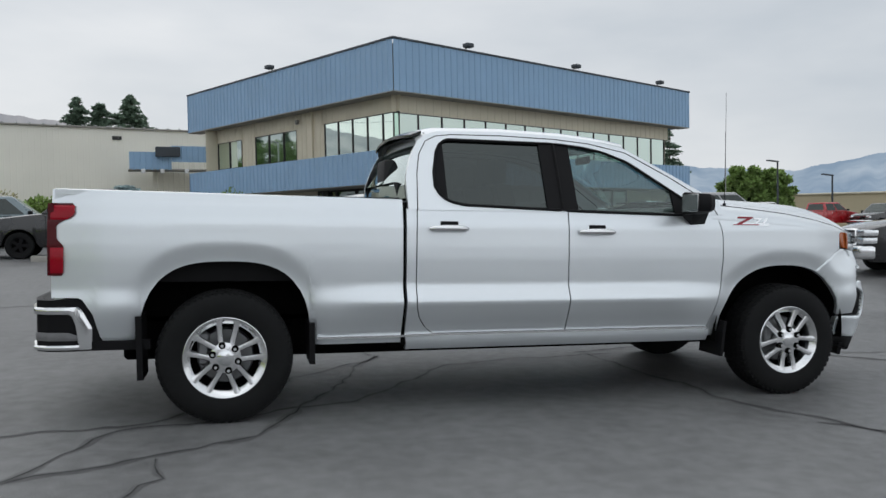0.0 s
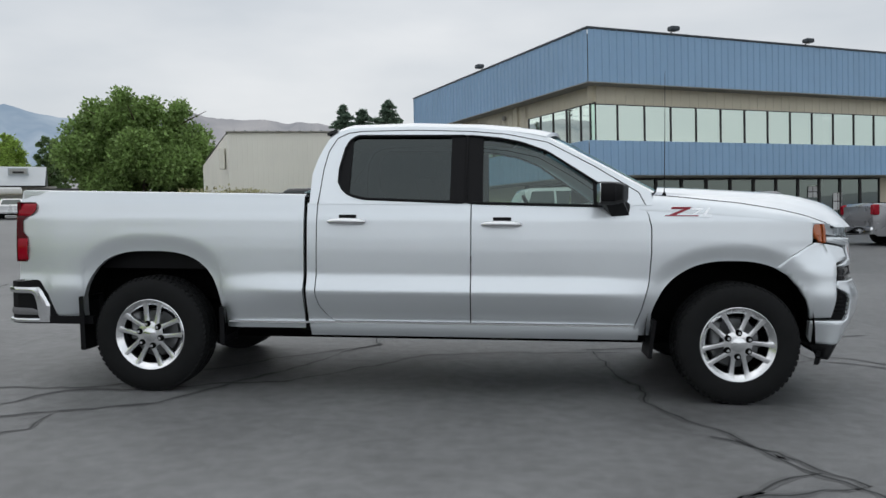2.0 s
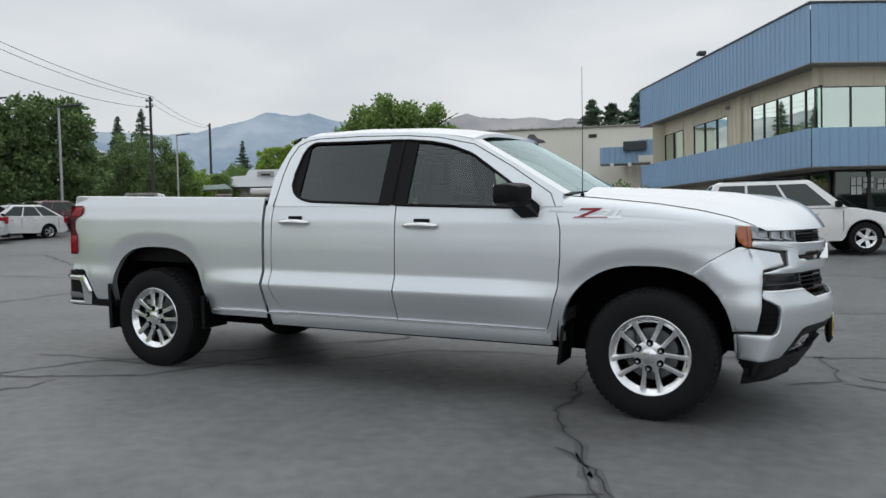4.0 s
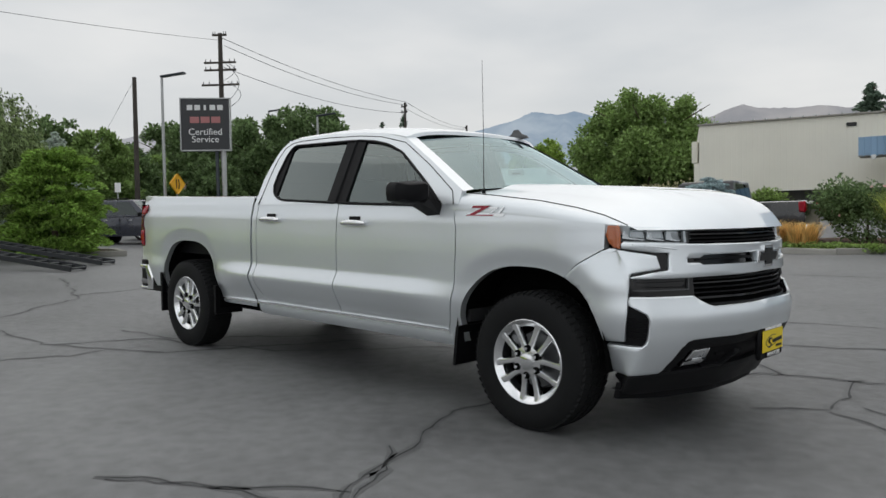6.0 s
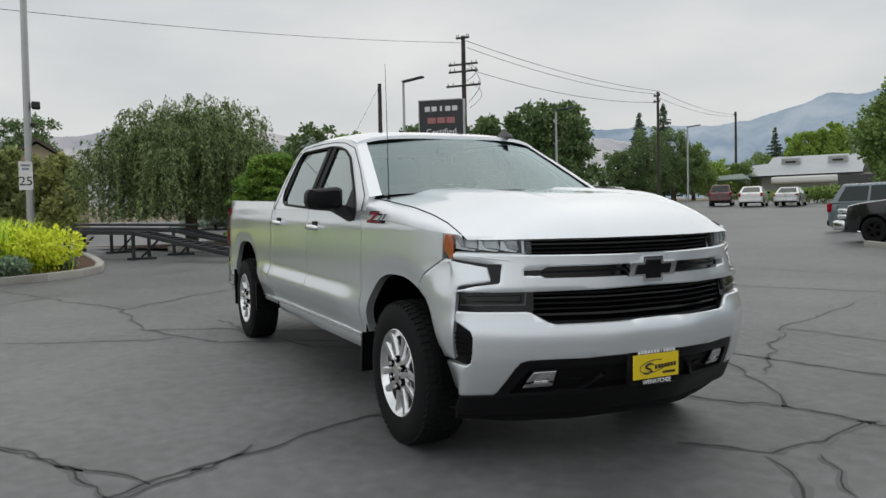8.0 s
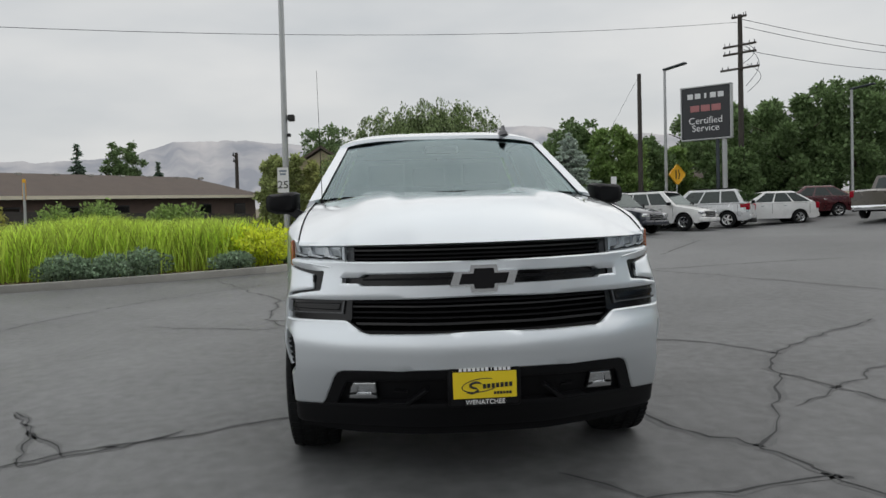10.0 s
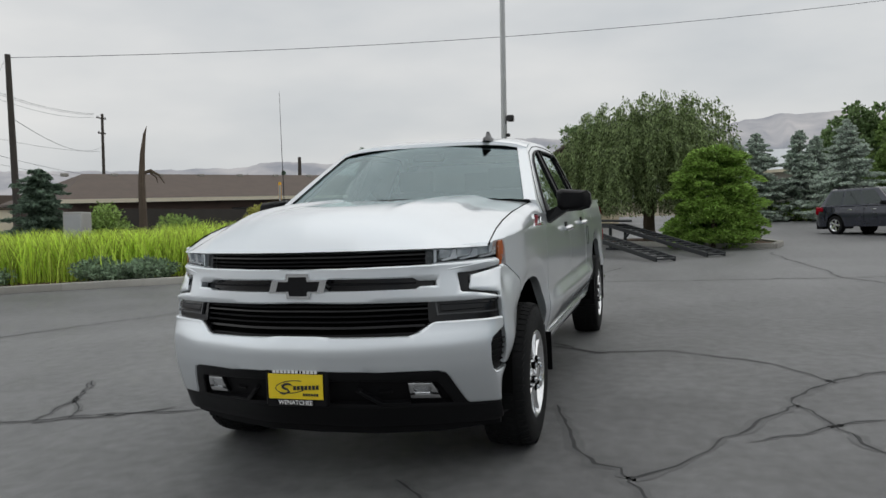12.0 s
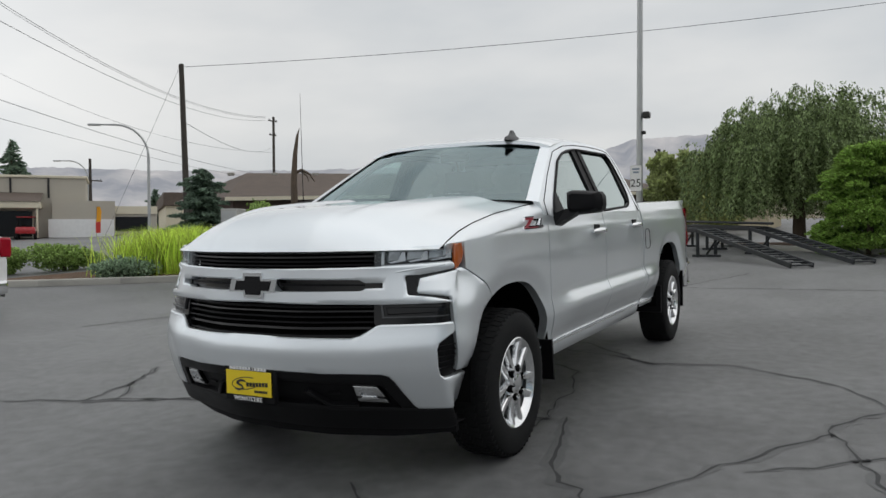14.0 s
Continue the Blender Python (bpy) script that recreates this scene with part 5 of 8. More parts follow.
LR, LL = 18.9, 15.2


def ribbed(length, z0, z1, pitch=0.30, rib=0.035, wide=0.05):
    """A ribbed metal band along +x, facing -y, with raised ribs."""
    prof, x = [], 0.0
    while x < length:
        for dx, dy in ((0, 0), (pitch - wide - 0.03, 0), (pitch - wide, -rib), (pitch - 0.03, -rib)):
            prof.append((min(length, x + dx), dy))
        x += pitch
    prof.append((length, 0))
    vs = [(x, y, z) for x, y in prof for z in (z0, z1)]
    fs = [(2 * i, 2 * i + 2, 2 * i + 3, 2 * i + 1) for i in range(len(prof) - 1)]
    return vs, fs


def on_left(vf):
    """Turns a wall built along +x into the left face."""
    m = Matrix.Rotation(radians(91.6), 4, 'Z')
    v, f = vf
    return [m @ Vector((p[0], -p[1], p[2])) for p in v], [tuple(reversed(q)) for q in f]


def put_left(bm):
    vs_, fs_ = [tuple(v.co) for v in bm.verts], None
    bm.verts.index_update()
    fs_ = [tuple(v.index for v in f.verts) for f in bm.faces]
    bm.free()
    return on_left((vs_, fs_))


def rect(x0, x1, y, z0, z1):
    return [(x0, y, z0), (x1, y, z0), (x1, y, z1), (x0, y, z1)], [(0, 1, 2, 3)]


def shift(vf, d):
    d = Vector(d)
    return [Vector(p) + d for p in vf[0]], vf[1]


# bands
for nm, z0, z1 in (("upper_band", 5.60, 7.34), ("lower_band", 2.50, 3.66)):
    part(nm, shift(ribbed(LR, z0, z1), (0, -0.02, 0)), M_blue, office, "blue ribbed metal band", smooth=False)
    part(nm, on_left(shift(ribbed(LL, z0, z1), (0, -0.02, 0))), M_blue, office, "blue ribbed metal band", smooth=False)
part("roof_edge", box(bmesh.new(), (LR / 2, 0.02, 7.38), (LR + 0.1, 0.16, 0.07), 0.01), M_trim, office)
part("roof_edge", put_left(box(bmesh.new(), (LL / 2, 0.02, 7.38), (LL + 0.1, 0.16, 0.07), 0.01)), M_trim, office)
part("roof", ([(0, 0.1, 7.2), (LR, 0.1, 7.2), (LR - 0.4, LL, 7.2), (-0.4, LL, 7.2)], [(0, 1, 2, 3)]), M_soffit, office)
part("band_end", ([(LR, -0.02, 5.6), (LR, 3, 5.6), (LR, 3, 7.34), (LR, -0.02, 7.34)], [(0, 1, 2, 3)]), M_blue, office)
part("band_end", ([(LR, -0.02, 2.5), (LR, 3, 2.5), (LR, 3, 3.66), (LR, -0.02, 3.66)], [(0, 1, 2, 3)]), M_blue, office)
IN = 0.55
part("upper_soffit", box(bmesh.new(), (LR / 2 + 0.0, IN / 2, 5.585), (LR - 0.02, IN + 0.1, 0.03)), M_soffit, office)
part("upper_soffit", put_left(box(bmesh.new(), (LL / 2, IN / 2, 5.58), (LL - 0.02, IN + 0.1, 0.03))), M_soffit, office)
part("lower_soffit", box(bmesh.new(), (LR / 2, 0.75, 2.49), (LR - 0.02, 1.5, 0.03)), M_soffit, office)
part("lower_soffit", put_left(box(bmesh.new(), (LL / 2, 0.75, 2.485), (LL - 0.02, 1.5, 0.03))), M_soffit, office)
# upper wall strips above and below the glass
part("upper_wall", shift(ribbed(LR - 1.4, 4.97, 5.60, 0.4, 0.02), (IN * 0.6, IN, 0)), M_cream, office, smooth=False)
part("upper_wall", on_left(join(shift(ribbed(5.0 - IN * 0.6, 5.0, 5.60, 0.4, 0.02), (IN * 0.6, IN, 0)))), M_cream, office, smooth=False)
left_wall = []
for x0, x1, z0, z1 in ((4.85, 6.75, 3.4, 5.6), (6.75, 10.05, 3.4, 3.74), (6.75, 10.05, 4.96, 5.6), (10.05, 11.15, 3.4, 5.6), (11.15, 13.45, 3.4, 3.74), (11.15, 13.45, 4.96, 5.6), (13.45, 14.3, 3.4, 5.6)):
    left_wall.append(on_left(shift(ribbed(x1 - x0, z0, z1, 0.32, 0.03), (x0, IN, 0))))
part("side_wall", join(*left_wall), M_cream, office, smooth=False)
part("end_wall", on_left(([(14.3, IN, 0), (14.3, 9, 0), (14.3, 9, 5.6), (14.3, IN, 5.6)], [(0, 1, 2, 3)])), M_cream, office)
part("right_end_wall", ([(17.6, IN, 0), (17.6, 9, 0), (17.6, 9, 5.6), (17.6, IN, 5.6)], [(0, 1, 2, 3)]), M_cream, office)
part("back_wall", ([(-0.4, 13.5, 0), (LR - 0.5, 13.5, 0), (LR - 0.5, 13.5, 7.2), (-0.4, 13.5, 7.2)], [(0, 1, 2, 3)]), M_cream, office)
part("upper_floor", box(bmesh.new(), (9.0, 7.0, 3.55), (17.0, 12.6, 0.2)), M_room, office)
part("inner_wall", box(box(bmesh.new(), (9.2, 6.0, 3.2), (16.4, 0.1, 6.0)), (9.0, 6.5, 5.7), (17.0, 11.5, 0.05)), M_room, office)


def window(parent_matrix, x0, x1, y, z0, z1, mat, nm="window", bars=(), fr=0.022):
    """A glazed bay: frame members round one pane."""
    vf_frame = bmesh.new()
    for c, s_ in ((((x0 + x1) / 2, y, z0 + fr / 2), (x1 - x0, 0.05, fr)), (((x0 + x1) / 2, y, z1 - fr / 2), (x1 - x0, 0.05, fr)), ((x0 + fr / 2, y, (z0 + z1) / 2), (fr, 0.05, z1 - z0 - 2 * fr)), ((x1 - fr / 2, y, (z0 + z1) / 2), (fr, 0.05, z1 - z0 - 2 * fr))):
        box(vf_frame, c, s_)
    for b in bars:
        box(vf_frame, (b, y, (z0 + z1) / 2), (fr, 0.08, z1 - z0 - 2 * fr))
    pane = rect(x0 + fr, x1 - fr, y + 0.01, z0 + fr, z1 - fr)
    if parent_matrix == "left":
        frame_ob = part(nm, put_left(vf_frame), M_mull, office, smooth=False)
        part("pane", on_left(pane), mat, frame_ob)
    else:
        frame_ob = part(nm, vf_frame, M_mull, office, smooth=False)
        part("pane", pane, mat, frame_ob)
    return frame_ob


bay = (17.5 - 0.40) / 15
for i in range(15):
    window("right", 0.40 + i * bay, 0.40 + (i + 1) * bay, IN, 3.62, 4.97, M_reflect)
for i in range(5):
    window("left", 0.38 + i * 0.89, 0.38 + (i + 1) * 0.89, IN, 3.62, 5.0, M_reflect)
window("left", 6.77, 10.03, IN, 3.74, 4.96, M_reflect, bars=(7.75, 8.9))
window("left", 11.2, 13.42, IN, 3.74, 4.96, M_reflect, bars=(12.3,))
# ground floor, set back under the band
BACK = 1.4
for i in range(12):
    wd = window("right", 1.45 + i * 1.17, 1.45 + (i + 1) * 1.17, BACK, 0.62, 2.48, M_shop, "shop_window", fr=0.06)
for i in range(4):
    window("left", 1.4 + i * 1.3, 1.4 + (i + 1) * 1.3, BACK, 0.62, 2.48, M_shop, "shop_window", fr=0.075)
part("ground_wall", rect(15.5, 17.6, BACK, 0.2, 2.5), M_cream, office)
part("ground_wall", on_left(rect(6.6, 14.3, BACK, 0.2, 2.5)), M_cream, office)
part("plinth", box(bmesh.new(), (9.5, BACK + 0.05, 0.5), (17.0, 0.3, 0.25)), M_concrete, office)
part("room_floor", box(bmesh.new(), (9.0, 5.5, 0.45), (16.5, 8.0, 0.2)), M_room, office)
for i, (x, z, w_, h_) in enumerate(((2.2, 1.95, 0.35, 0.55), (2.6, 2.05, 0.35, 0.35), (3.1, 2.0, 0.4, 0.35), (4.4, 1.75, 0.40, 0.55), (5.0, 1.70, 0.2, 0.25), (9.1, 1.7, 0.4, 0.35), (9.8, 1.65, 0.6, 0.2), (11.6, 1.9, 0.5, 0.45), (13.0, 1.5, 0.5, 0.7), (6.6, 1.55, 0.4, 0.7))):
    pp = part("window_notice", rect(x - w_ / 2, x + w_ / 2, BACK - 0.02, z - h_ / 2, z + h_ / 2), M_paper, office, "white paper notices on the glass")
    gridb = bmesh.new()
    box(gridb, (x, BACK - 0.025, z), (w_, 0.004, 0.03))
    box(gridb, (x, BACK - 0.025, z), (0.03, 0.004, h_))
    part("notice_bar", gridb, M_mull, pp, smooth=False)
part("downspout", put_left(box(bmesh.new(), (5.62, IN - 0.06, 4.5), (0.12, 0.10, 2.2))), M_cream, office)
part("wall_lamp", put_left(box(bmesh.new(), (6.6, IN - 0.1, 5.25), (0.14, 0.14, 0.18), 0.03)), M_soffit, office)
for x, left in ((3.48, 0), (9.8, 0), (16.18, 0), (7.7, 1)):
    fl = bmesh.new()
    rod(fl, (x, 0.05, 7.36), (x, 0.05, 7.48), 0.03)
    box(fl, (x, -0.08, 7.56), (0.34, 0.30, 0.16), 0.05, seg=2)
    part("flood_light", put_left(fl) if left else fl, M_trim, office, "dark flood light on the roof edge")
solid("walkway_kerb", (lambda b: b)(box(bmesh.new(), (9.3, -1.2, 0.36), (19.0, 0.25, 0.44), 0.02, office.matrix_world.copy())), M_concrete, "pale concrete walkway edge before the office", "kerb", kind="structure")
solid("walkway", box(bmesh.new(), (9.3, 0.35, 0.40), (19.0, 2.9, 0.30), 0.0, office.matrix_world.copy()), M_concrete, "concrete walkway before the shop windows", "walkway", kind="structure")
yk = box(bmesh.new(), (4.6, -1.35, 0.45), (3.2, 0.06, 0.22), 0.01, office.matrix_world.copy())
solid("yellow_kerb_paint", yk, M_yellow, "yellow painted kerb stretch by the door", "kerb paint", kind="structure")

# ---- pale metal warehouse behind ----
M_metal = surface("pale_ribbed_metal", (0.83, 0.81, 0.72), 0.65, 0.05, 0.10, 0.35, 25, 0.05)
M_brickwall = surface("dull_brick_plinth", (0.16, 0.085, 0.065), 0.9, 0, 0.25, 2, 30, 0.3)
M_galvroof = surface("galvanised_roof_rib", (0.42, 0.43, 0.43), 0.45, 0.6, 0.12, 3, 60, 0.1)
shed = thing("warehouse", "pale cream ribbed metal warehouse with a low roof edge", "building")
shed.matrix_world = Matrix.Translation((-14.2, 39.4, 0)) @ LEAN @ Matrix.Rotation(radians(16), 4, 'Z')
part("front_wall", shift(ribbed(14.5, 1.95, 5.95, 0.30, 0.008, 0.04), (0, 0, 0)), M_metal, shed, smooth=False)
part("lower_wall", ribbed(4.2, 0.0, 1.95, 0.30, 0.008, 0.04), M_metal, shed, smooth=False)
# dark set-back sheet stands in for the shade of the open dock
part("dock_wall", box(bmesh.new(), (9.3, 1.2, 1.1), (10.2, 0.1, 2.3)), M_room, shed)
part("dock_plinth", box(bmesh.new(), (9.3, 0.1, 0.45), (10.2, 0.25, 0.9)), M_brickwall, shed, "dull brick plinth")
for k in range(5):
    part("dock_post", box(bmesh.new(), (4.3 + 2.3 * k, 0.1, 1.55), (0.14, 0.14, 1.4)), M_mull, shed)
gm = Matrix.Rotation(radians(101), 4, 'Z')
gv_ = [gm @ Vector(p) for p in ((0, 0, 0), (16.5, 0, 0), (16.5, 0, 5.2), (0.9, 0, 5.95), (0, 0, 5.85))]
part("side_wall", (gv_, [(0, 1, 2, 3, 4)]), M_metal, shed)
part("roof_edge", box(bmesh.new(), (7.25, 0.0, 6.0), (14.7, 0.3, 0.10), 0.02), M_soffit, shed)
for k in range(22):
    part("roof_rib", box(bmesh.new(), (0.4 + 0.65 * k, -0.10, 6.07), (0.12, 0.2, 0.06)), M_galvroof, shed)
part("roof", ([(0, 0, 6.04), (14.5, 0, 6.04), (11.5, 16, 6.5), (-3, 16, 5.6)], [(0, 1, 2, 3)]), M_soffit, shed)
part("vent", box(bmesh.new(), (8.0, -0.05, 5.45), (0.5, 0.1, 0.2), 0.02), M_mull, shed)
part("wall_box", box(bmesh.new(), (-0.45, 1.2, 4.5), (0.35, 0.5, 1.3), 0.03), M_metal, shed)
part("lean_to_wall", shift(ribbed(5.0, 0.0, 4.2, 0.3, 0.05), (9.8, -0.6, 0)), M_metal, shed, smooth=False)
can = thing("blue_canopy", "blue metal canopy with small lamps over the warehouse door", "canopy")
can.matrix_world = Matrix.Translation((-5.9, 41.2, 0)) @ LEAN @ Matrix.Rotation(radians(10), 4, 'Z')
part("canopy_face", shift(ribbed(2.2, 3.75, 4.75, 0.3, 0.03), (0, -1.5, 0)), M_blue, can, smooth=False)
part("canopy_face", shift(ribbed(2.3, 4.2, 5.1, 0.3, 0.03), (2.2, -1.6, 0)), M_blue, can, smooth=False)
part("canopy_deck", box(bmesh.new(), (2.2, -0.7, 3.78), (4.4, 1.6, 0.06)), M_soffit, can)
part("sign_box", box(bmesh.new(), (2.0, -1.7, 4.75), (1.3, 0.25, 0.55), 0.03), M_trim, can)
for x in (0.7, 1.7, 3.0):
    part("canopy_lamp", box(bmesh.new(), (x, -1.55, 3.68), (0.22, 0.2, 0.24), 0.03), M_paper, can)


# ---- planting ----
def leaf_cards(pts, dirs, size, seed, aspect=0.45, droop=0.0):
    """Many small leaf quads at points, as numpy arrays turned into one mesh's lists."""
    rng = np.random.default_rng(seed)
    pts = np.asarray(pts, float)
    n = len(pts)
    a = rng.normal(size=(n, 3))
    if dirs is not None:
        a = a * 0.55 + np.asarray(dirs) * 1.0
    a[:, 2] -= droop
    a /= np.linalg.norm(a, axis=1)[:, None] + 1e-9
    b = np.cross(a, rng.normal(size=(n, 3)))
    b /= np.linalg.norm(b, axis=1)[:, None] + 1e-9
    s = (size * rng.uniform(0.55, 1.3, n))[:, None]
    a, b = a * s, b * s * aspect
    v = np.stack([pts - a, pts - b * 0.9, pts + a, pts + b], 1).reshape(-1, 3)
    f = np.arange(4 * n).reshape(-1, 4)
    return v, f


def leaf_part(name, vf, mat, parent, label=""):
    v, f = vf
    me = bpy.data.meshes.new(name)
    me.vertices.add(len(v))
    me.vertices.foreach_set("co", np.ascontiguousarray(v, dtype=np.float32).ravel())
    me.loops.add(len(f) * 4)
    me.loops.foreach_set("vertex_index", np.ascontiguousarray(f, dtype=np.int32).ravel())
    me.polygons.add(len(f))
    me.polygons.foreach_set("loop_start", np.arange(0, 4 * len(f), 4, dtype=np.int32))
    me.update(calc_edges=True)
    me.materials.append(mat)
    ob = new(name, me)
    ob.parent = parent
    if label:
        tagged(ob, label)
    return ob


def lobes_points(lobes, n, seed, shell=0.45):
    """Points in the outer part of several blobs, thinned by noise for gaps."""
    rng = np.random.default_rng(seed)
    vol = np.array([l[3] * l[4] * l[5] for l in lobes]) ** 0.75
    out, dirs = [], []
    for l, k in zip(lobes, (vol / vol.sum() * n).astype(int)):
        d = rng.normal(size=(k, 3))
        d /= np.linalg.norm(d, axis=1)[:, None]
        r = 1 - shell * rng.random(k) ** 1.6
        wob = 1 + 0.16 * np.sin(d[:, 0] * 7 + seed) * np.cos(d[:, 2] * 6 + d[:, 1] * 5)
        p = d * (r * wob)[:, None] * np.array(l[3:6]) + np.array(l[0:3])
        out.append(p)
        dirs.append(d)
    return np.concatenate(out), np.concatenate(dirs)


M_bark = surface("grey_brown_bark", (0.10, 0.075, 0.055), 0.95, 0, 0.4, 3, 40, 0.8)
L_maple = leafy("maple_leaves", (0.140, 0.205, 0.066))
L_light = leafy("light_green_leaves", (0.205, 0.285, 0.066))
L_dark = leafy("dark_green_leaves", (0.105, 0.155, 0.066))
L_willow = leafy("weeping_leaves", (0.125, 0.165, 0.072), 0.75)
L_bush = leafy("bright_green_needles", (0.150, 0.235, 0.052), 0.6)
L_fir = leafy("fir_needles", (0.095, 0.135, 0.098), 0.5)
L_spruce = leafy("blue_spruce_needles", (0.300, 0.345, 0.300), 0.5)
L_grass = leafy("tall_green_grass", (0.345, 0.435, 0.075), 0.65)
L_tan = leafy("dry_tan_grass", (0.468, 0.325, 0.130), 0.4)
L_hedge = leafy("hedge_leaves", (0.165, 0.235, 0.07), 0.55)
L_juniper = leafy("grey_green_juniper", (0.165, 0.225, 0.150), 0.6)


def trunk_and_limbs(tree, h, r, spread, seed, limbs=6, start=0.35):
    rnd = random.Random(seed)
    main = [(rnd.uniform(-0.04, 0.04) * h * t, rnd.uniform(-0.04, 0.04) * h * t, h * t) for t in steps(0, 1, 5)]
    main[0] = (0, 0, -0.1)
    part("trunk", tube(main, [r * (1.25 - 0.95 * t) for t in steps(0, 1, 5)], 8), M_bark, tree)
    for i in range(limbs):
        a = 2 * math.pi * i / limbs + rnd.uniform(-0.3, 0.3)
        z0 = h * rnd.uniform(start, 0.75)
        L = spread * rnd.uniform(0.6, 0.95)
        pts = [(L * t * math.cos(a), L * t * math.sin(a), z0 + L * 0.55 * t ** 0.8) for t in steps(0, 1, 4)]
        part("limb", tube(pts, [r * 0.45 * (1 - 0.8 * t) for t in steps(0, 1, 4)], 6), M_bark, tree)


def broadleaf(x, y, h, w, mat, seed, leaves, label, size, name="tree", cat="tree", low=0.16, lift=0.0, trunk=True):
    """A broad tree: trunk, limbs and a lobed crown of many leaves."""
    tree = thing(name, label, cat, at=stand(x, y, 0, lift))
    rnd = random.Random(seed)
    if trunk:
        trunk_and_limbs(tree, h * 0.72, 0.028 * h, w * 0.42, seed)
    lobes = []
    for i in range(46):
        a, t = 2.4 * i + rnd.uniform(-0.5, 0.5), (i + rnd.random()) / 46
        s = w * rnd.uniform(0.070, 0.135) * (1.15 - 0.4 * t)
        z = h * (low + 0.06) + s * 0.6 + (h * (0.97 - low) - s * 1.6) * t * rnd.uniform(0.9, 1.0)
        rr = (w * 0.5 - s) * (math.sin(math.pi * (0.24 + 0.66 * t)) ** 0.7) * rnd.uniform(0.45, 1.04)
        lobes.append((rr * math.cos(a), rr * math.sin(a), z, s * 1.1, s * 1.1, s * 0.85))
    p, d = lobes_points(lobes, int(leaves * 2.2), seed, 0.80)
    size *= 0.62
    p = p + np.random.default_rng(seed).normal(0, w * 0.012, p.shape)
    q_, e_ = lobes_points([(0, 0, h * 0.55, w * 0.30, w * 0.30, h * 0.30)], leaves // 5, seed + 1, 0.9)
    p, d = np.concatenate([p, q_]), np.concatenate([d, e_])
    keep = p[:, 2] > h * low * 0.6
    vf = leaf_cards(p[keep], d[keep], size, seed, 0.7)
    leaf_part("crown", vf, mat, tree)
    return tree


def conifer(x, y, h, w, mat, seed, label, size=0.22, per=60, name="conifer", layers=None, lift=0.0, gap=0.25, cat="tree", taper=0.85):
    """A conifer: tapered trunk and whorls of drooping bough_mass with needles."""
    tree = thing(name, label, cat, at=stand(x, y, 0, lift))
    rnd = random.Random(seed)
    part("trunk", tube([(0, 0, -0.1), (0, 0, h * 0.5), (0.02 * h, 0, h * 0.98)], [0.02 * h, 0.012 * h, 0.003 * h], 7), M_bark, tree)
    pts, dirs = [], []
    layers = layers or int(h * 3.2) + 5
    for i in range(layers):
        t = (i + rnd.random() * 0.6) / layers
        z = h * (0.06 + 0.93 * t)
        L = w * 0.5 * (1 - t) ** taper * rnd.uniform(0.65, 1.12) + 0.05
        for b in range(rnd.randint(6, 9)):
            if rnd.random() < gap * 0.6:
                continue
            a = rnd.uniform(0, 6.283)
            LL_ = L * rnd.uniform(0.6, 1.1)
            for q_ in range(max(4, int(per * LL_ / max(0.4, w * 0.5)))):
                s = rnd.random() ** 0.7
                sp = 0.20 * LL_ * (1 - s * 0.6)
                pts.append((LL_ * s * math.cos(a) + rnd.gauss(0, sp * 0.5), LL_ * s * math.sin(a) + rnd.gauss(0, sp * 0.5), z - 0.22 * LL_ * s + 0.10 * LL_ * s * s + rnd.gauss(0, 0.04 * h / layers * 3)))
                dirs.append((math.cos(a), math.sin(a), -0.25))
    leaf_part("bough_mass", leaf_cards(pts, dirs, size, seed, 0.35), mat, tree)
    return tree


def shrub(x, y, w, d, h, mat, seed, label, leaves, size, name="shrub", turn=0.0, lift=0.0, cat="shrub", group="", lumps=7):
    bush = thing(name, label, cat, group, at=stand(x, y, turn, lift))
    rnd = random.Random(seed)
    lobes = [(0, 0, h * 0.45, w * 0.42, d * 0.42, h * 0.48)]
    for i in range(lumps):
        s = rnd.uniform(0.22, 0.34)
        lobes.append((rnd.uniform(-0.32, 0.32) * w, rnd.uniform(-0.3, 0.3) * d, h * rnd.uniform(0.35, 0.72), w * s, d * s, h * s))
    p, dd = lobes_points(lobes, leaves, seed)
    keep = p[:, 2] > 0.0
    leaf_part("foliage", leaf_cards(p[keep], dd[keep], size, seed, 0.6), mat, bush)
    part("stem", tube([(0, 0, -0.05), (0.03, 0, h * 0.5)], [0.05, 0.02], 6), M_bark, bush)
    return bush


def blades(area, n, h, lean, seed, wide=0.012):
    """Grass blades rooted at area(rnd) points; each bends over."""
    rng = random.Random(seed)
    v, f = [], []
    for i in range(n):
        x, y, hh = area(rng)
        a, L = rng.uniform(0, 6.283), h * hh * rng.uniform(0.6, 1.1)
        le = lean * rng.uniform(0.3, 1.2) * L
        w = wide * rng.uniform(0.7, 1.4)
        cx, cy = math.cos(a), math.sin(a)
        z0 = rise(x, y)
        p = [(0, 0), (le * 0.25, L * 0.5), (le * 0.62, L * 0.85), (le, L * 0.98)]
        k = len(v)
        for (r, z), ww in zip(p, (1, 0.9, 0.55, 0.08)):
            v.append((x + cx * r - cy * w * ww, y + cy * r + cx * w * ww, z0 + z))
            v.append((x + cx * r + cy * w * ww, y + cy * r - cx * w * ww, z0 + z))
        for j in range(3):
            f.append((k + 2 * j, k + 2 * j + 1, k + 2 * j + 3, k + 2 * j + 2))
    return np.array(v), np.array(f)


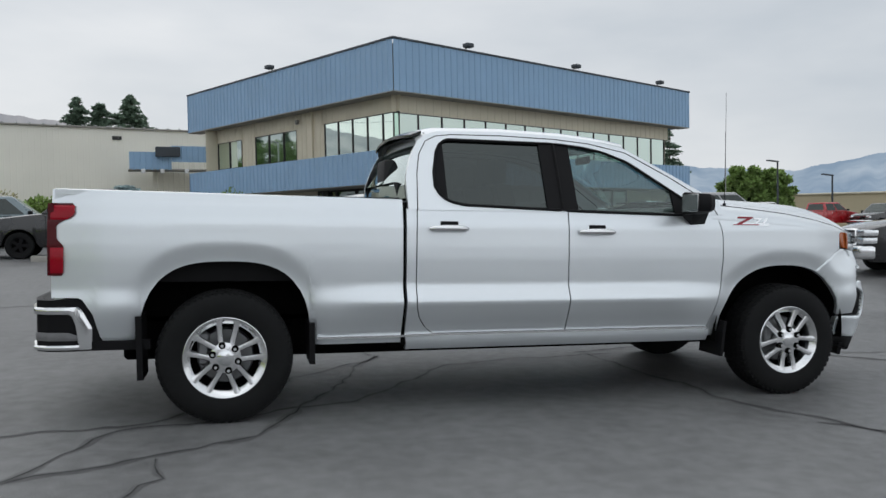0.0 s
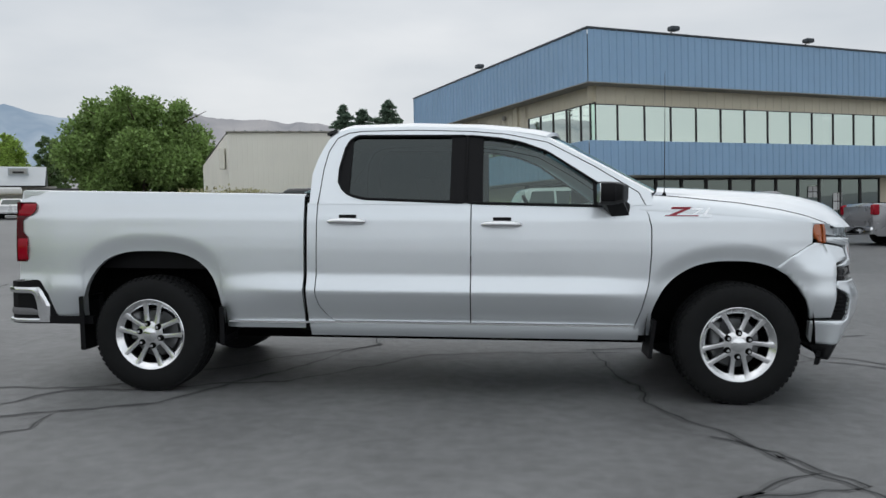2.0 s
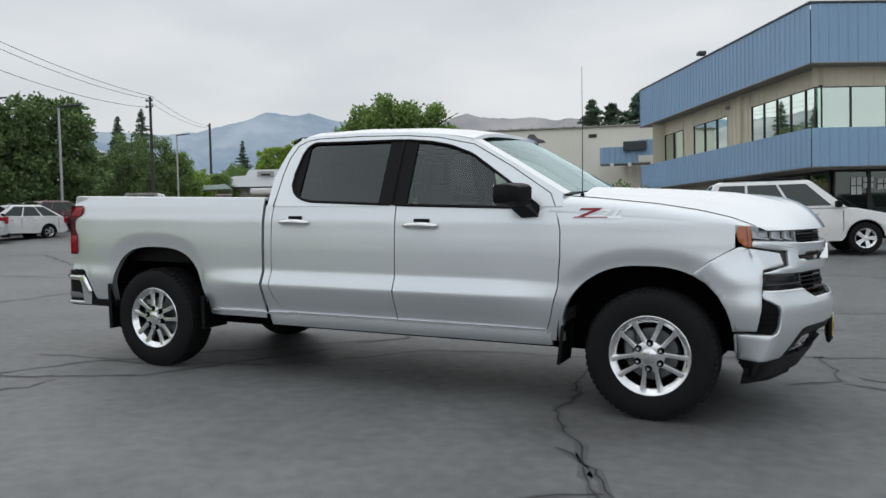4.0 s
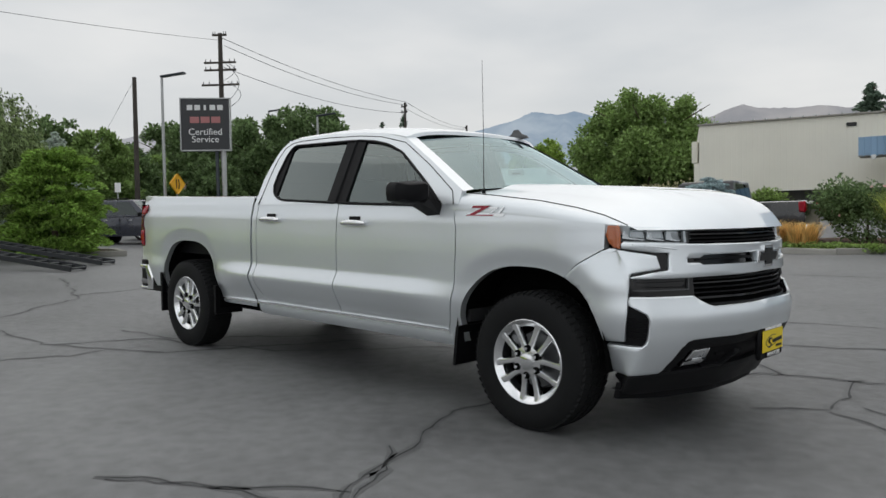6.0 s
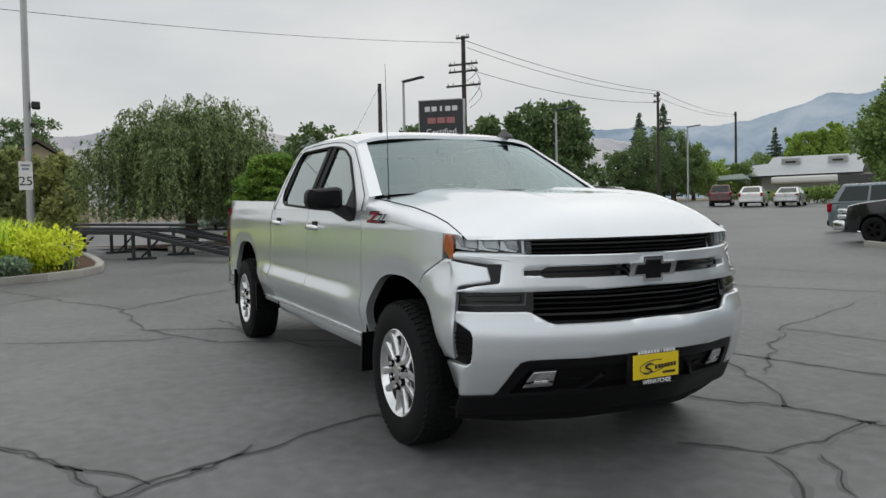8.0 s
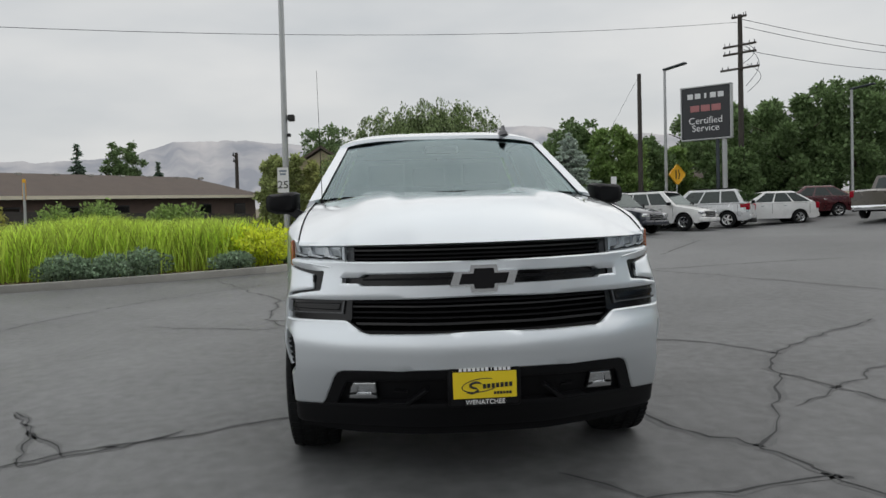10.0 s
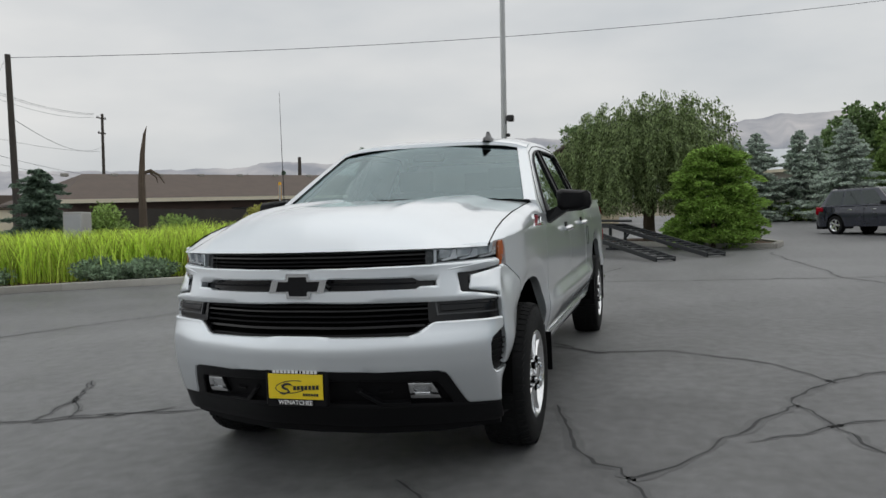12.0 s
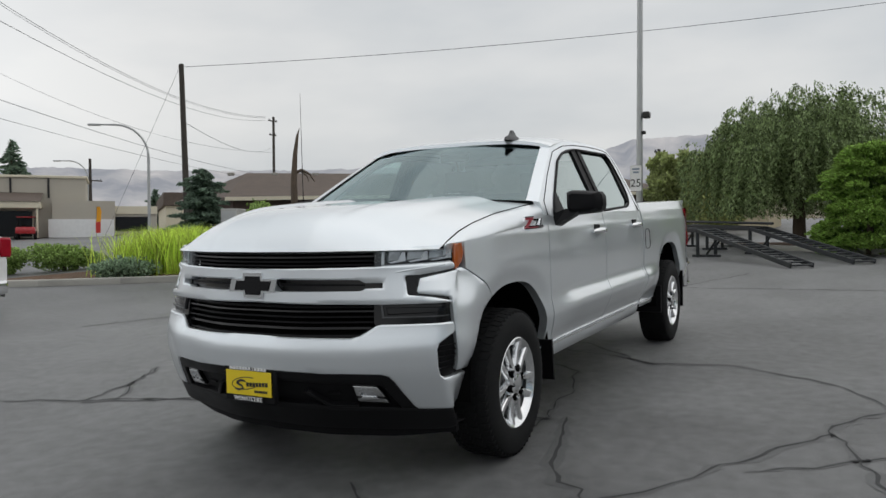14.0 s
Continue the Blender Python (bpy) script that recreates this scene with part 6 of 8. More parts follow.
# ---- kerbed island with tall grass ----
KERB = [(-1.6, -14.6), (-2.45, -12.7), (-3.3, -11.2), (-4.2, -9.9), (-5.0, -8.6), (-5.75, -7.3), (-6.3, -5.9), (-6.9, -4.7), (-7.5, -3.7), (-8.0, -2.95), (-8.6, -2.35), (-9.4, -2.0), (-10.6, -1.9), (-12.4, -1.95), (-14.5, -2.1), (-17.0, -2.4), (-19.0, -2.6)]


def kerb_run(name, line, label, h=0.14, w=0.16):
    """A kerb laid as separate concrete lengths along a line."""
    run = thing(name, label, "kerb", kind="structure")
    for a, b in zip(line, line[1:]):
        L = math.dist(a, b)
        n = max(1, round(L / 1.5))
        for i in range(n):
            t0, t1 = (i + 0.004) / n, (i + 0.996) / n
            p = Vector((a[0] + (b[0] - a[0]) * t0, a[1] + (b[1] - a[1]) * t0))
            q_ = Vector((a[0] + (b[0] - a[0]) * t1, a[1] + (b[1] - a[1]) * t1))
            mid, d = (p + q_) / 2, q_ - p
            m = Matrix.Translation((mid.x, mid.y, rise(mid.x, mid.y))) @ Matrix.Rotation(math.atan2(d.y, d.x), 4, 'Z')
            part("kerb_stone", box(bmesh.new(), (0, 0, h / 2 - 0.03), (d.length + w * 0.25, w, h + 0.06), 0.022, m, 2), M_concrete, run)
    return run


kerb_run("kerb", KERB, "worn pale concrete kerb round the grass island")
bed = [(x - 0.08, y) for x, y in KERB]
far_side = [(-20, -3.4), (-15, -9.5), (-12.0, -14.5)]
outline = bed + far_side
bm = bmesh.new()
bm.faces.new([bm.verts.new((x, y, rise(x, y) + 0.09)) for x, y in outline])
bmesh.ops.triangulate(bm, faces=bm.faces[:])
solid("planting_bed", bm, M_mulch, "brown mulch bed inside the kerb", "planting bed", kind="structure")


def along_kerb(rng, t0, t1, off0, off1):
    t = rng.uniform(t0, t1)
    i = min(int(t), len(KERB) - 2)
    a, b = Vector(KERB[i]), Vector(KERB[i + 1])
    p = a.lerp(b, t - i)
    d = (b - a).normalized()
    n = Vector((-d.y, d.x))
    if n.x > 0:
        n = -n
    o = rng.uniform(off0, off1)
    return p.x + n.x * o, p.y + n.y * o


def grass_area(rng):
    while True:
        x, y = along_kerb(rng, 1.6, 9.6, 1.3 + 0.5 * noise.noise((len(KERB), rng.random() * 3, 1)), 4.2)
        x, y = x + rng.gauss(-0.1, 0.28), y + rng.gauss(0, 0.38)
        c = 0.55 + 0.45 * noise.noise((x * 0.5, y * 0.5, 2))
        if y < -10.5 and rng.random() < 0.35:
            continue
        return x, y, 0.72 + 0.45 * c


gob = leaf_part("tall_grass", blades(grass_area, 30000, 1.17, 0.62, 41, 0.011), L_grass, None)
tagged(gob, "tall bright green ornamental grass in the kerbed island", "grass", kind="stuff")
rnd = random.Random(5)
for i, t in enumerate((1.75, 1.95, 3.3, 3.6, 4.0, 5.7, 6.0, 6.3, 6.8, 8.6)):
    x, y = along_kerb(random.Random(i), t, t + 0.05, 0.5, 0.9)
    shrub(x, y, 1.25, 1.0, 0.50 + 0.08 * (i % 3), L_juniper, 60 + i, "low grey-green juniper shrub behind the kerb", 2600, 0.042, "juniper_shrub", group="juniper shrubs")
for i, (x, y, w_) in enumerate(((-6.0, -16.9, 2.2), (-4.5, -17.3, 1.3))):
    shrub(x, y, w_, 1.2, 0.75, L_hedge, 80 + i, "clipped rounded green hedge shrub by the street", 6500, 0.045, "hedge_shrub", group="clipped hedge shrubs")
shrub(-9.3, -3.3, 2.3, 1.8, 1.1, leafy("yellow_green_foliage", (0.46, 0.50, 0.05), 0.35), 95, "yellow-green feathery shrub at the island tip", 5200, 0.05, "yellow_shrub")
shrub(-9.9, -2.75, 1.1, 0.8, 0.5, L_juniper, 96, "low dark juniper by the island tip", 1600, 0.05, "juniper_shrub")

# ---- weeping tree ----
willow = thing("weeping_tree", "weeping tree with drooping grey-green foliage by the display ramp", "tree", at=stand(-17.4, 1.05))
trunk_and_limbs(willow, 3.5, 0.18, 2.0, 12, 8, 0.5)
rng = np.random.default_rng(17)
pts, dirs = [], []
domes = [(0.0, 0.3, 3.60, 1.30), (0.4, -0.9, 3.35, 1.05), (-0.3, 1.25, 3.50, 1.15), (0.5, -2.2, 2.45, 0.8), (-0.6, -2.5, 2.2, 0.75), (0.2, -1.7, 2.9, 0.8)]
for i in range(30):
    a = 2.4 * i + rng.uniform(-0.4, 0.4)
    r = 2.45 * math.sqrt((i + 0.6) / 30)
    domes.append((r * math.cos(a) * 0.95, r * math.sin(a) * 0.86, 3.40 - 1.20 * (r / 2.45) ** 2 + rng.normal(0, 0.25), rng.uniform(0.45, 0.95)))
for dx, dy, dz, dr in domes:
    # a mound of leaves, then strands that arch out of it and hang
    k = int(520 * dr * dr)
    d = rng.normal(size=(k, 3))
    d[:, 2] = np.abs(d[:, 2]) - 0.25
    d /= np.linalg.norm(d, axis=1)[:, None]
    p = d * (dr * (0.55 + 0.5 * rng.random(k) ** 0.6))[:, None] * (1, 1, 0.9) + (dx, dy, dz)
    pts += [tuple(q_) for q_ in p]
    dirs += [(q_[0] * 0.6, q_[1] * 0.6, -1.6) for q_ in d]
    for i in range(int(34 * dr)):
        a, r = rng.uniform(0, 6.283), dr * math.sqrt(rng.uniform(0.15, 1.0))
        out = np.array((math.cos(a), math.sin(a), 0.0))
        x, y = dx + r * out[0], dy + r * out[1]
        top = dz + 0.8 * dr * math.sqrt(max(0, 1 - (r / dr) ** 2)) + rng.normal(0, 0.08)
        L = min(top - 0.50, abs(rng.normal(1.65, 0.75)) + 0.3)
        reach, sway = rng.uniform(0.12, 0.55), rng.normal(0, 0.16, 2)
        k = int(L * 62)
        for j in range(k):
            t = j / max(1, k)
            bow = reach * (1 - (1 - min(1, t * 2.2)) ** 2)
            clump = 0.026 + 0.038 * abs(math.sin(t * 9 + a * 5))
            pts.append((x + out[0] * bow + sway[0] * t + rng.normal(0, clump), y + out[1] * bow + sway[1] * t + rng.normal(0, clump), top + 0.22 * math.sin(min(1, t * 2.6) * 2.6) - L * max(0, t - 0.12) + rng.normal(0, 0.04)))
            dirs.append((out[0] * 0.5, out[1] * 0.5, -0.9))
leaf_part("crown", leaf_cards(pts, dirs, 0.058, 18, 0.36), L_willow, willow, "drooping strands of small leaves")

# round evergreen
ev = thing("round_evergreen", "dense rounded bright green evergreen shrub on a kerbed bed", "evergreen shrub", at=stand(-14.1, 2.85))
pts, dirs = [], []
rnd = random.Random(23)
for i in range(190):
    a, t = rnd.uniform(0, 6.283), rnd.random() ** 1.1
    z = 0.22 + 2.58 * t
    R0 = 1.16 * math.sin(math.pi * (0.38 + 0.51 * t)) ** 0.75 * rnd.uniform(0.88, 1.08)
    r = R0 * rnd.uniform(0.55, 1.0)
    cx, cy = r * math.cos(a), r * math.sin(a)
    wide_ = rnd.uniform(0.28, 0.52) * (1.1 - 0.35 * t)
    for j in range(int(620 * wide_)):
        b = rnd.uniform(0, 6.283)
        q_ = rnd.random() ** 0.5
        px, py = cx + wide_ * q_ * math.cos(b), cy + wide_ * q_ * math.sin(b)
        pts.append((px, py, z - 0.42 * wide_ * q_ * q_ + rnd.gauss(0, 0.022)))
        dirs.append((math.cos(b) * 0.8 + math.cos(a), math.sin(b) * 0.8 + math.sin(a), 0.30))
leaf_part("foliage", leaf_cards(pts, dirs, 0.062, 24, 0.42), L_bush, ev)
part("trunk", tube([(0, 0, -0.05), (0, 0, 1.4)], [0.10, 0.05], 8), M_bark, ev)
kerb_run("bed_kerb", [(-19.0, 1.6), (-16.5, 4.0), (-14.6, 4.6), (-13.4, 4.3), (-13.7, 3.4), (-15.0, 1.8), (-16.2, 0.2)], "pale concrete kerb round the evergreen bed")
bm = bmesh.new()
bm.faces.new([bm.verts.new((x, y, 0.08)) for x, y in ((-19.0, 1.6), (-16.5, 3.95), (-14.6, 4.5), (-13.5, 4.2), (-13.8, 3.4), (-15.0, 1.9), (-16.2, 0.2), (-19, -2))])
bmesh.ops.triangulate(bm, faces=bm.faces[:])
solid("evergreen_bed", bm, M_mulch, "brown mulch bed under the evergreen", "planting bed", kind="structure")

# ---- car display ramp ----
M_steel = surface("dark_painted_steel", (0.035, 0.038, 0.042), 0.5, 0.4, 0.3, 4, 60, 0.15)
rampo = thing("display_ramp", "dark steel car display ramp with two open ladder tracks", "display ramp")
DIRN = Vector((-0.82, -0.57, 0)).normalized()
for k_, (sx, sy) in enumerate(((-9.35, 1.60), (-10.6, 2.72))):
    p0 = Vector((sx, sy, 0.06))
    p1 = p0 + DIRN * 4.3 + Vector((0, 0, 0.62))
    p2 = p1 + DIRN * 4.6
    nrm = Vector((-DIRN.y, DIRN.x, 0))
    for s in (-0.24, 0.24):
        for a, b in ((p0, p1), (p1, p2)):
            d = b - a
            m = Matrix.Translation((a + b) / 2 + nrm * s) @ d.to_track_quat('X', 'Z').to_matrix().to_4x4()
            part("rail", box(bmesh.new(), (0, 0, 0), (d.length, 0.05, 0.10), 0.008, m), M_steel, rampo)
    for a, b, n in ((p0, p1, 15), (p1, p2, 14)):
        for i in range(n + 1):
            c = a.lerp(b, i / n)
            m = Matrix.Translation(c) @ (b - a).to_track_quat('X', 'Z').to_matrix().to_4x4()
            part("rung", box(bmesh.new(), (0, 0, 0.01), (0.07, 0.46, 0.03), 0.005, m), M_steel, rampo)
    for c in (p1, p1.lerp(p2, 0.55), p2):
        for s in (-0.24, 0.24):
            q_ = c + nrm * s
            part("leg", rod(bmesh.new(), (q_.x, q_.y, 0), (q_.x, q_.y, q_.z), 0.045, n=8), M_steel, rampo)
        a_, b_ = c - nrm * 0.3, c + nrm * 0.3
        part("foot", box(bmesh.new(), (c.x, c.y, 0.03), (0.12, 0.7, 0.06), 0.01), M_steel, rampo)
        part("brace", rod(bmesh.new(), (c.x, c.y, 0.06), tuple(c + DIRN * -0.7 + Vector((0, 0, -0.12))), 0.03, n=6), M_steel, rampo)
top_rail = tube([tuple(p1 + Vector((0, 0, 0.14)) + DIRN * t) for t in (-0.7, 0.0, 2.0, 4.5)], 0.035, 8)
part("wheel_stop", top_rail, M_steel, rampo)

# ---- poles, lamps, signs ----
M_wood = surface("weathered_pole_wood", (0.060, 0.052, 0.045), 0.9, 0, 0.35, 3, 50, 0.5)
M_galv = surface("galvanised_pole", (0.42, 0.43, 0.43), 0.45, 0.7, 0.12, 3, 60, 0.1)
M_signblack = surface("dark_sign_face", (0.022, 0.024, 0.028), 0.4, 0, 0.15, 2, 50, 0.05)
M_signyellow = surface("traffic_yellow", (0.80, 0.42, 0.01), 0.5, 0, 0.08, 4, 60, 0.05)
M_signred = surface("muted_red_letters", (0.40, 0.16, 0.16), 0.5, 0, 0.05, 8, 60, 0.0)

tall = thing("tall_light_pole", "tall grey metal pole with a small camera and a traffic sign", "pole", at=stand(-16.1, -3.40))
part("shaft", rod(bmesh.new(), (0, 0, 0), (0, 0, 11.5), 0.105, 0.075, 14), M_galv, tall)
part("camera_box", box(bmesh.new(), (0.05, 0.22, 4.15), (0.22, 0.22, 0.20), 0.03), M_mull, tall, "small dark camera on a bracket")
part("bracket", rod(bmesh.new(), (0, 0, 4.15), (0.02, 0.2, 4.15), 0.02), M_galv, tall)
part("camera_box", box(bmesh.new(), (0.05, 0.14, 3.62), (0.12, 0.12, 0.10), 0.02), M_mull, tall)
tall_w = tall.matrix_world.copy()
sgn = thing("speed_sign", "white traffic sign reading 25 on the pole", "traffic sign", at=tall_w @ Matrix.Translation((0.13, -0.08, 2.22)))
part("sign_face", box(bmesh.new(), (0, 0, 0), (0.012, 0.34, 0.78), 0.02), M_white, sgn)
sm = bmesh.new()
for z, w_ in ((0.28, 0.22), (0.18, 0.18)):
    box(sm, (0.009, 0, z), (0.004, w_, 0.06))
part("print_bar", sm, surface("grey_blue_print", (0.25, 0.30, 0.36), 0.6), sgn, smooth=False)
lettering("25", 0.34, M_ink, Matrix(((0, 0, 1, 0.012), (1, 0, 0, 0.0), (0, 1, 0, -0.16), (0, 0, 0, 1))), sgn)


def lamp_post(x, y, h, turn, mat, label, arm=1.4, r=0.10):
    lp = thing("lamp_post", label, "street lamp", "lot lamp posts", at=stand(x, y, turn))
    part("post", rod(bmesh.new(), (0, 0, 0), (0, 0, h), r, r * 0.7, 10), mat, lp)
    part("lamp_head", box(bmesh.new(), (arm / 2 - 0.05, 0, h + 0.04), (arm, 0.32, 0.10), 0.03, Matrix.Translation((0, 0, h)) @ Matrix.Rotation(radians(-6), 4, 'Y') @ Matrix.Translation((0, 0, -h))), M_trim, lp)
    return lp


lamp_post(-33.2, 15.3, 8.25, 35, M_galv, "tall grey lamp post with a flat dark head")
lamp_post(-52, 34.5, 9.3, 35, M_galv, "tall grey lamp post with a flat dark head")
lamp_post(-37.0, 28.5, 7.3, 35, M_galv, "tall grey lamp post with a flat dark head")
lamp_post(-57.84, 60.66, 8.4, 40, M_galv, "tall grey lamp post with a flat dark head", 1.5, 0.12)
lamp_post(44.0, 50.0, 5.4, 180, M_trim, "dark lot lamp post with a flat head", 1.1)
lamp_post(49.5, 50.0, 4.4, 180, M_trim, "dark lot lamp post with a flat head", 1.1)


M_greywall_pole = surface("pale_grey_transformer", (0.42, 0.43, 0.43), 0.5, 0.2, 0.1, 4, 60, 0.1)


def pole(x, y, h, label, arms=(), r=0.16, name="utility_pole", turn=0.0):
    po = thing(name, label, "utility pole", "wooden poles", at=stand(x, y, turn))
    part("shaft", rod(bmesh.new(), (0, 0, 0), (0, 0, h), r, r * 0.72, 12), M_wood, po)
    for z, w_ in arms:
        am = part("crossarm", box(bmesh.new(), (0, -0.12, z), (w_, 0.11, 0.13), 0.01), M_wood, po)
        for s in (-0.45, -0.3, 0.3, 0.45):
            part("insulator", rod(bmesh.new(), (s * w_, -0.12, z + 0.06), (s * w_, -0.12, z + 0.24), 0.035, 0.025, 8), M_trim, am)
    return po


big = pole(-40.6, 23.2, 12.9, "tall wooden utility pole with crossarms and looping wires", ((12.75, 1.0), (10.9, 2.2), (10.4, 2.2), (9.4, 2.6)), 0.2, turn=40)
for i, (x, z, dz) in enumerate(((0.6, 10.9, 1.5), (0.9, 10.6, 2.6), (1.0, 9.4, 1.8))):
    part("loop_wire", tube([(x - 0.5 + 0.9 * math.sin(math.pi * t), -0.15, z - dz * t + 0.2) for t in steps(0, 1, 10)], 0.018, 5), M_trim, big)
pole(-33.9, 14.1, 8.2, "plain dark wooden pole", (), 0.15)
pole(-52.5, 51.6, 11.4, "distant wooden utility pole", ((11.0, 0.9), (10.4, 0.9)), 0.17)
pole(-85.4, 97.7, 14.4, "distant wooden utility pole", ((13.9, 0.6),), 0.24)
tp_ = pole(-31.65, 67.65, 11.0, "wooden service pole with a transformer before the maple", (), 0.14)
part("transformer", rod(bmesh.new(), (0.3, -0.2, 8.3), (0.3, -0.2, 9.1), 0.26, n=12), M_greywall_pole, tp_)
part("meter_box", box(bmesh.new(), (0, -0.2, 4.4), (0.30, 0.2, 0.75), 0.02), M_paper, tp_)
street_pole = pole(-19.67, -26.55, 8.9, "dark wooden street pole with a guy wire", (), 0.17)
street_pole.matrix_world = Matrix.Translation((-19.67, -26.55, 0)) @ Vector((0, 0, 1)).rotation_difference(Vector((-0.02, 0.02, 8.9))).to_matrix().to_4x4()
pole(-65, -60, 13.4, "distant wooden utility pole", ((12.9, 1.5), (11.2, 1.2)), 0.2)
pole(-49, -72.5, 8.3, "distant wooden utility pole with a crossarm", ((5.9, 3.2),), 0.2)
pole(-62, -13.2, 6.4, "distant wooden utility pole", ((6.1, 2.0), (5.6, 1.6)), 0.2)
pole(-70, -38, 7.6, "distant wooden utility pole", (), 0.25)
snag = thing("dead_tree_snag", "bare broken dead tree trunk with one drooping limb", "dead tree", at=stand(-20.7, -20.7))
part("trunk", tube([(0, 0, 0), (0.01, -0.01, 1.6), (0.025, -0.025, 3.0), (-0.02, 0.02, 4.2), (-0.10, 0.10, 5.1), (-0.17, 0.17, 5.45)], [0.20, 0.175, 0.15, 0.11, 0.06, 0.012], 9), M_bark, snag)
part("spike", tube([(0.03, -0.03, 3.6), (-0.02, 0.02, 4.2), (-0.05, 0.05, 4.7)], [0.07, 0.05, 0.012], 6), M_bark, snag)
part("limb", tube([(0, 0, 3.35), (-0.25, 0.25, 3.50), (-0.50, 0.50, 3.30), (-0.66, 0.66, 2.95)], [0.10, 0.08, 0.05, 0.02], 6), M_bark, snag)
part("limb", tube([(-0.20, 0.20, 3.46), (-0.42, 0.42, 3.20), (-0.46, 0.46, 2.95)], [0.05, 0.03, 0.012], 6), M_bark, snag)


def street_lamp(x, y, h, turn, reach):
    sl = thing("street_lamp", "pale curved-arm street lamp by the road", "street lamp", "street lamps", at=stand(x, y, turn))
    pts = [(0, 0, 0), (0, 0, h * 0.72)] + [(reach * (1 - math.cos(a)), 0, h * 0.72 + (h * 0.28) * math.sin(a)) for a in steps(0.2, math.pi / 2, 7)] + [(reach * 1.5, 0, h)]
    part("post", tube(pts, [0.13, 0.11] + [0.08] * 8 + [0.06], 10), M_galv, sl)
    part("lamp_head", box(bmesh.new(), (reach * 1.5 + 0.35, 0, h - 0.02), (0.9, 0.3, 0.16), 0.05, seg=2), M_galv, sl)


street_lamp(-33.6, -45.4, 8.6, -55, 2.4)
street_lamp(-21.5, -52, 11.2, -50, 2.4)
street_lamp(-62, -90, 9.6, -55, 2.5)


def wire(pts_ends, sag, r=0.016, n=16):
    a, b = Vector(pts_ends[0]), Vector(pts_ends[1])
    vf = tube([tuple(a.lerp(b, t) - Vector((0, 0, sag * 4 * t * (1 - t)))) for t in steps(0, 1, n)], r, 5)
    tagged(part("overhead_wire", vf, M_trim, None), "thin dark overhead wire", "wire", "overhead wires")


wire(((-19.6, -26.65, 8.75), (-40.9, 23.1, 12.5)), 0.9, 0.013)
wire(((-40.9, 23.4, 12.7), (-52.6, 51.7, 12.1)), 0.5, 0.02)
wire(((-40.9, 23.6, 12.2), (-52.6, 51.7, 11.8)), 0.6, 0.02)
wire(((-40.7, 23.4, 10.7), (-52.6, 51.7, 11.0)), 0.7, 0.02)
wire(((-52.6, 51.7, 12.1), (-85.6, 97.8, 15.0)), 0.6, 0.02)
wire(((-52.6, 51.7, 11.4), (-85.6, 97.8, 14.7)), 0.6, 0.02)
# along the street: loose ends and sag fitted to the camera's view
wire(((-15.42, -39.41, 15.17), (-61.39, -57.6, 12.84)), 2.0, 0.017)
wire(((-15.43, -39.44, 15.03), (-61.4, -57.62, 12.71)), 2.0, 0.014)
wire(((-8.51, -27.03, 10.14), (-61.42, -57.65, 12.46)), 1.5, 0.014)
wire(((-21.16, -59.0, 17.44), (-62.03, -57.51, 8.79)), 2.6, 0.014)
wire(((-6.73, -28.56, 7.62), (-61.67, -58.18, 6.19)), 0.6, 0.015)
wire(((-13.01, -42.16, 9.0), (-61.68, -58.21, 5.67)), 0.6, 0.014)
wire(((-19.7, -26.7, 6.2), (-65.0, -60.0, 9.6)), 0.9, 0.014)
# stays of the street pole and of the plain pole
wire(((-19.6, -26.65, 8.6), (-18.7, -31.8, 0.02)), 0.02, 0.008)
wire(((-33.9, 14.1, 8.1), (-32.75, 9.2, 0.05)), 0.02, 0.008)

# dealer sign: brand words stay plain shapes
sign = thing("dealer_sign", "dark square pole sign with pale lettering reading Certified Service", "sign", at=Matrix.Translation((-31.7, 17.0, rise(-31.7, 17.0))) @ LEAN @ Matrix.Rotation(radians(-40), 4, 'Z'))
# local: x along the outward normal, y across the face
part("sign_cabinet", box(bmesh.new(), (0, 0, 5.72), (0.35, 2.55, 2.75), 0.04), M_signblack, sign)
part("sign_rim", join(*[(lambda b: ([tuple(v.co) for v in b.verts], [tuple(v.index for v in f.verts) for f in b.faces]))((lambda q_: (q_.verts.index_update(), q_)[1])(box(bmesh.new(), c, s_))) for c, s_ in (((0, 1.30, 5.72), (0.40, 0.06, 2.85)), ((0, -1.30, 5.72), (0.40, 0.06, 2.85)), ((0, 0, 7.12), (0.40, 2.66, 0.06)), ((0, 0, 4.32), (0.40, 2.66, 0.06)))]), M_galv, sign, smooth=False)
part("post", rod(bmesh.new(), (-0.05, 0.9, 0), (-0.05, 0.9, 7.0), 0.14, n=12), M_galv, sign)
part("post", rod(bmesh.new(), (-0.05, 0.55, 0), (-0.05, 0.55, 4.4), 0.10, n=12), M_trim, sign)
for i in range(5):
    part("word_block", box(bmesh.new(), (0.19, -0.80 + 0.40 * i, 6.62), (0.02, 0.30 if i != 2 else 0.12, 0.28), 0.01), M_paper, sign, smooth=False)
for i in range(3):
    part("word_block", box(bmesh.new(), (0.19, -0.56 + 0.56 * i, 5.96), (0.02, 0.48, 0.34), 0.01), M_signred, sign, smooth=False)
face_m = lambda z: Matrix(((0, 0, 1, 0.20), (1, 0, 0, 0.0), (0, 1, 0, z), (0, 0, 0, 1)))
lettering("Certified", 0.50, M_paper, face_m(5.30), sign)
lettering("Service", 0.50, M_paper, face_m(4.90), sign)

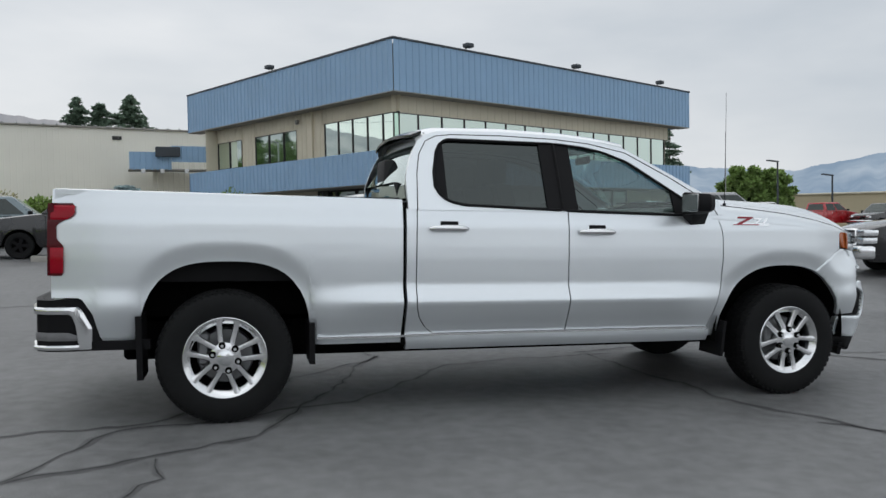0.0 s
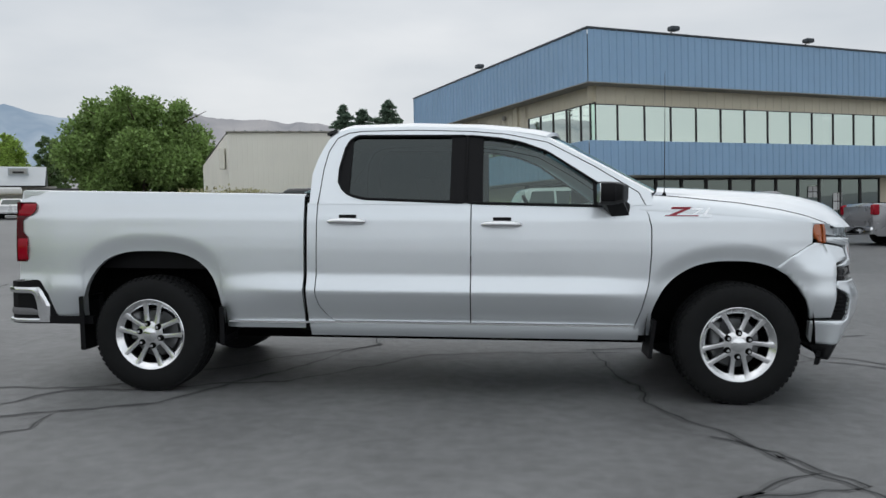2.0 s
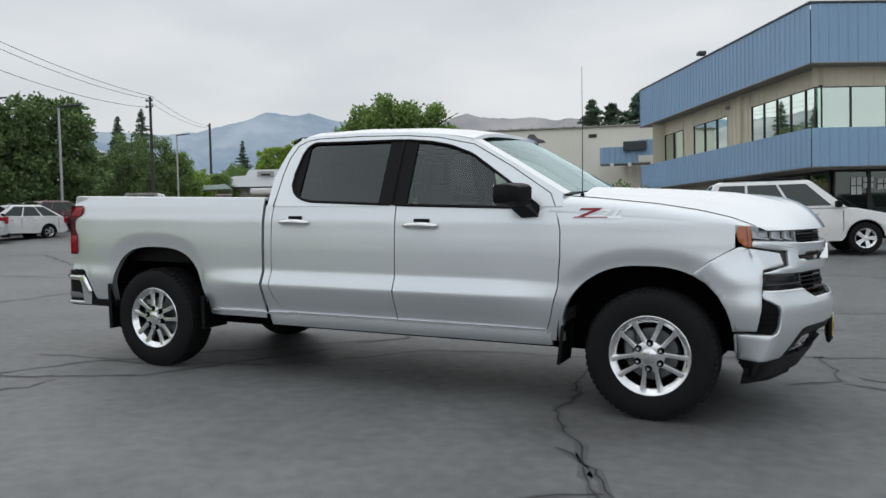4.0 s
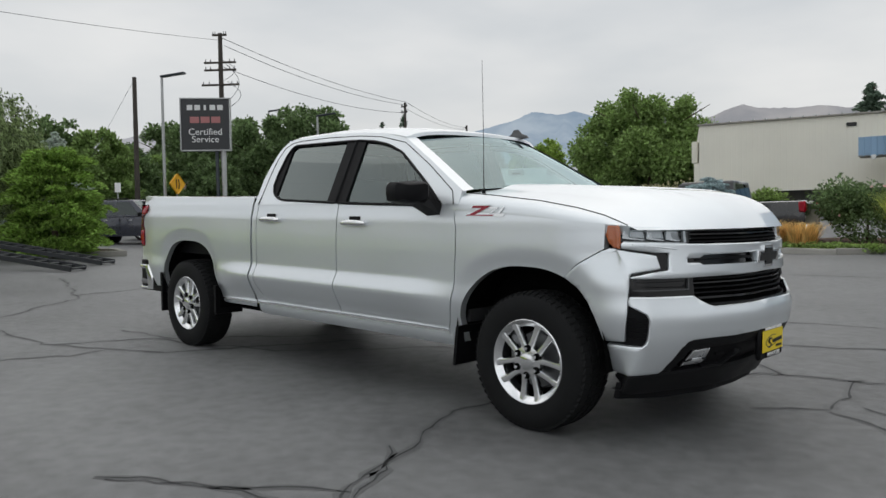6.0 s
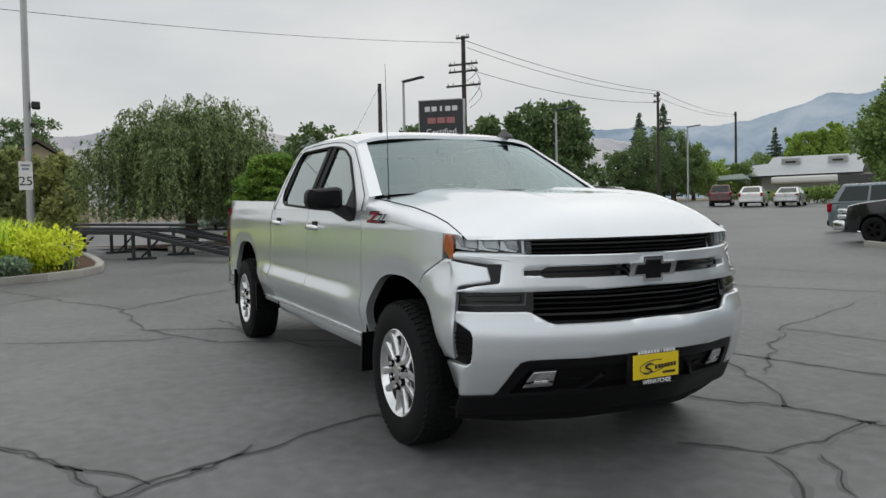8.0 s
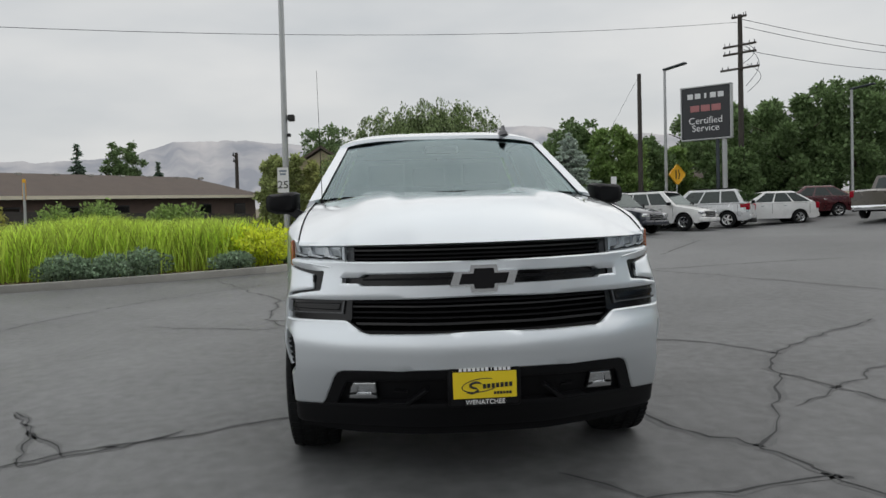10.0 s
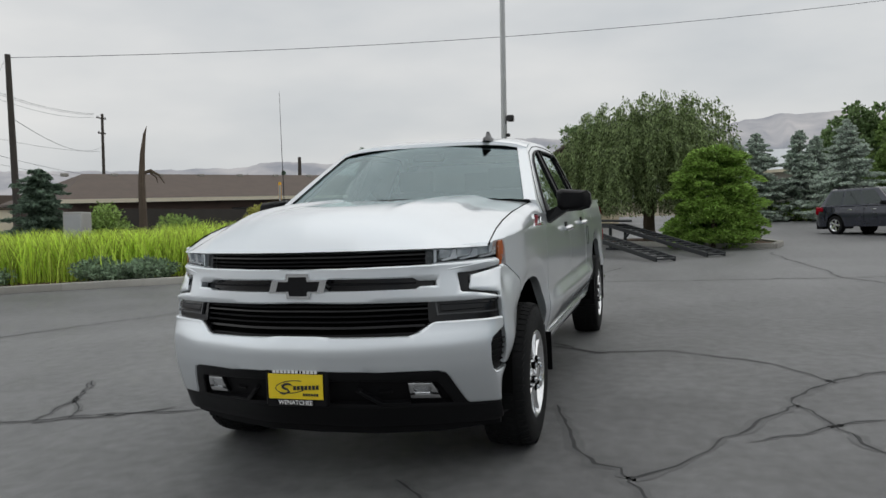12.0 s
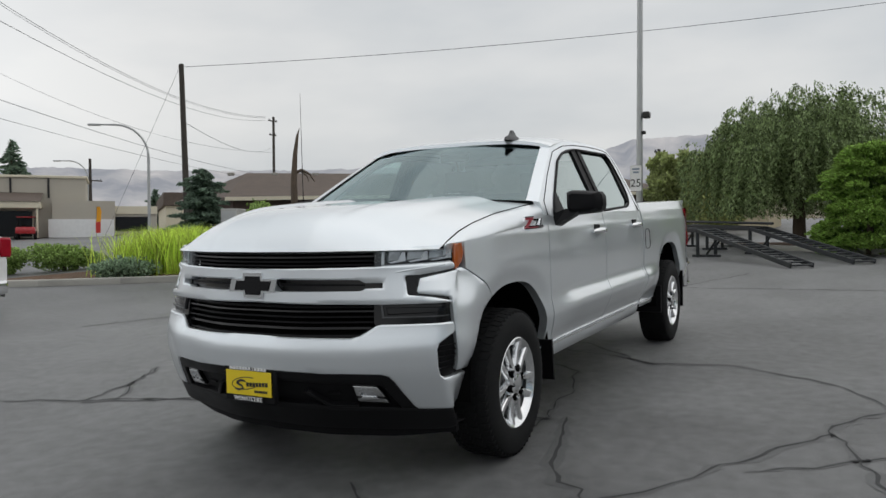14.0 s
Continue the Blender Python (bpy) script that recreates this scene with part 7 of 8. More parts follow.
ysign = thing("yellow_warning_sign", "yellow diamond road sign with black merging lines", "traffic sign", at=stand(-32.4, 15.62, 20))
part("post", rod(bmesh.new(), (-0.04, 0, 0), (-0.04, 0, 2.9), 0.035, n=8), M_galv, ysign)
part("sign_face", box(bmesh.new(), (0, 0, 0), (0.02, 0.82, 0.82), 0.06, Matrix.Translation((0, 0, 2.50)) @ Matrix.Rotation(radians(45), 4, 'X')), M_signyellow, ysign)
yl = bmesh.new()
rod(yl, (0.02, -0.10, 2.25), (0.02, -0.10, 2.75), 0.025)
rod(yl, (0.02, 0.08, 2.25), (0.02, 0.14, 2.50), 0.025)
rod(yl, (0.02, 0.14, 2.50), (0.02, 0.06, 2.75), 0.025)
part("sign_mark", yl, M_ink, ysign)
wsign = thing("small_white_sign", "small white sign on a thin post", "sign", at=stand(-30, 11.35, -10))
part("post", rod(bmesh.new(), (0, 0, 0), (0, 0, 2.5), 0.03, n=8), M_galv, wsign)
part("sign_face", box(bmesh.new(), (0.03, 0, 2.3), (0.02, 0.28, 0.46), 0.02), M_white, wsign)
ty = thing("street_name_post", "yellow-topped thin sign post behind the grass", "sign post", at=stand(-14.5, -10.6))
part("post", rod(bmesh.new(), (0, 0, 0), (0, 0, 2.3), 0.04, n=8), M_galv, ty)
part("sign_face", box(bmesh.new(), (0.0, 0.0, 2.1), (0.03, 0.10, 0.62), 0.02), M_signyellow, ty)


# ---- houses and far buildings ----
M_roof = surface("brown_shingles", (0.115, 0.090, 0.075), 0.9, 0, 0.25, 1.5, 25, 0.4)
# brick darkened: the shade under the long house's eaves is in its colour
M_brick = surface("dull_brick", (0.095, 0.066, 0.054), 0.9, 0, 0.25, 2, 30, 0.3)
M_tanwall = surface("tan_stucco", (0.46, 0.40, 0.27), 0.85, 0, 0.10, 0.4, 20, 0.1)
M_greywall = surface("grey_siding", (0.36, 0.36, 0.34), 0.8, 0, 0.15, 0.6, 20, 0.1)
M_greyroof = surface("pale_metal_roof", (0.52, 0.55, 0.57), 0.4, 0.3, 0.08, 0.5, 15, 0.05)
M_stucco = surface("beige_stucco", (0.44, 0.41, 0.35), 0.85, 0, 0.10, 0.4, 20, 0.1)
M_fence = surface("dark_board_fence", (0.045, 0.040, 0.036), 0.9, 0, 0.3, 2, 40, 0.3)


def house(x, y, turn, L, W, eave, ridge_h, wall, roof_m, name, label, wins=4, vents=0, over=0.4, hip=0.0):
    """A gabled house: walls, two roof slopes, eave boards, windows."""
    h = thing(name, label, "house", at=stand(x, y, turn))
    part("wall", box(bmesh.new(), (0, 0, eave / 2), (L, W, eave)), wall, h)
    if not hip:
        gv = [(s * L / 2, t * W / 2, eave) for s in (-1, 1) for t in (-1, 1)] + [(-L / 2, 0, ridge_h - 0.1), (L / 2, 0, ridge_h - 0.1)]
        part("gable", ([gv[0], gv[1], gv[4]], [(0, 1, 2)]), wall, h)
        part("gable", ([gv[2], gv[5], gv[3]], [(0, 1, 2)]), wall, h)
    for s in (-1, 1):
        a = Vector((-L / 2 - over, s * (W / 2 + over), eave - 0.12))
        b = Vector((L / 2 + over, s * (W / 2 + over), eave - 0.12))
        c, d = Vector((L / 2 + over - hip, 0, ridge_h)), Vector((-L / 2 - over + hip, 0, ridge_h))
        t = Vector((0, 0, 0.14))
        vs = [a, b, c, d, a + t, b + t, c + t, d + t]
        part("roof_slope", (vs, [(0, 1, 2, 3), (7, 6, 5, 4), (0, 4, 5, 1), (1, 5, 6, 2), (2, 6, 7, 3), (3, 7, 4, 0)]), roof_m, h, smooth=False)
        part("eave_board", box(bmesh.new(), (0, s * (W / 2 + over + 0.03), eave - 0.06), (L + 2 * over, 0.05, 0.2)), M_cream, h)
    for s in (-1, 1) if hip else ():
        X = s * (L / 2 + over)
        vs = [(X, -W / 2 - over, eave - 0.12), (X, W / 2 + over, eave - 0.12), (X - s * hip, 0, ridge_h + 0.14), (X, -W / 2 - over, eave + 0.02), (X, W / 2 + over, eave + 0.02)]
        part("roof_hip", (vs, [(0, 1, 4, 3), (3, 4, 2), (0, 2, 1)]), roof_m, h, smooth=False)
    # the hipped house gets dark frames, with the eave shade in their colour
    wm = M_mull if hip else M_cream
    for i in range(wins):
        for s in (-1, 1):
            px = -L / 2 + L * (i + 0.5) / wins
            wn_ = part("window", box(bmesh.new(), (px, s * W / 2, eave * 0.58), (1.3, 0.10, 0.9), 0.02), wm, h)
            part("pane", box(bmesh.new(), (px, s * (W / 2 + 0.035), eave * 0.58), (1.1, 0.06, 0.72)), M_gloss, wn_)
    for i in range(vents):
        px = -L / 2 + L * (i + 0.5) / vents
        part("roof_vent", box(bmesh.new(), (px, -0.3, ridge_h + 0.06), (0.35, 0.35, 0.18), 0.03), M_soffit, h)
    return h


long_house = house(-40.7, -22.6, 151.5, 34.8, 9.0, 2.4, 3.85, M_brick, M_roof, "long_low_house", "long low brick house with a hipped brown shingle roof", 9, 13, 0.6, 3.0)
long_house.matrix_world = Matrix.Translation((-40.7, -22.6, 0)) @ Matrix.Rotation(radians(151.5), 4, 'Z')
house(-37.4, -3.6, 0, 7.0, 4.4, 2.9, 4.4, M_tanwall, M_roof, "tan_house", "tan gabled house behind trees", 2, 0, 0.3)
house(-47, 24, 30, 9, 7, 2.2, 3.2, M_greywall, M_roof, "white_house", "pale house among dark trees", 2, 0)
house(-52, 9.6, 75, 8, 7, 3.0, 4.6, M_greywall, M_greyroof, "grey_house", "pale grey house behind conifers", 2, 0)
fenced = part("fence", box(bmesh.new(), (0, 0, 0.75), (28, 0.06, 1.4), 0.0, stand(-33.7, -16.2, 151.5)), M_fence, None)
tagged(fenced, "dark board fence before the low house", "fence", kind="structure")
for i, (x, y, w_, h_) in enumerate(((-25.1, -12.3, 2.0, 2.2), (-24.4, -13.8, 2.3, 1.9), (-23.2, -16.3, 2.7, 2.05), (-21.6, -19.2, 2.2, 1.7), (-18.3, -20.5, 2.2, 2.2), (-26.3, -9.6, 2.6, 2.0))):
    shrub(x, y, w_ * 1.35, 1.4, h_ * 0.93, L_hedge if i != 2 else leafy("olive_hedge", (0.228, 0.228, 0.061), 0.4), 120 + i, "rounded green shrub before the fence", 2600, 0.08, "garden_shrub", turn=60, group="garden shrubs")

M_hallroof = surface("weathered_metal_roof", (0.40, 0.43, 0.45), 0.45, 0.3, 0.10, 0.5, 15, 0.05)
metal_hall = thing("metal_roof_hall", "long building with a pale metal roof and two roof vents", "building", at=stand(-65.0, 89.5, 33))
part("wall", box(bmesh.new(), (0.2, 1.2, 1.55), (15.6, 8, 3.1)), M_greywall, metal_hall)
part("roof_slope", ([(-7.9, -3.9, 3.1), (6.6, -3.9, 3.1), (7.0, 1.8, 6.0), (-4.8, 1.8, 6.0), (-5.1, -0.4, 5.0), (-8.0, -0.9, 4.75)], [(0, 1, 2, 3, 4, 5)]), M_hallroof, metal_hall, smooth=False)
part("roof_slope", ([(7.0, 1.8, 6.0), (-4.8, 1.8, 6.0), (-4.8, 5.8, 3.0), (7.2, 5.8, 3.0)], [(0, 1, 2, 3)]), M_hallroof, metal_hall, smooth=False)
part("eave_board", box(bmesh.new(), (-0.6, -3.95, 3.05), (14.6, 0.08, 0.20)), M_mull, metal_hall)
for x in (-2.2, 3.6):
    v_ = part("roof_vent", box(bmesh.new(), (x, -0.2, 5.15), (2.4, 1.2, 0.95), 0.04), M_hallroof, metal_hall)
    part("vent_trim", box(bmesh.new(), (x, -0.82, 5.15), (2.0, 0.05, 0.62)), M_greywall, v_)
    part("louvre", box(bmesh.new(), (x, -0.87, 5.05), (1.3, 0.05, 0.26)), M_mull, v_)
part("awning", box(bmesh.new(), (0.0, -5.6, 2.35), (8.0, 2.2, 0.9), 0.35, seg=4), M_paper, metal_hall)
dark_wall = part("dark_fence", box(bmesh.new(), (0, 0, 1.9), (8.6, 0.15, 1.7), 0, stand(-48.7, 80.7, 36.9)), surface("dark_grey_panel", (0.085, 0.088, 0.092), 0.7, 0, 0.15, 1.0, 30, 0.1), None)
tagged(part("pale_low_wall", box(bmesh.new(), (0, -0.2, 0.55), (9.5, 0.2, 1.1), 0.02, stand(-48.7, 80.7, 36.9)), M_greywall, None), "pale low wall under the dark panels", "wall", kind="structure")
tagged(dark_wall, "dark panel fence beside the hall", "fence", kind="structure")
tent = thing("shade_canopy", "faded green and white shade canopy on posts behind parked cars", "canopy", at=stand(-66.0, 75.7, 35) @ Matrix.Scale(1.25, 4))
part("cloth_roof", ([(-1.9, -1.3, 2.0), (1.9, -1.3, 2.1), (1.9, 1.3, 2.1), (-1.9, 1.3, 2.0), (-1.2, 0, 2.5), (1.3, 0, 2.65), (-1.9, -1.3, 1.9), (1.9, -1.3, 2.0), (1.9, 1.3, 2.0), (-1.9, 1.3, 1.9)], [(0, 1, 5, 4), (1, 2, 5), (2, 3, 4, 5), (3, 0, 4), (0, 6, 7, 1), (1, 7, 8, 2), (2, 8, 9, 3), (3, 9, 6, 0)]), surface("faded_green_cloth", (0.22, 0.28, 0.25), 0.8, 0, 0.2, 1.5, 60, 0.1), tent)
for sx in (-1.8, 1.8):
    for sy in (-1.2, 1.2):
        part("post", rod(bmesh.new(), (sx, sy, 0), (sx, sy, 1.98), 0.04, n=6), M_galv, tent)
flat = thing("tan_store", "long tan flat-roofed store far across the lot", "building", at=stand(62, 60, 141))
part("wall", box(bmesh.new(), (0, 0, 1.3), (34, 12, 4.0)), M_tanwall, flat)
part("roof_edge", box(bmesh.new(), (0, 0, 3.38), (34.4, 12.4, 0.16), 0.03), M_cream, flat)
beige = thing("beige_store", "beige stucco roadside store with a low canopy", "building", at=stand(-36.9, -61.3, -38))
part("wall", box(bmesh.new(), (3.7, -2, 2.6), (12.5, 9, 5.2)), M_stucco, beige)
part("roof_edge", box(bmesh.new(), (3.7, -2, 5.3), (12.8, 9.3, 0.22), 0.03), M_cream, beige)
part("side_wing", box(bmesh.new(), (-2.4, 0.5, 1.6), (5.0, 6.0, 3.2)), M_stucco, beige)
part("white_wainscot", box(bmesh.new(), (-2.2, 3.53, 0.8), (5.2, 0.06, 1.6)), M_paper, beige)
part("lower_canopy", box(bmesh.new(), (5.2, 4.0, 2.75), (8.6, 3.4, 0.55), 0.05), M_cream, beige)
part("canopy_roof", ([(0.8, 5.8, 3.03), (9.6, 5.8, 3.03), (9.6, 2.5, 3.9), (0.8, 2.5, 3.9)], [(0, 1, 2, 3)]), M_roof, beige)
part("shop_front", box(bmesh.new(), (5.4, 2.53, 1.2), (7.4, 0.06, 2.2)), M_gloss, beige)
for x in (1.1, 5.0, 9.2):
    part("canopy_post", box(bmesh.new(), (x, 5.5, 1.25), (0.16, 0.16, 2.5)), M_cream, beige)
for x in (0.4, 3.3, 7.0):
    part("pilaster", box(bmesh.new(), (x, 2.54, 4.3), (0.16, 0.12, 1.7)), M_mull, beige)
annex = thing("cream_shop", "small cream flat-roofed shop with a dark window front", "building", at=stand(-41.6, -57.5, -42))
part("wall", box(bmesh.new(), (0, 0, 1.3), (5.0, 5.0, 2.6)), M_stucco, annex)
part("shop_front", box(bmesh.new(), (0.2, 2.52, 1.0), (4.0, 0.06, 1.3)), M_gloss, annex)
part("fascia", box(bmesh.new(), (0, 2.55, 2.25), (5.2, 0.15, 0.7)), M_cream, annex)
long_store = thing("long_brown_store", "long low brown-roofed store along the road", "building", at=stand(-72, -80, 50))
part("wall", box(bmesh.new(), (0, 0, 1.2), (46, 10, 2.6)), M_cream, long_store)
part("roof_band", box(bmesh.new(), (0, 0, 3.2), (46.6, 10.6, 1.5), 0.05), M_roof, long_store)
util = thing("utility_cabinet", "pale grey roadside utility cabinet", "utility cabinet", at=stand(-15.5, -19.6, 20))
part("body", box(bmesh.new(), (0, 0, 0.85), (0.9, 0.7, 1.7), 0.03), M_greywall, util)
part("door", box(bmesh.new(), (0.46, 0, 0.85), (0.02, 0.6, 1.5), 0.01), M_galv, util)
flag = thing("feather_flag", "orange and yellow feather flag by the road", "flag", at=stand(-36.5, -55.3))
part("pole", rod(bmesh.new(), (0, 0, 0), (0, 0, 2.65), 0.03, n=6), M_galv, flag)
for nm_, z0, z1, m_ in (("cloth", 1.3, 2.6, surface("orange_cloth", (0.80, 0.36, 0.02), 0.8)), ("lower_cloth", 0.35, 1.296, surface("red_cloth", (0.60, 0.05, 0.04), 0.8))):
    part(nm_, sheet(steps(z0, z1, 8), C(0.0), lambda z: 0.62 - 0.2 * smooth01(2.2, 2.6, z), 3, lambda z, v: (0.06 * math.sin(z * 2), v, z), (0.01, 0, 0)), m_, flag)

bm = bmesh.new()
bm.faces.new([bm.verts.new((x, y, rise(x, y) + 0.06)) for x, y in ((-37.2, 6.5), (-36.8, 10.5), (-60, 16), (-66, 10))])
solid("dry_lawn", bm, surface("dry_lawn_grass", (0.36, 0.27, 0.12), 0.95, 0, 0.35, 0.4, 12, 0.4), "dry tan lawn behind the low hedge", "lawn", kind="structure")

# ---- parked vehicles ----
M_carglass = glass("dark_car_glass", (0.06, 0.065, 0.065), 0.07)
M_tail = M_red


def car_paint(name, c, metal=0.4):
    return surface(name, c, 0.28, metal, 0.04, 2.0, 600, 0.01, coat=1.0)


P_navy, P_white, P_silver = car_paint("navy_paint", (0.018, 0.022, 0.038)), car_paint("white_paint", (0.78, 0.78, 0.77), 0.0), car_paint("pale_silver_paint", (0.60, 0.61, 0.62))
P_black, P_grey, P_red = car_paint("black_paint", (0.012, 0.012, 0.014)), car_paint("dark_grey_paint", (0.14, 0.14, 0.145)), car_paint("red_paint", (0.42, 0.015, 0.02), 0.2)
P_teal, P_maroon, P_brown = car_paint("grey_teal_paint", (0.15, 0.195, 0.215)), car_paint("maroon_paint", (0.075, 0.010, 0.014)), car_paint("brown_grey_paint", (0.13, 0.115, 0.10))
P_greylight = car_paint("medium_grey_paint", (0.30, 0.30, 0.31))

STYLES = {
    # length, width, hood top, belt, roof, nose x, windshield base, roof front, roof rear, tail glass base, tail x, bed
    "suv": (4.62, 1.88, 1.04, 1.08, 1.75, 1.08, 0.42, -1.75, -2.10, 0),
    "crossover": (4.35, 1.85, 0.98, 1.02, 1.58, 1.10, 0.30, -1.15, -2.02, 0),
    "sedan": (4.70, 1.82, 0.92, 0.95, 1.45, 0.95, 0.25, -0.95, -1.65, 0),
    "pickup": (5.85, 2.02, 1.18, 1.22, 1.88, 1.30, 0.62, -0.95, -1.05, 1),
    "topper": (5.70, 1.95, 1.12, 1.15, 1.80, 1.30, 0.62, -2.45, -2.75, 0),
}


def parked(kind, x, y, turn, paint, label, category, group="", name=None, z=0.0, black_wheels=False, big_grille=False):
    """A parked vehicle facing +x in its own frame: body, cabin, panes, lamps, wheels."""
    L, W, hood_t, belt, rf, wsb, rff, rfr, tgb, bed_ = STYLES[kind]
    car = thing(name or {"suv": "suv", "crossover": "crossover_car", "sedan": "sedan_car", "pickup": "parked_pickup", "topper": "pickup_with_topper"}[kind], label, category, group, at=stand(x, y, turn, z))
    n0, n1, hw, r = -L / 2, L / 2, W / 2, 0.36 if kind in ("suv", "pickup", "topper") else 0.33
    zb = r * 0.85
    bed_x = rfr - 0.12 if bed_ else None
    top = curve([(n0, belt * 0.93), (n0 + 0.06, belt), (wsb, belt), (wsb + 0.25, hood_t + 0.02), (n1 - 0.55, hood_t - 0.07), (n1 - 0.14, hood_t - 0.16), (n1, hood_t - 0.36)])
    wide = curve([(n0, hw * 0.88), (n0 + 0.18, hw * 0.97), (n0 + 0.9, hw), (n1 - 0.9, hw), (n1 - 0.3, hw * 0.95), (n1, hw * 0.80)])
    axles = (n0 + L * 0.205, n1 - L * 0.175)
    xs = sorted(set(steps(n0, n1, 46) + [a + d for a in axles for d in (-r * 1.16, -r * 0.9, r * 0.9, r * 1.16)]))
    vs, fs, ring = [], [], 9
    for xx in xs:
        w, t = wide(xx), top(xx)
        end = min(1, (xx - n0) / 0.12, (n1 - xx) / 0.12)
        z0 = zb + 0.10 * (1 - max(0, end))
        zlow = z0
        for a in axles:
            dd = abs(xx - a) / (r * 1.17)
            if dd < 1:
                zlow = max(zlow, r + r * 1.17 * math.sqrt(1 - dd * dd))
        half = [(w * 0.97, zlow), (w, max(zlow + 0.02, zb + 0.28)), (w, max(zlow + 0.04, t * 0.72)), (w * 0.975, t - 0.03), (w * 0.90, t)]
        loop = half + [(-0.0, t + 0.025)] + [(-p, q_) for p, q_ in reversed(half)]
        ring = len(loop)
        vs += [(xx, p, q_) for p, q_ in loop]
    k = len(xs)
    for i in range(k - 1):
        for j in range(ring - 1):
            a = i * ring + j
            fs.append((a, a + 1, a + ring + 1, a + ring))
    fs += [tuple(range(ring))[::-1], tuple(range((k - 1) * ring, k * ring))]
    body = part("body", (vs, fs), paint, car)
    part("underbody", box(bmesh.new(), (0, 0, zb + 0.26), (L * 0.93, W * 0.78, 0.44)), M_under, car)
    # cabin
    bw, tw = hw * 0.95, hw * 0.74
    A, B = (wsb, bw), (tgb, bw)
    base = [(wsb + 0.05, bw), (wsb + 0.05, -bw), (tgb, -bw), (tgb, bw)]
    roofq = [(rff, tw), (rff, -tw), (rfr, -tw), (rfr, tw)]
    zt = rf
    cb = [Vector((p[0], p[1], belt)) for p in base] + [Vector((p[0], p[1], zt - 0.05)) for p in roofq]
    rq = [Vector((p[0] + (-0.08 if p[0] > 0 else 0.08 if not bed_ else 0.02), p[1] * 0.93, zt)) for p in roofq]
    vs = cb + rq
    cab = bmesh.new()
    cv = [cab.verts.new(p) for p in vs]
    for f_ in ((0, 1, 5, 4), (1, 2, 6, 5), (2, 3, 7, 6), (3, 0, 4, 7), (4, 5, 9, 8), (5, 6, 10, 9), (6, 7, 11, 10), (7, 4, 8, 11), (8, 9, 10, 11)):
        cab.faces.new([cv[q_] for q_ in f_])
    cab.normal_update()
    bmesh.ops.bevel(cab, geom=[e for e in cab.edges if len(e.link_faces) == 2], offset=0.055, segments=2, profile=0.6, affect='EDGES', clamp_overlap=True)
    part("cabin", cab, paint, car)
    if kind == "suv":
        for s in (-1, 1):
            part("roof_rail", rod(bmesh.new(), (rff - 0.25, s * tw * 0.9, zt + 0.035), (rfr + 0.2, s * tw * 0.9, zt + 0.035), 0.02, n=6), M_black, car)

    def pane(i, j, k_, l_, a0, a1, b0, b1, nm):
        """A pane set on a cabin face, by its fractions along and up."""
        P = lambda s, t: cb[i].lerp(cb[j], s).lerp(cb[k_].lerp(cb[l_], s), t)
        q_ = [P(a0, b0), P(a1, b0), P(a1, b1), P(a0, b1)]
        nn = (q_[1] - q_[0]).cross(q_[3] - q_[0]).normalized()
        c = sum(q_, Vector()) / 4
        if nn.dot(c - Vector((0, 0, c.z))) < 0:
            nn = -nn
        part(nm, ([p + nn * 0.010 for p in q_], [(0, 1, 2, 3)]), M_carglass, car)
    pane(0, 1, 4, 5, 0.06, 0.94, 0.06, 0.97, "windshield")
    pane(2, 3, 6, 7, 0.10, 0.90, 0.15, 0.92, "rear_glass")
    cuts = ((0.05, 0.48), (0.52, 0.95)) if bed_ else ((0.09, 0.36), (0.385, 0.665), (0.69, 0.94))
    for a0, a1 in cuts:
        pane(1, 2, 5, 6, a0, a1, 0.08, 0.92, "side_window")
        pane(0, 3, 4, 7, a0, a1, 0.08, 0.92, "side_window")
    if bed_:
        bd = box(bmesh.new(), ((n0 + 0.12 + tgb) / 2, 0, belt + 0.012), (tgb - n0 - 0.3, W * 0.78, 0.03))
        part("bed_cover", bd, M_black, car)
    # lamps, grille, bumpers
    for s in (-1, 1):
        hl_ = box(bmesh.new(), (n1 - 0.10, s * hw * 0.68, hood_t - 0.30), (0.22, hw * 0.36, 0.15), 0.03)
        if big_grille:
            hl_ = box(box(bmesh.new(), (n1 - 0.12, s * hw * 0.72, hood_t - 0.27), (0.30, hw * 0.40, 0.13), 0.03, seg=2), (n1 - 0.11, s * hw * 0.72, hood_t - 0.43), (0.30, hw * 0.40, 0.13), 0.03, seg=2)
        part("headlight", hl_, M_lamp, car)
        tl_ = box(bmesh.new(), (n0 + 0.07, s * hw * 0.86, belt * 0.86), (0.18, hw * 0.20, 0.30 if kind != "sedan" else 0.16), 0.03)
        part("tail_light", tl_, M_tail, car)
        part("side_mirror", box(bmesh.new(), (wsb - 0.18, s * (hw + 0.10), belt + 0.08), (0.14, 0.20, 0.15), 0.04, seg=2), M_black, car)
        for hx in (0.1, -0.95):
            part("door_handle", box(bmesh.new(), (wsb - 0.75 + hx, s * (hw + 0.005), belt - 0.14), (0.16, 0.03, 0.03), 0.008), M_chrome if paint is not P_black else M_black, car)
        for hx in (wsb - 0.05, wsb - 1.10, tgb + 0.28 if not bed_ else tgb + 0.05):
            part("door_seam", box(bmesh.new(), (hx, s * (hw - 0.001), (zb + belt) / 2 + 0.08), (0.012, 0.01, belt - zb - 0.30)), M_under, car)
    gr = part("grille", box(bmesh.new(), (n1 - 0.02, 0, hood_t - 0.36), (0.08, hw * 0.95, 0.26 if not big_grille else 0.36), 0.03), M_chrome if big_grille else M_black, car)
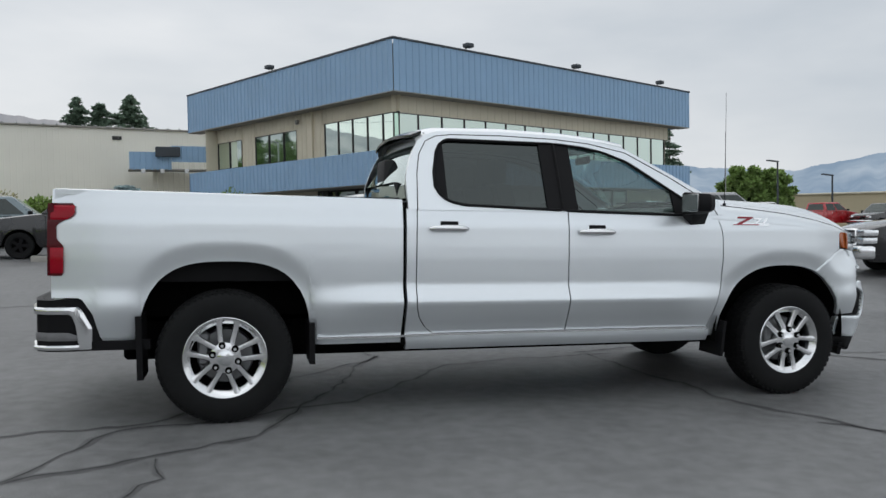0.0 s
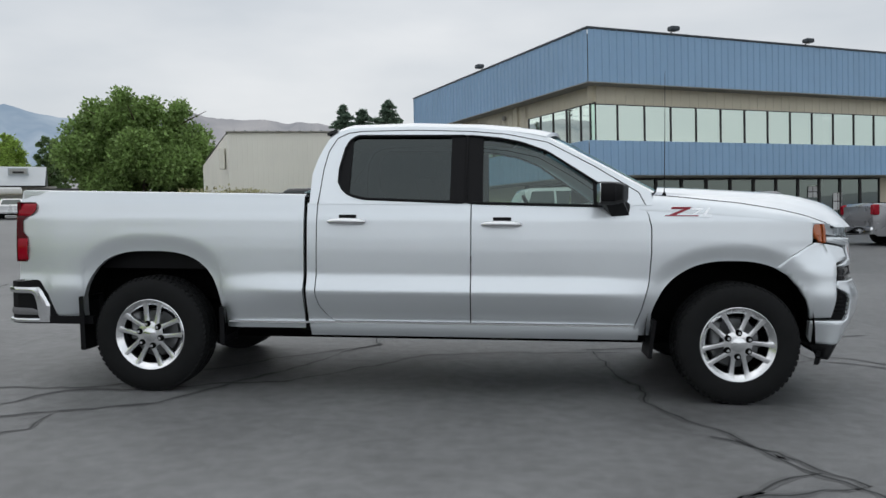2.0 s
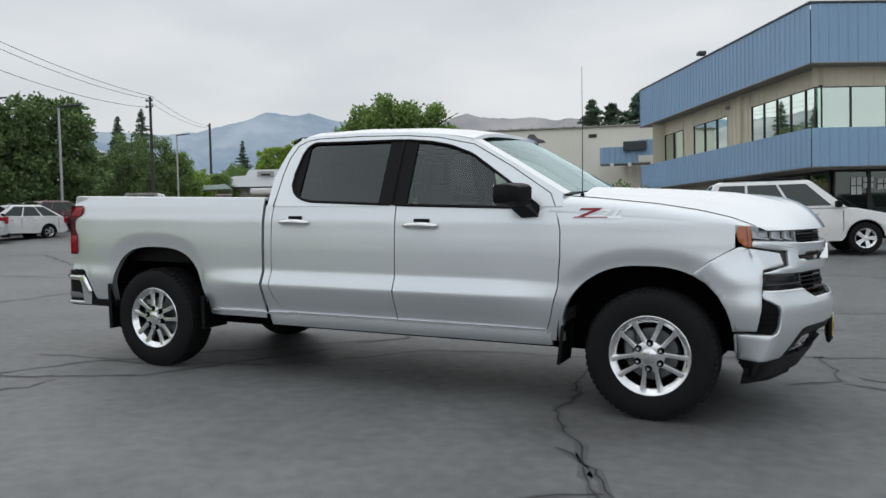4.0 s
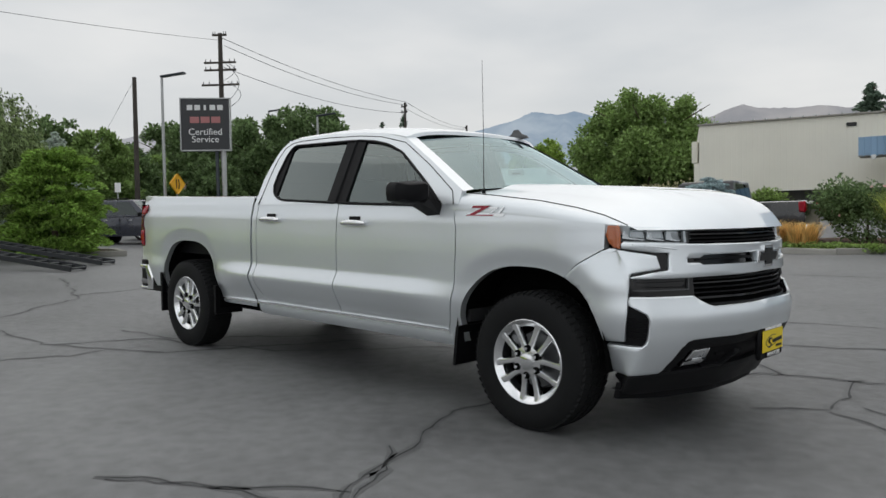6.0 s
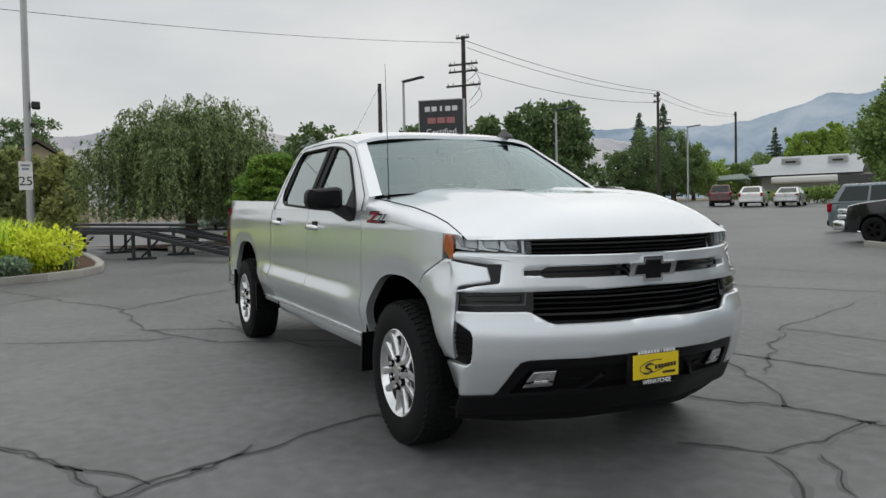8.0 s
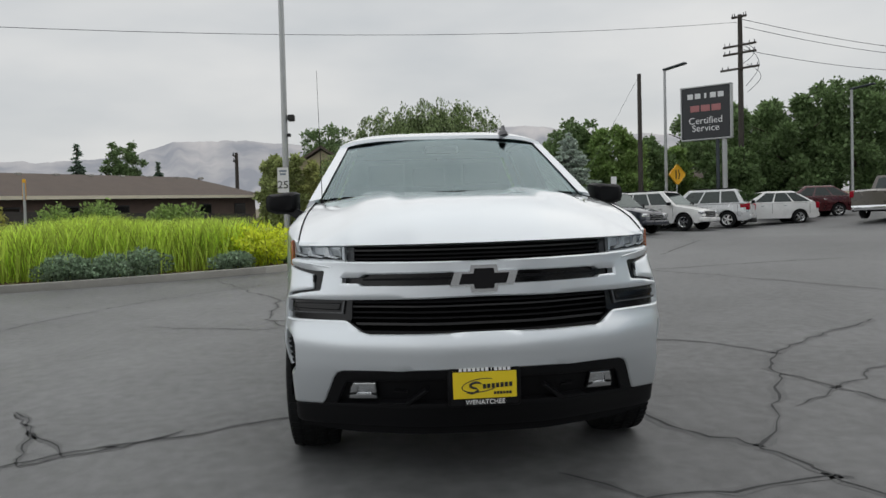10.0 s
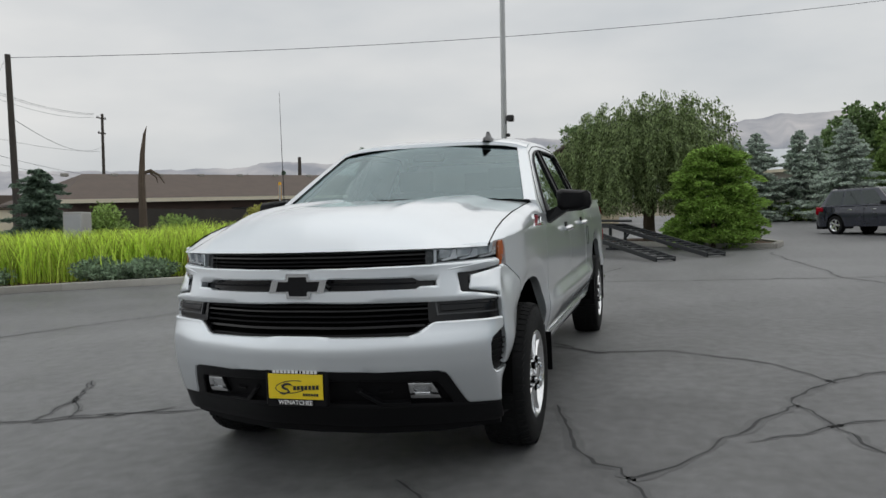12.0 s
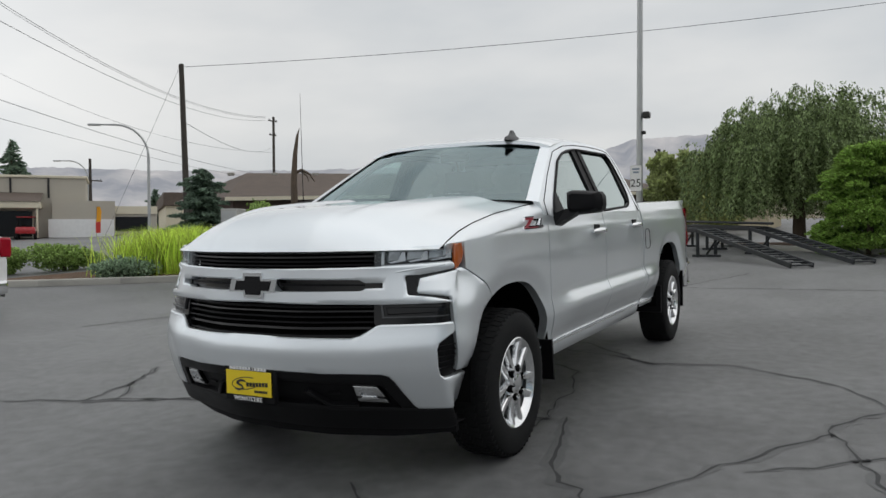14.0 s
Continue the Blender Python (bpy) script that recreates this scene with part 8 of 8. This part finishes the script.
    for zz in ((-0.08, 0.0, 0.08) if not big_grille else (-0.12, 0, 0.12)):
        part("grille_bar", box(bmesh.new(), (n1 + 0.025, 0, hood_t - 0.36 + zz), (0.012, hw * 0.88, 0.03)), M_chrome if not big_grille else M_black, gr)
    part("front_bumper", box(bmesh.new(), (n1 - (0.03 if bed_ else 0.06), 0, zb + (0.20 if bed_ else 0.14)), (0.36 if bed_ else 0.26, hw * (1.92 if bed_ else 1.72), 0.28 if bed_ else 0.20), 0.07, seg=3), M_chrome if kind in ("pickup", "topper") else paint, car)
    part("rear_bumper", box(bmesh.new(), (n0 + 0.06, 0, zb + 0.16), (0.26, hw * 1.74, 0.22), 0.06, seg=2), M_chrome if kind == "pickup" else M_black if kind == "topper" else paint, car)
    if kind == "suv":
        part("rear_cladding", box(bmesh.new(), (n0 + 0.10, 0, zb + 0.02), (0.34, hw * 1.70, 0.24), 0.05, seg=2), M_black, car)
        for s in (-1, 1):
            part("lamp_wing", box(bmesh.new(), (n0 + 0.24, s * hw * 0.975, belt * 0.90), (0.30, hw * 0.05, 0.16), 0.02), M_tail, car)
    for a in axles:
        for s in (-1, 1):
            wh = new("wheel")
            wh.parent = car
            wh.matrix_basis = pose(a, s * (hw - 0.13), r, 0, 0, 180 if s > 0 else 0)
            shared_part("tyre", ("ctyre", r), lambda: revolve([(r * 0.60, -0.105), (r * 0.70, -0.118), (r * 0.92, -0.115), (r * 0.99, -0.09), (r, 0.0), (r * 0.99, 0.09), (r * 0.6, 0.11)], 32), M_rubber, wh)
            shared_part("rim", ("crim", r, black_wheels), lambda: join(revolve([(r * 0.50, -0.07), (r * 0.60, -0.108), (r * 0.64, -0.11), (r * 0.62, 0.0)], 28), revolve([(0.0, -0.10), (0.06, -0.098), (0.075, -0.08)], 12), *[([(Matrix.Rotation(radians(72 * q_), 4, 'Y') @ Vector(p)) for p in ((0.03, -0.095, -0.035), (r * 0.60, -0.10, -0.05), (r * 0.60, -0.10, 0.05), (0.03, -0.095, 0.035))], [(0, 1, 2, 3)]) for q_ in range(5)]), M_black if black_wheels else M_alloy, wh)
            shared_part("wheel_back", ("cback", r), lambda: revolve([(0.0, -0.03), (r * 0.6, -0.03)], 20), M_under, wh)
    return car


ROW = "vehicles parked along the far kerb"
parked("suv", -23.9, 9.3, 36, P_navy, "dark navy blue SUV parked at the kerb", "car", ROW)
parked("suv", -25.8, 12.3, 40, P_white, "white boxy SUV parked in a row", "car", ROW)
parked("suv", -27.0, 14.6, 235, P_silver, "pale silver SUV parked tail out", "car", ROW)
parked("crossover", -27.8, 18.2, 262, P_white, "white crossover parked tail out", "car", ROW)
parked("crossover", -30.0, 21.5, 262, P_maroon, "dark maroon car parked tail out", "car", ROW)
parked("pickup", -3.8, 18.2, 186, P_black, "black pickup with a chrome grille behind the spruce", "pickup truck", big_grille=True, black_wheels=True)
parked("topper", -7.7, 22.8, 8, P_teal, "grey-teal pickup with a matching bed topper", "pickup truck", z=-0.14)
FAR = "cars parked before the metal-roof hall"
parked("suv", -41.2, 48.5, 130, P_maroon, "maroon SUV parked by the hedge", "car", FAR)
parked("crossover", -36.6, 47.2, 125, P_white, "white hatchback parked by the hedge", "car", FAR)
parked("sedan", -34.0, 48.3, 120, P_silver, "pale sedan parked by the hedge", "car", FAR)
parked("pickup", -24.0, 22.6, 122, P_brown, "brown-grey pickup parked tail out", "pickup truck")
parked("crossover", 10.35, 18.6, 5, car_paint("steel_grey_paint", (0.20, 0.20, 0.215)), "grey crossover parked before the shop windows", "car")
parked("pickup", 15.5, 17.3, 3, P_greylight, "grey crew cab pickup parked before the office", "pickup truck")
parked("pickup", 15.6, 7.1, 158, P_black, "dark pickup parked nose out on the lot", "pickup truck", big_grille=True)
LOT = "vehicles across the far lot"
parked("pickup", 43.5, 44.0, 10, P_red, "bright red pickup far across the lot", "pickup truck", LOT)
parked("pickup", 39.8, 46.5, 12, P_white, "white pickup far across the lot", "pickup truck", LOT)
parked("pickup", 47.4, 42.2, 190, P_black, "black pickup far across the lot", "pickup truck", LOT)
parked("crossover", 34.5, 50.0, 20, P_silver, "silver car far across the lot", "car", LOT)
parked("suv", 4.62, 14.98, 12, P_white, "white SUV parked tail out by the planting island", "car")
parked("pickup", 1.78, -11.45, 270, P_white, "white pickup parked nose to the street", "pickup truck")
parked("suv", -53, 9.0, 20, P_black, "dark SUV on the side drive", "car")
utv = thing("red_utility_vehicle", "small red roofed utility vehicle parked by the store", "utility vehicle", at=stand(-32.2, -58.4, 52))
part("body", box(bmesh.new(), (0, 0, 0.75), (2.6, 1.5, 0.6), 0.15, seg=2), P_red, utv)
part("roof", box(bmesh.new(), (-0.2, 0, 1.85), (1.6, 1.4, 0.08), 0.03), P_red, utv)
for sx in (-0.9, 0.6):
    for sy in (-0.65, 0.65):
        part("roof_post", rod(bmesh.new(), (sx, sy, 1.0), (sx * 0.9, sy, 1.85), 0.03, n=6), M_black, utv)
for sx in (-0.9, 0.9):
    for sy in (-0.7, 0.7):
        part("tyre", rod(bmesh.new(), (sx, sy - 0.12, 0.35), (sx, sy + 0.12, 0.35), 0.35, n=16), M_rubber, utv)

# ---- planting island by the office ----
kerb_run("island_kerb", [(-5.0, 15.9), (-3.6, 15.1), (-1.5, 14.75), (0.8, 14.95), (1.9, 15.8), (2.35, 17.2), (2.2, 19.0)], "pale concrete kerb round the planting island")
bm = bmesh.new()
bm.faces.new([bm.verts.new((x, y, rise(x, y) + 0.09)) for x, y in ((-5.0, 16.0), (-3.6, 15.2), (-1.5, 14.85), (0.75, 15.05), (1.8, 15.9), (2.25, 17.2), (2.1, 20.5), (-1.0, 20.5), (-1.2, 16.6), (-4.8, 16.6))])
bmesh.ops.triangulate(bm, faces=bm.faces[:])
solid("island_bed", bm, M_mulch, "mulched planting island by the office", "planting bed", kind="structure")
L_blue = leafy("dwarf_spruce_needles", (0.25, 0.315, 0.325), 0.5)
conifer(-2.75, 15.9, 2.0, 2.5, L_blue, 201, "blue-grey dwarf spruce with dense branches", 0.060, 330, "blue_spruce", 30, gap=0.0, taper=0.42)
shrub(-3.3, 16.0, 0.9, 0.8, 1.1, L_blue, 207, "low blue-grey spruce shrub beside the larger one", 2600, 0.05, "blue_spruce")
for i, x in enumerate((-3.3, -3.0, -2.4, -1.7, -0.8, 0.1, 0.8, 1.4)):
    shrub(x, 15.35 + 0.1 * (i % 2), 1.0, 0.55, 0.28, leafy("pale_groundcover", (0.260, 0.286, 0.104), 0.5) if i == 1 else L_hedge, 210 + i, "low pale green ground cover behind the kerb", 900, 0.04, "groundcover_plant", group="ground cover plants")


def tuft(cx, cy, r):
    def area(rng):
        a, q_ = rng.uniform(0, 6.283), r * rng.random() ** 0.6
        return cx + q_ * math.cos(a), cy + q_ * math.sin(a), 1.0
    return area


for x, y, r, h_, m_, lab in ((-1.1, 16.0, 0.35, 0.75, L_tan, "tan dry ornamental grass clump"), (-0.3, 15.9, 0.3, 0.7, L_tan, "tan dry ornamental grass clump"), (1.72, 17.5, 0.25, 1.40, leafy("yellow_green_grass", (0.312, 0.351, 0.078), 0.4), "tall yellow-green ornamental grass clump")):
    tagged(leaf_part("ornamental_grass", blades(tuft(x, y, r), 1300, h_, 0.7, int(x * 10) + 70, 0.009), m_, None), lab, "grass", "ornamental grasses")
rose = shrub(0.50, 18.5, 2.4, 1.8, 1.85, L_dark, 221, "dark green flowering bush with small pink blooms", 7500, 0.055, "flowering_bush")
p_, d_ = lobes_points([(0, 0, 1.0, 1.05, 0.85, 0.8)], 46, 222, 0.1)
petal_v = [(0, 0, -0.01)] + [(0.05 * math.cos(a) * (1.0 if i % 2 else 0.55), 0.05 * math.sin(a) * (1.0 if i % 2 else 0.55), 0.018 if i % 2 else 0.0) for i, a in enumerate(steps(0, 2 * math.pi, 10)[:-1])]
bloom_me = mesh_of("bloom", petal_v, [(0, 1 + i, 1 + (i + 1) % (len(petal_v) - 1)) for i in range(len(petal_v) - 1)], leafy("pink_petals", (0.60, 0.33, 0.33), 0.3))
for p, d in zip(p_, d_):
    if d[2] > -0.3:
        bloom = new("bloom", bloom_me)
        bloom.parent = rose
        bloom.matrix_basis = Matrix.Translation(Vector(p)) @ Vector(d).to_track_quat('Z', 'Y').to_matrix().to_4x4()
shrub(-9.5, 38.0, 2.5, 1.5, 1.7, L_hedge, 225, "loose shrub before the warehouse", 2200, 0.10, "warehouse_shrub")
shrub(-13.2, 34.5, 6.0, 2.2, 2.3, leafy("dusty_sage", (0.260, 0.247, 0.143), 0.4), 226, "dusty sage-coloured brush before the trees", 4500, 0.10, "sage_brush")
shrub(-36.4, 55.3, 13.0, 2.0, 1.5, L_hedge, 227, "long green hedge before the hall", 6000, 0.12, "long_hedge", turn=35, lumps=16)
shrub(-36.0, 8.5, 5.0, 1.5, 1.0, L_hedge, 228, "low clipped hedge by the side drive", 3000, 0.09, "low_hedge", turn=75)

# ---- trees ----
broadleaf(-33.6, 68.8, 12.2, 17.0, L_maple, 301, 34000, "large full maple tree with dense green crown", 0.30, "maple_tree", low=0.03)
broadleaf(-65.5, 104.5, 11.4, 5.5, L_dark, 302, 8000, "green tree beside the maple", 0.28, "green_tree", low=0.03)
for i, (x, y, h_, w_) in enumerate(((-74.3, 99.8, 10.6, 8.6), (-71.2, 102.2, 11.4, 8.8))):
    broadleaf(x, y, h_, w_, L_light, 310 + i, 9000, "fresh green broad tree behind the hall", 0.30, "green_tree", low=0.05)
for i, (x, y, h_, w_) in enumerate(((-41.2, 31.3, 9.2, 8.2), (-42, 27.5, 8.0, 7), (-47, 27, 8.2, 8), (-52, 26, 8.4, 8))):
    broadleaf(x, y, h_, w_, L_dark, 320 + i, 9000, "large dark green tree behind the sign", 0.24, "dark_tree", low=0.03)
for i, (x, y, h_, w_) in enumerate(((-76.1, 69.4, 12.4, 6.1), (-79.3, 76.6, 14.3, 7.6), (-93.0, 112.0, 8.5, 3.0), (-97.0, 120.5, 13.8, 7.6))):
    conifer(x, y, h_, w_, L_fir, 330 + i, "dark conifer among the far trees", 0.28, 60, "dark_conifer", gap=0.15)
for i, (x, y, h_, w_, m_) in enumerate(((-72.8, 67.8, 10.2, 8.3, L_dark), (-68.0, 68.0, 9.8, 8.3, L_dark), (-67.1, 70.5, 7.6, 6.5, L_maple), (-72.5, 62.8, 7.2, 5.8, L_dark), (-72.5, 79.9, 5.8, 7.0, L_light), (-70.9, 82.9, 5.6, 6.0, L_maple), (-78.0, 95.0, 7.5, 7.5, L_maple))):
    broadleaf(x, y, h_, w_, m_, 340 + i, 5200, "rounded green tree behind parked cars", 0.2, "small_tree", low=0.02)
conifer(-15.2, 78, 12.0, 8.0, L_fir, 351, "tall dark fir behind the warehouse", 0.34, 150, "tall_fir", gap=0.2, taper=0.6)
conifer(-13.2, 78.6, 11.6, 7.4, L_fir, 352, "tall dark fir behind the warehouse", 0.34, 150, "tall_fir", gap=0.2, taper=0.55)
conifer(-10.3, 78.4, 12.5, 9.5, L_fir, 353, "tall dark fir behind the warehouse", 0.34, 160, "tall_fir", gap=0.2, taper=0.55)
for i, (x, y, h_, w_) in enumerate(((44.0, 54.6, 5.6, 5.0), (46.4, 53.6, 5.2, 4.2))):
    broadleaf(x, y, h_, w_, L_maple, 360 + i, 7000, "broad tree with pale limbs beyond the store", 0.3, "lot_tree", low=0.05)
conifer(26.5, 38.0, 6.2, 4.5, L_fir, 365, "dark conifer beside the office", 0.22, 46, "dark_conifer")
broadleaf(30, 50, 4.2, 7, leafy("autumn_brush", (0.208, 0.156, 0.065), 0.4), 366, 4200, "brown-green brush beyond the lot", 0.2, "brush_tree", low=0.0)
for i, (x, y, h_, w_, m_) in enumerate(((-40.5, 12.0, 6.6, 6.0, L_dark), (-38, 13.6, 6.0, 5, L_maple), (-42, 17, 5.4, 5.5, L_dark), (-44, 19.5, 5.0, 5, L_maple), (-41, 22.5, 4.6, 5, L_dark))):
    broadleaf(x, y, h_, w_, m_, 370 + i, 7500, "dense green tree beyond the parked cars", 0.2, "street_tree", low=0.03)
for i, (x, y, h_, w_, m_) in enumerate(((-34.3, 10.1, 5.1, 4.8, L_spruce), (-36.7, 8.3, 4.9, 3.8, L_spruce), (-38.6, 9.4, 4.7, 3.6, L_spruce), (-37.1, 6.2, 4.9, 4.4, L_spruce), (-35.5, 4.9, 4.6, 4.6, L_spruce))):
    conifer(x, y, h_, w_, m_, 380 + i, "grey-green conifer by the side drive", 0.12, 330, "grey_conifer", layers=38, gap=0.0, taper=0.72)
for i, (x, y, h_, w_, m_) in enumerate(((-27.9, -2.9, 3.7, 3.2, leafy("olive_garden_leaves", (0.245, 0.26, 0.10))), (-27.9, -4.9, 3.8, 3.2, leafy("dull_garden_leaves", (0.21, 0.24, 0.10))), (-51.8, -4.6, 8.0, 6.0, L_dark))):
    broadleaf(x, y, h_, w_, m_, 390 + i, 6000, "leafy tree behind the grass island", 0.16, "garden_tree", low=0.05)
for i, (x, y, h_, w_) in enumerate(((-56.5, -24.9, 7.1, 3.8), (-58.5, -19.1, 5.6, 2.8), (-53.7, -31.3, 5.2, 1.6), (-52.2, -34.0, 5.0, 1.4))):
    conifer(x, y, h_, w_, L_fir, 400 + i, "dark evergreen behind the low house", 0.24, 50, "house_conifer", gap=0.35)
broadleaf(-57.7, -21.6, 7.3, 4.6, L_dark, 398, 7000, "dense rounded dark tree behind the low house", 0.16, "house_tree", low=0.1)
conifer(-15.9, -21.7, 3.5, 3.6, L_fir, 410, "dark bushy conifer beside the street pole", 0.12, 260, "street_conifer", layers=26, gap=0.0, taper=0.5)
for i, (x, y, h_, w_) in enumerate(((-37.8, -68.9, 9.4, 8.0), (-75, -92, 6.0, 6), (-82, -88, 5.6, 6), (-92, -85, 5.4, 6))):
    conifer(x, y, h_, w_, L_fir, 420 + i, "dark evergreen behind the stores", 0.4, 40, "far_conifer")
mast = thing("radio_mast", "thin tall radio mast", "mast", at=stand(39, 50))
part("shaft", rod(bmesh.new(), (0, 0, 0), (0, 0, 7.8), 0.035, 0.02, 8), M_galv, mast)
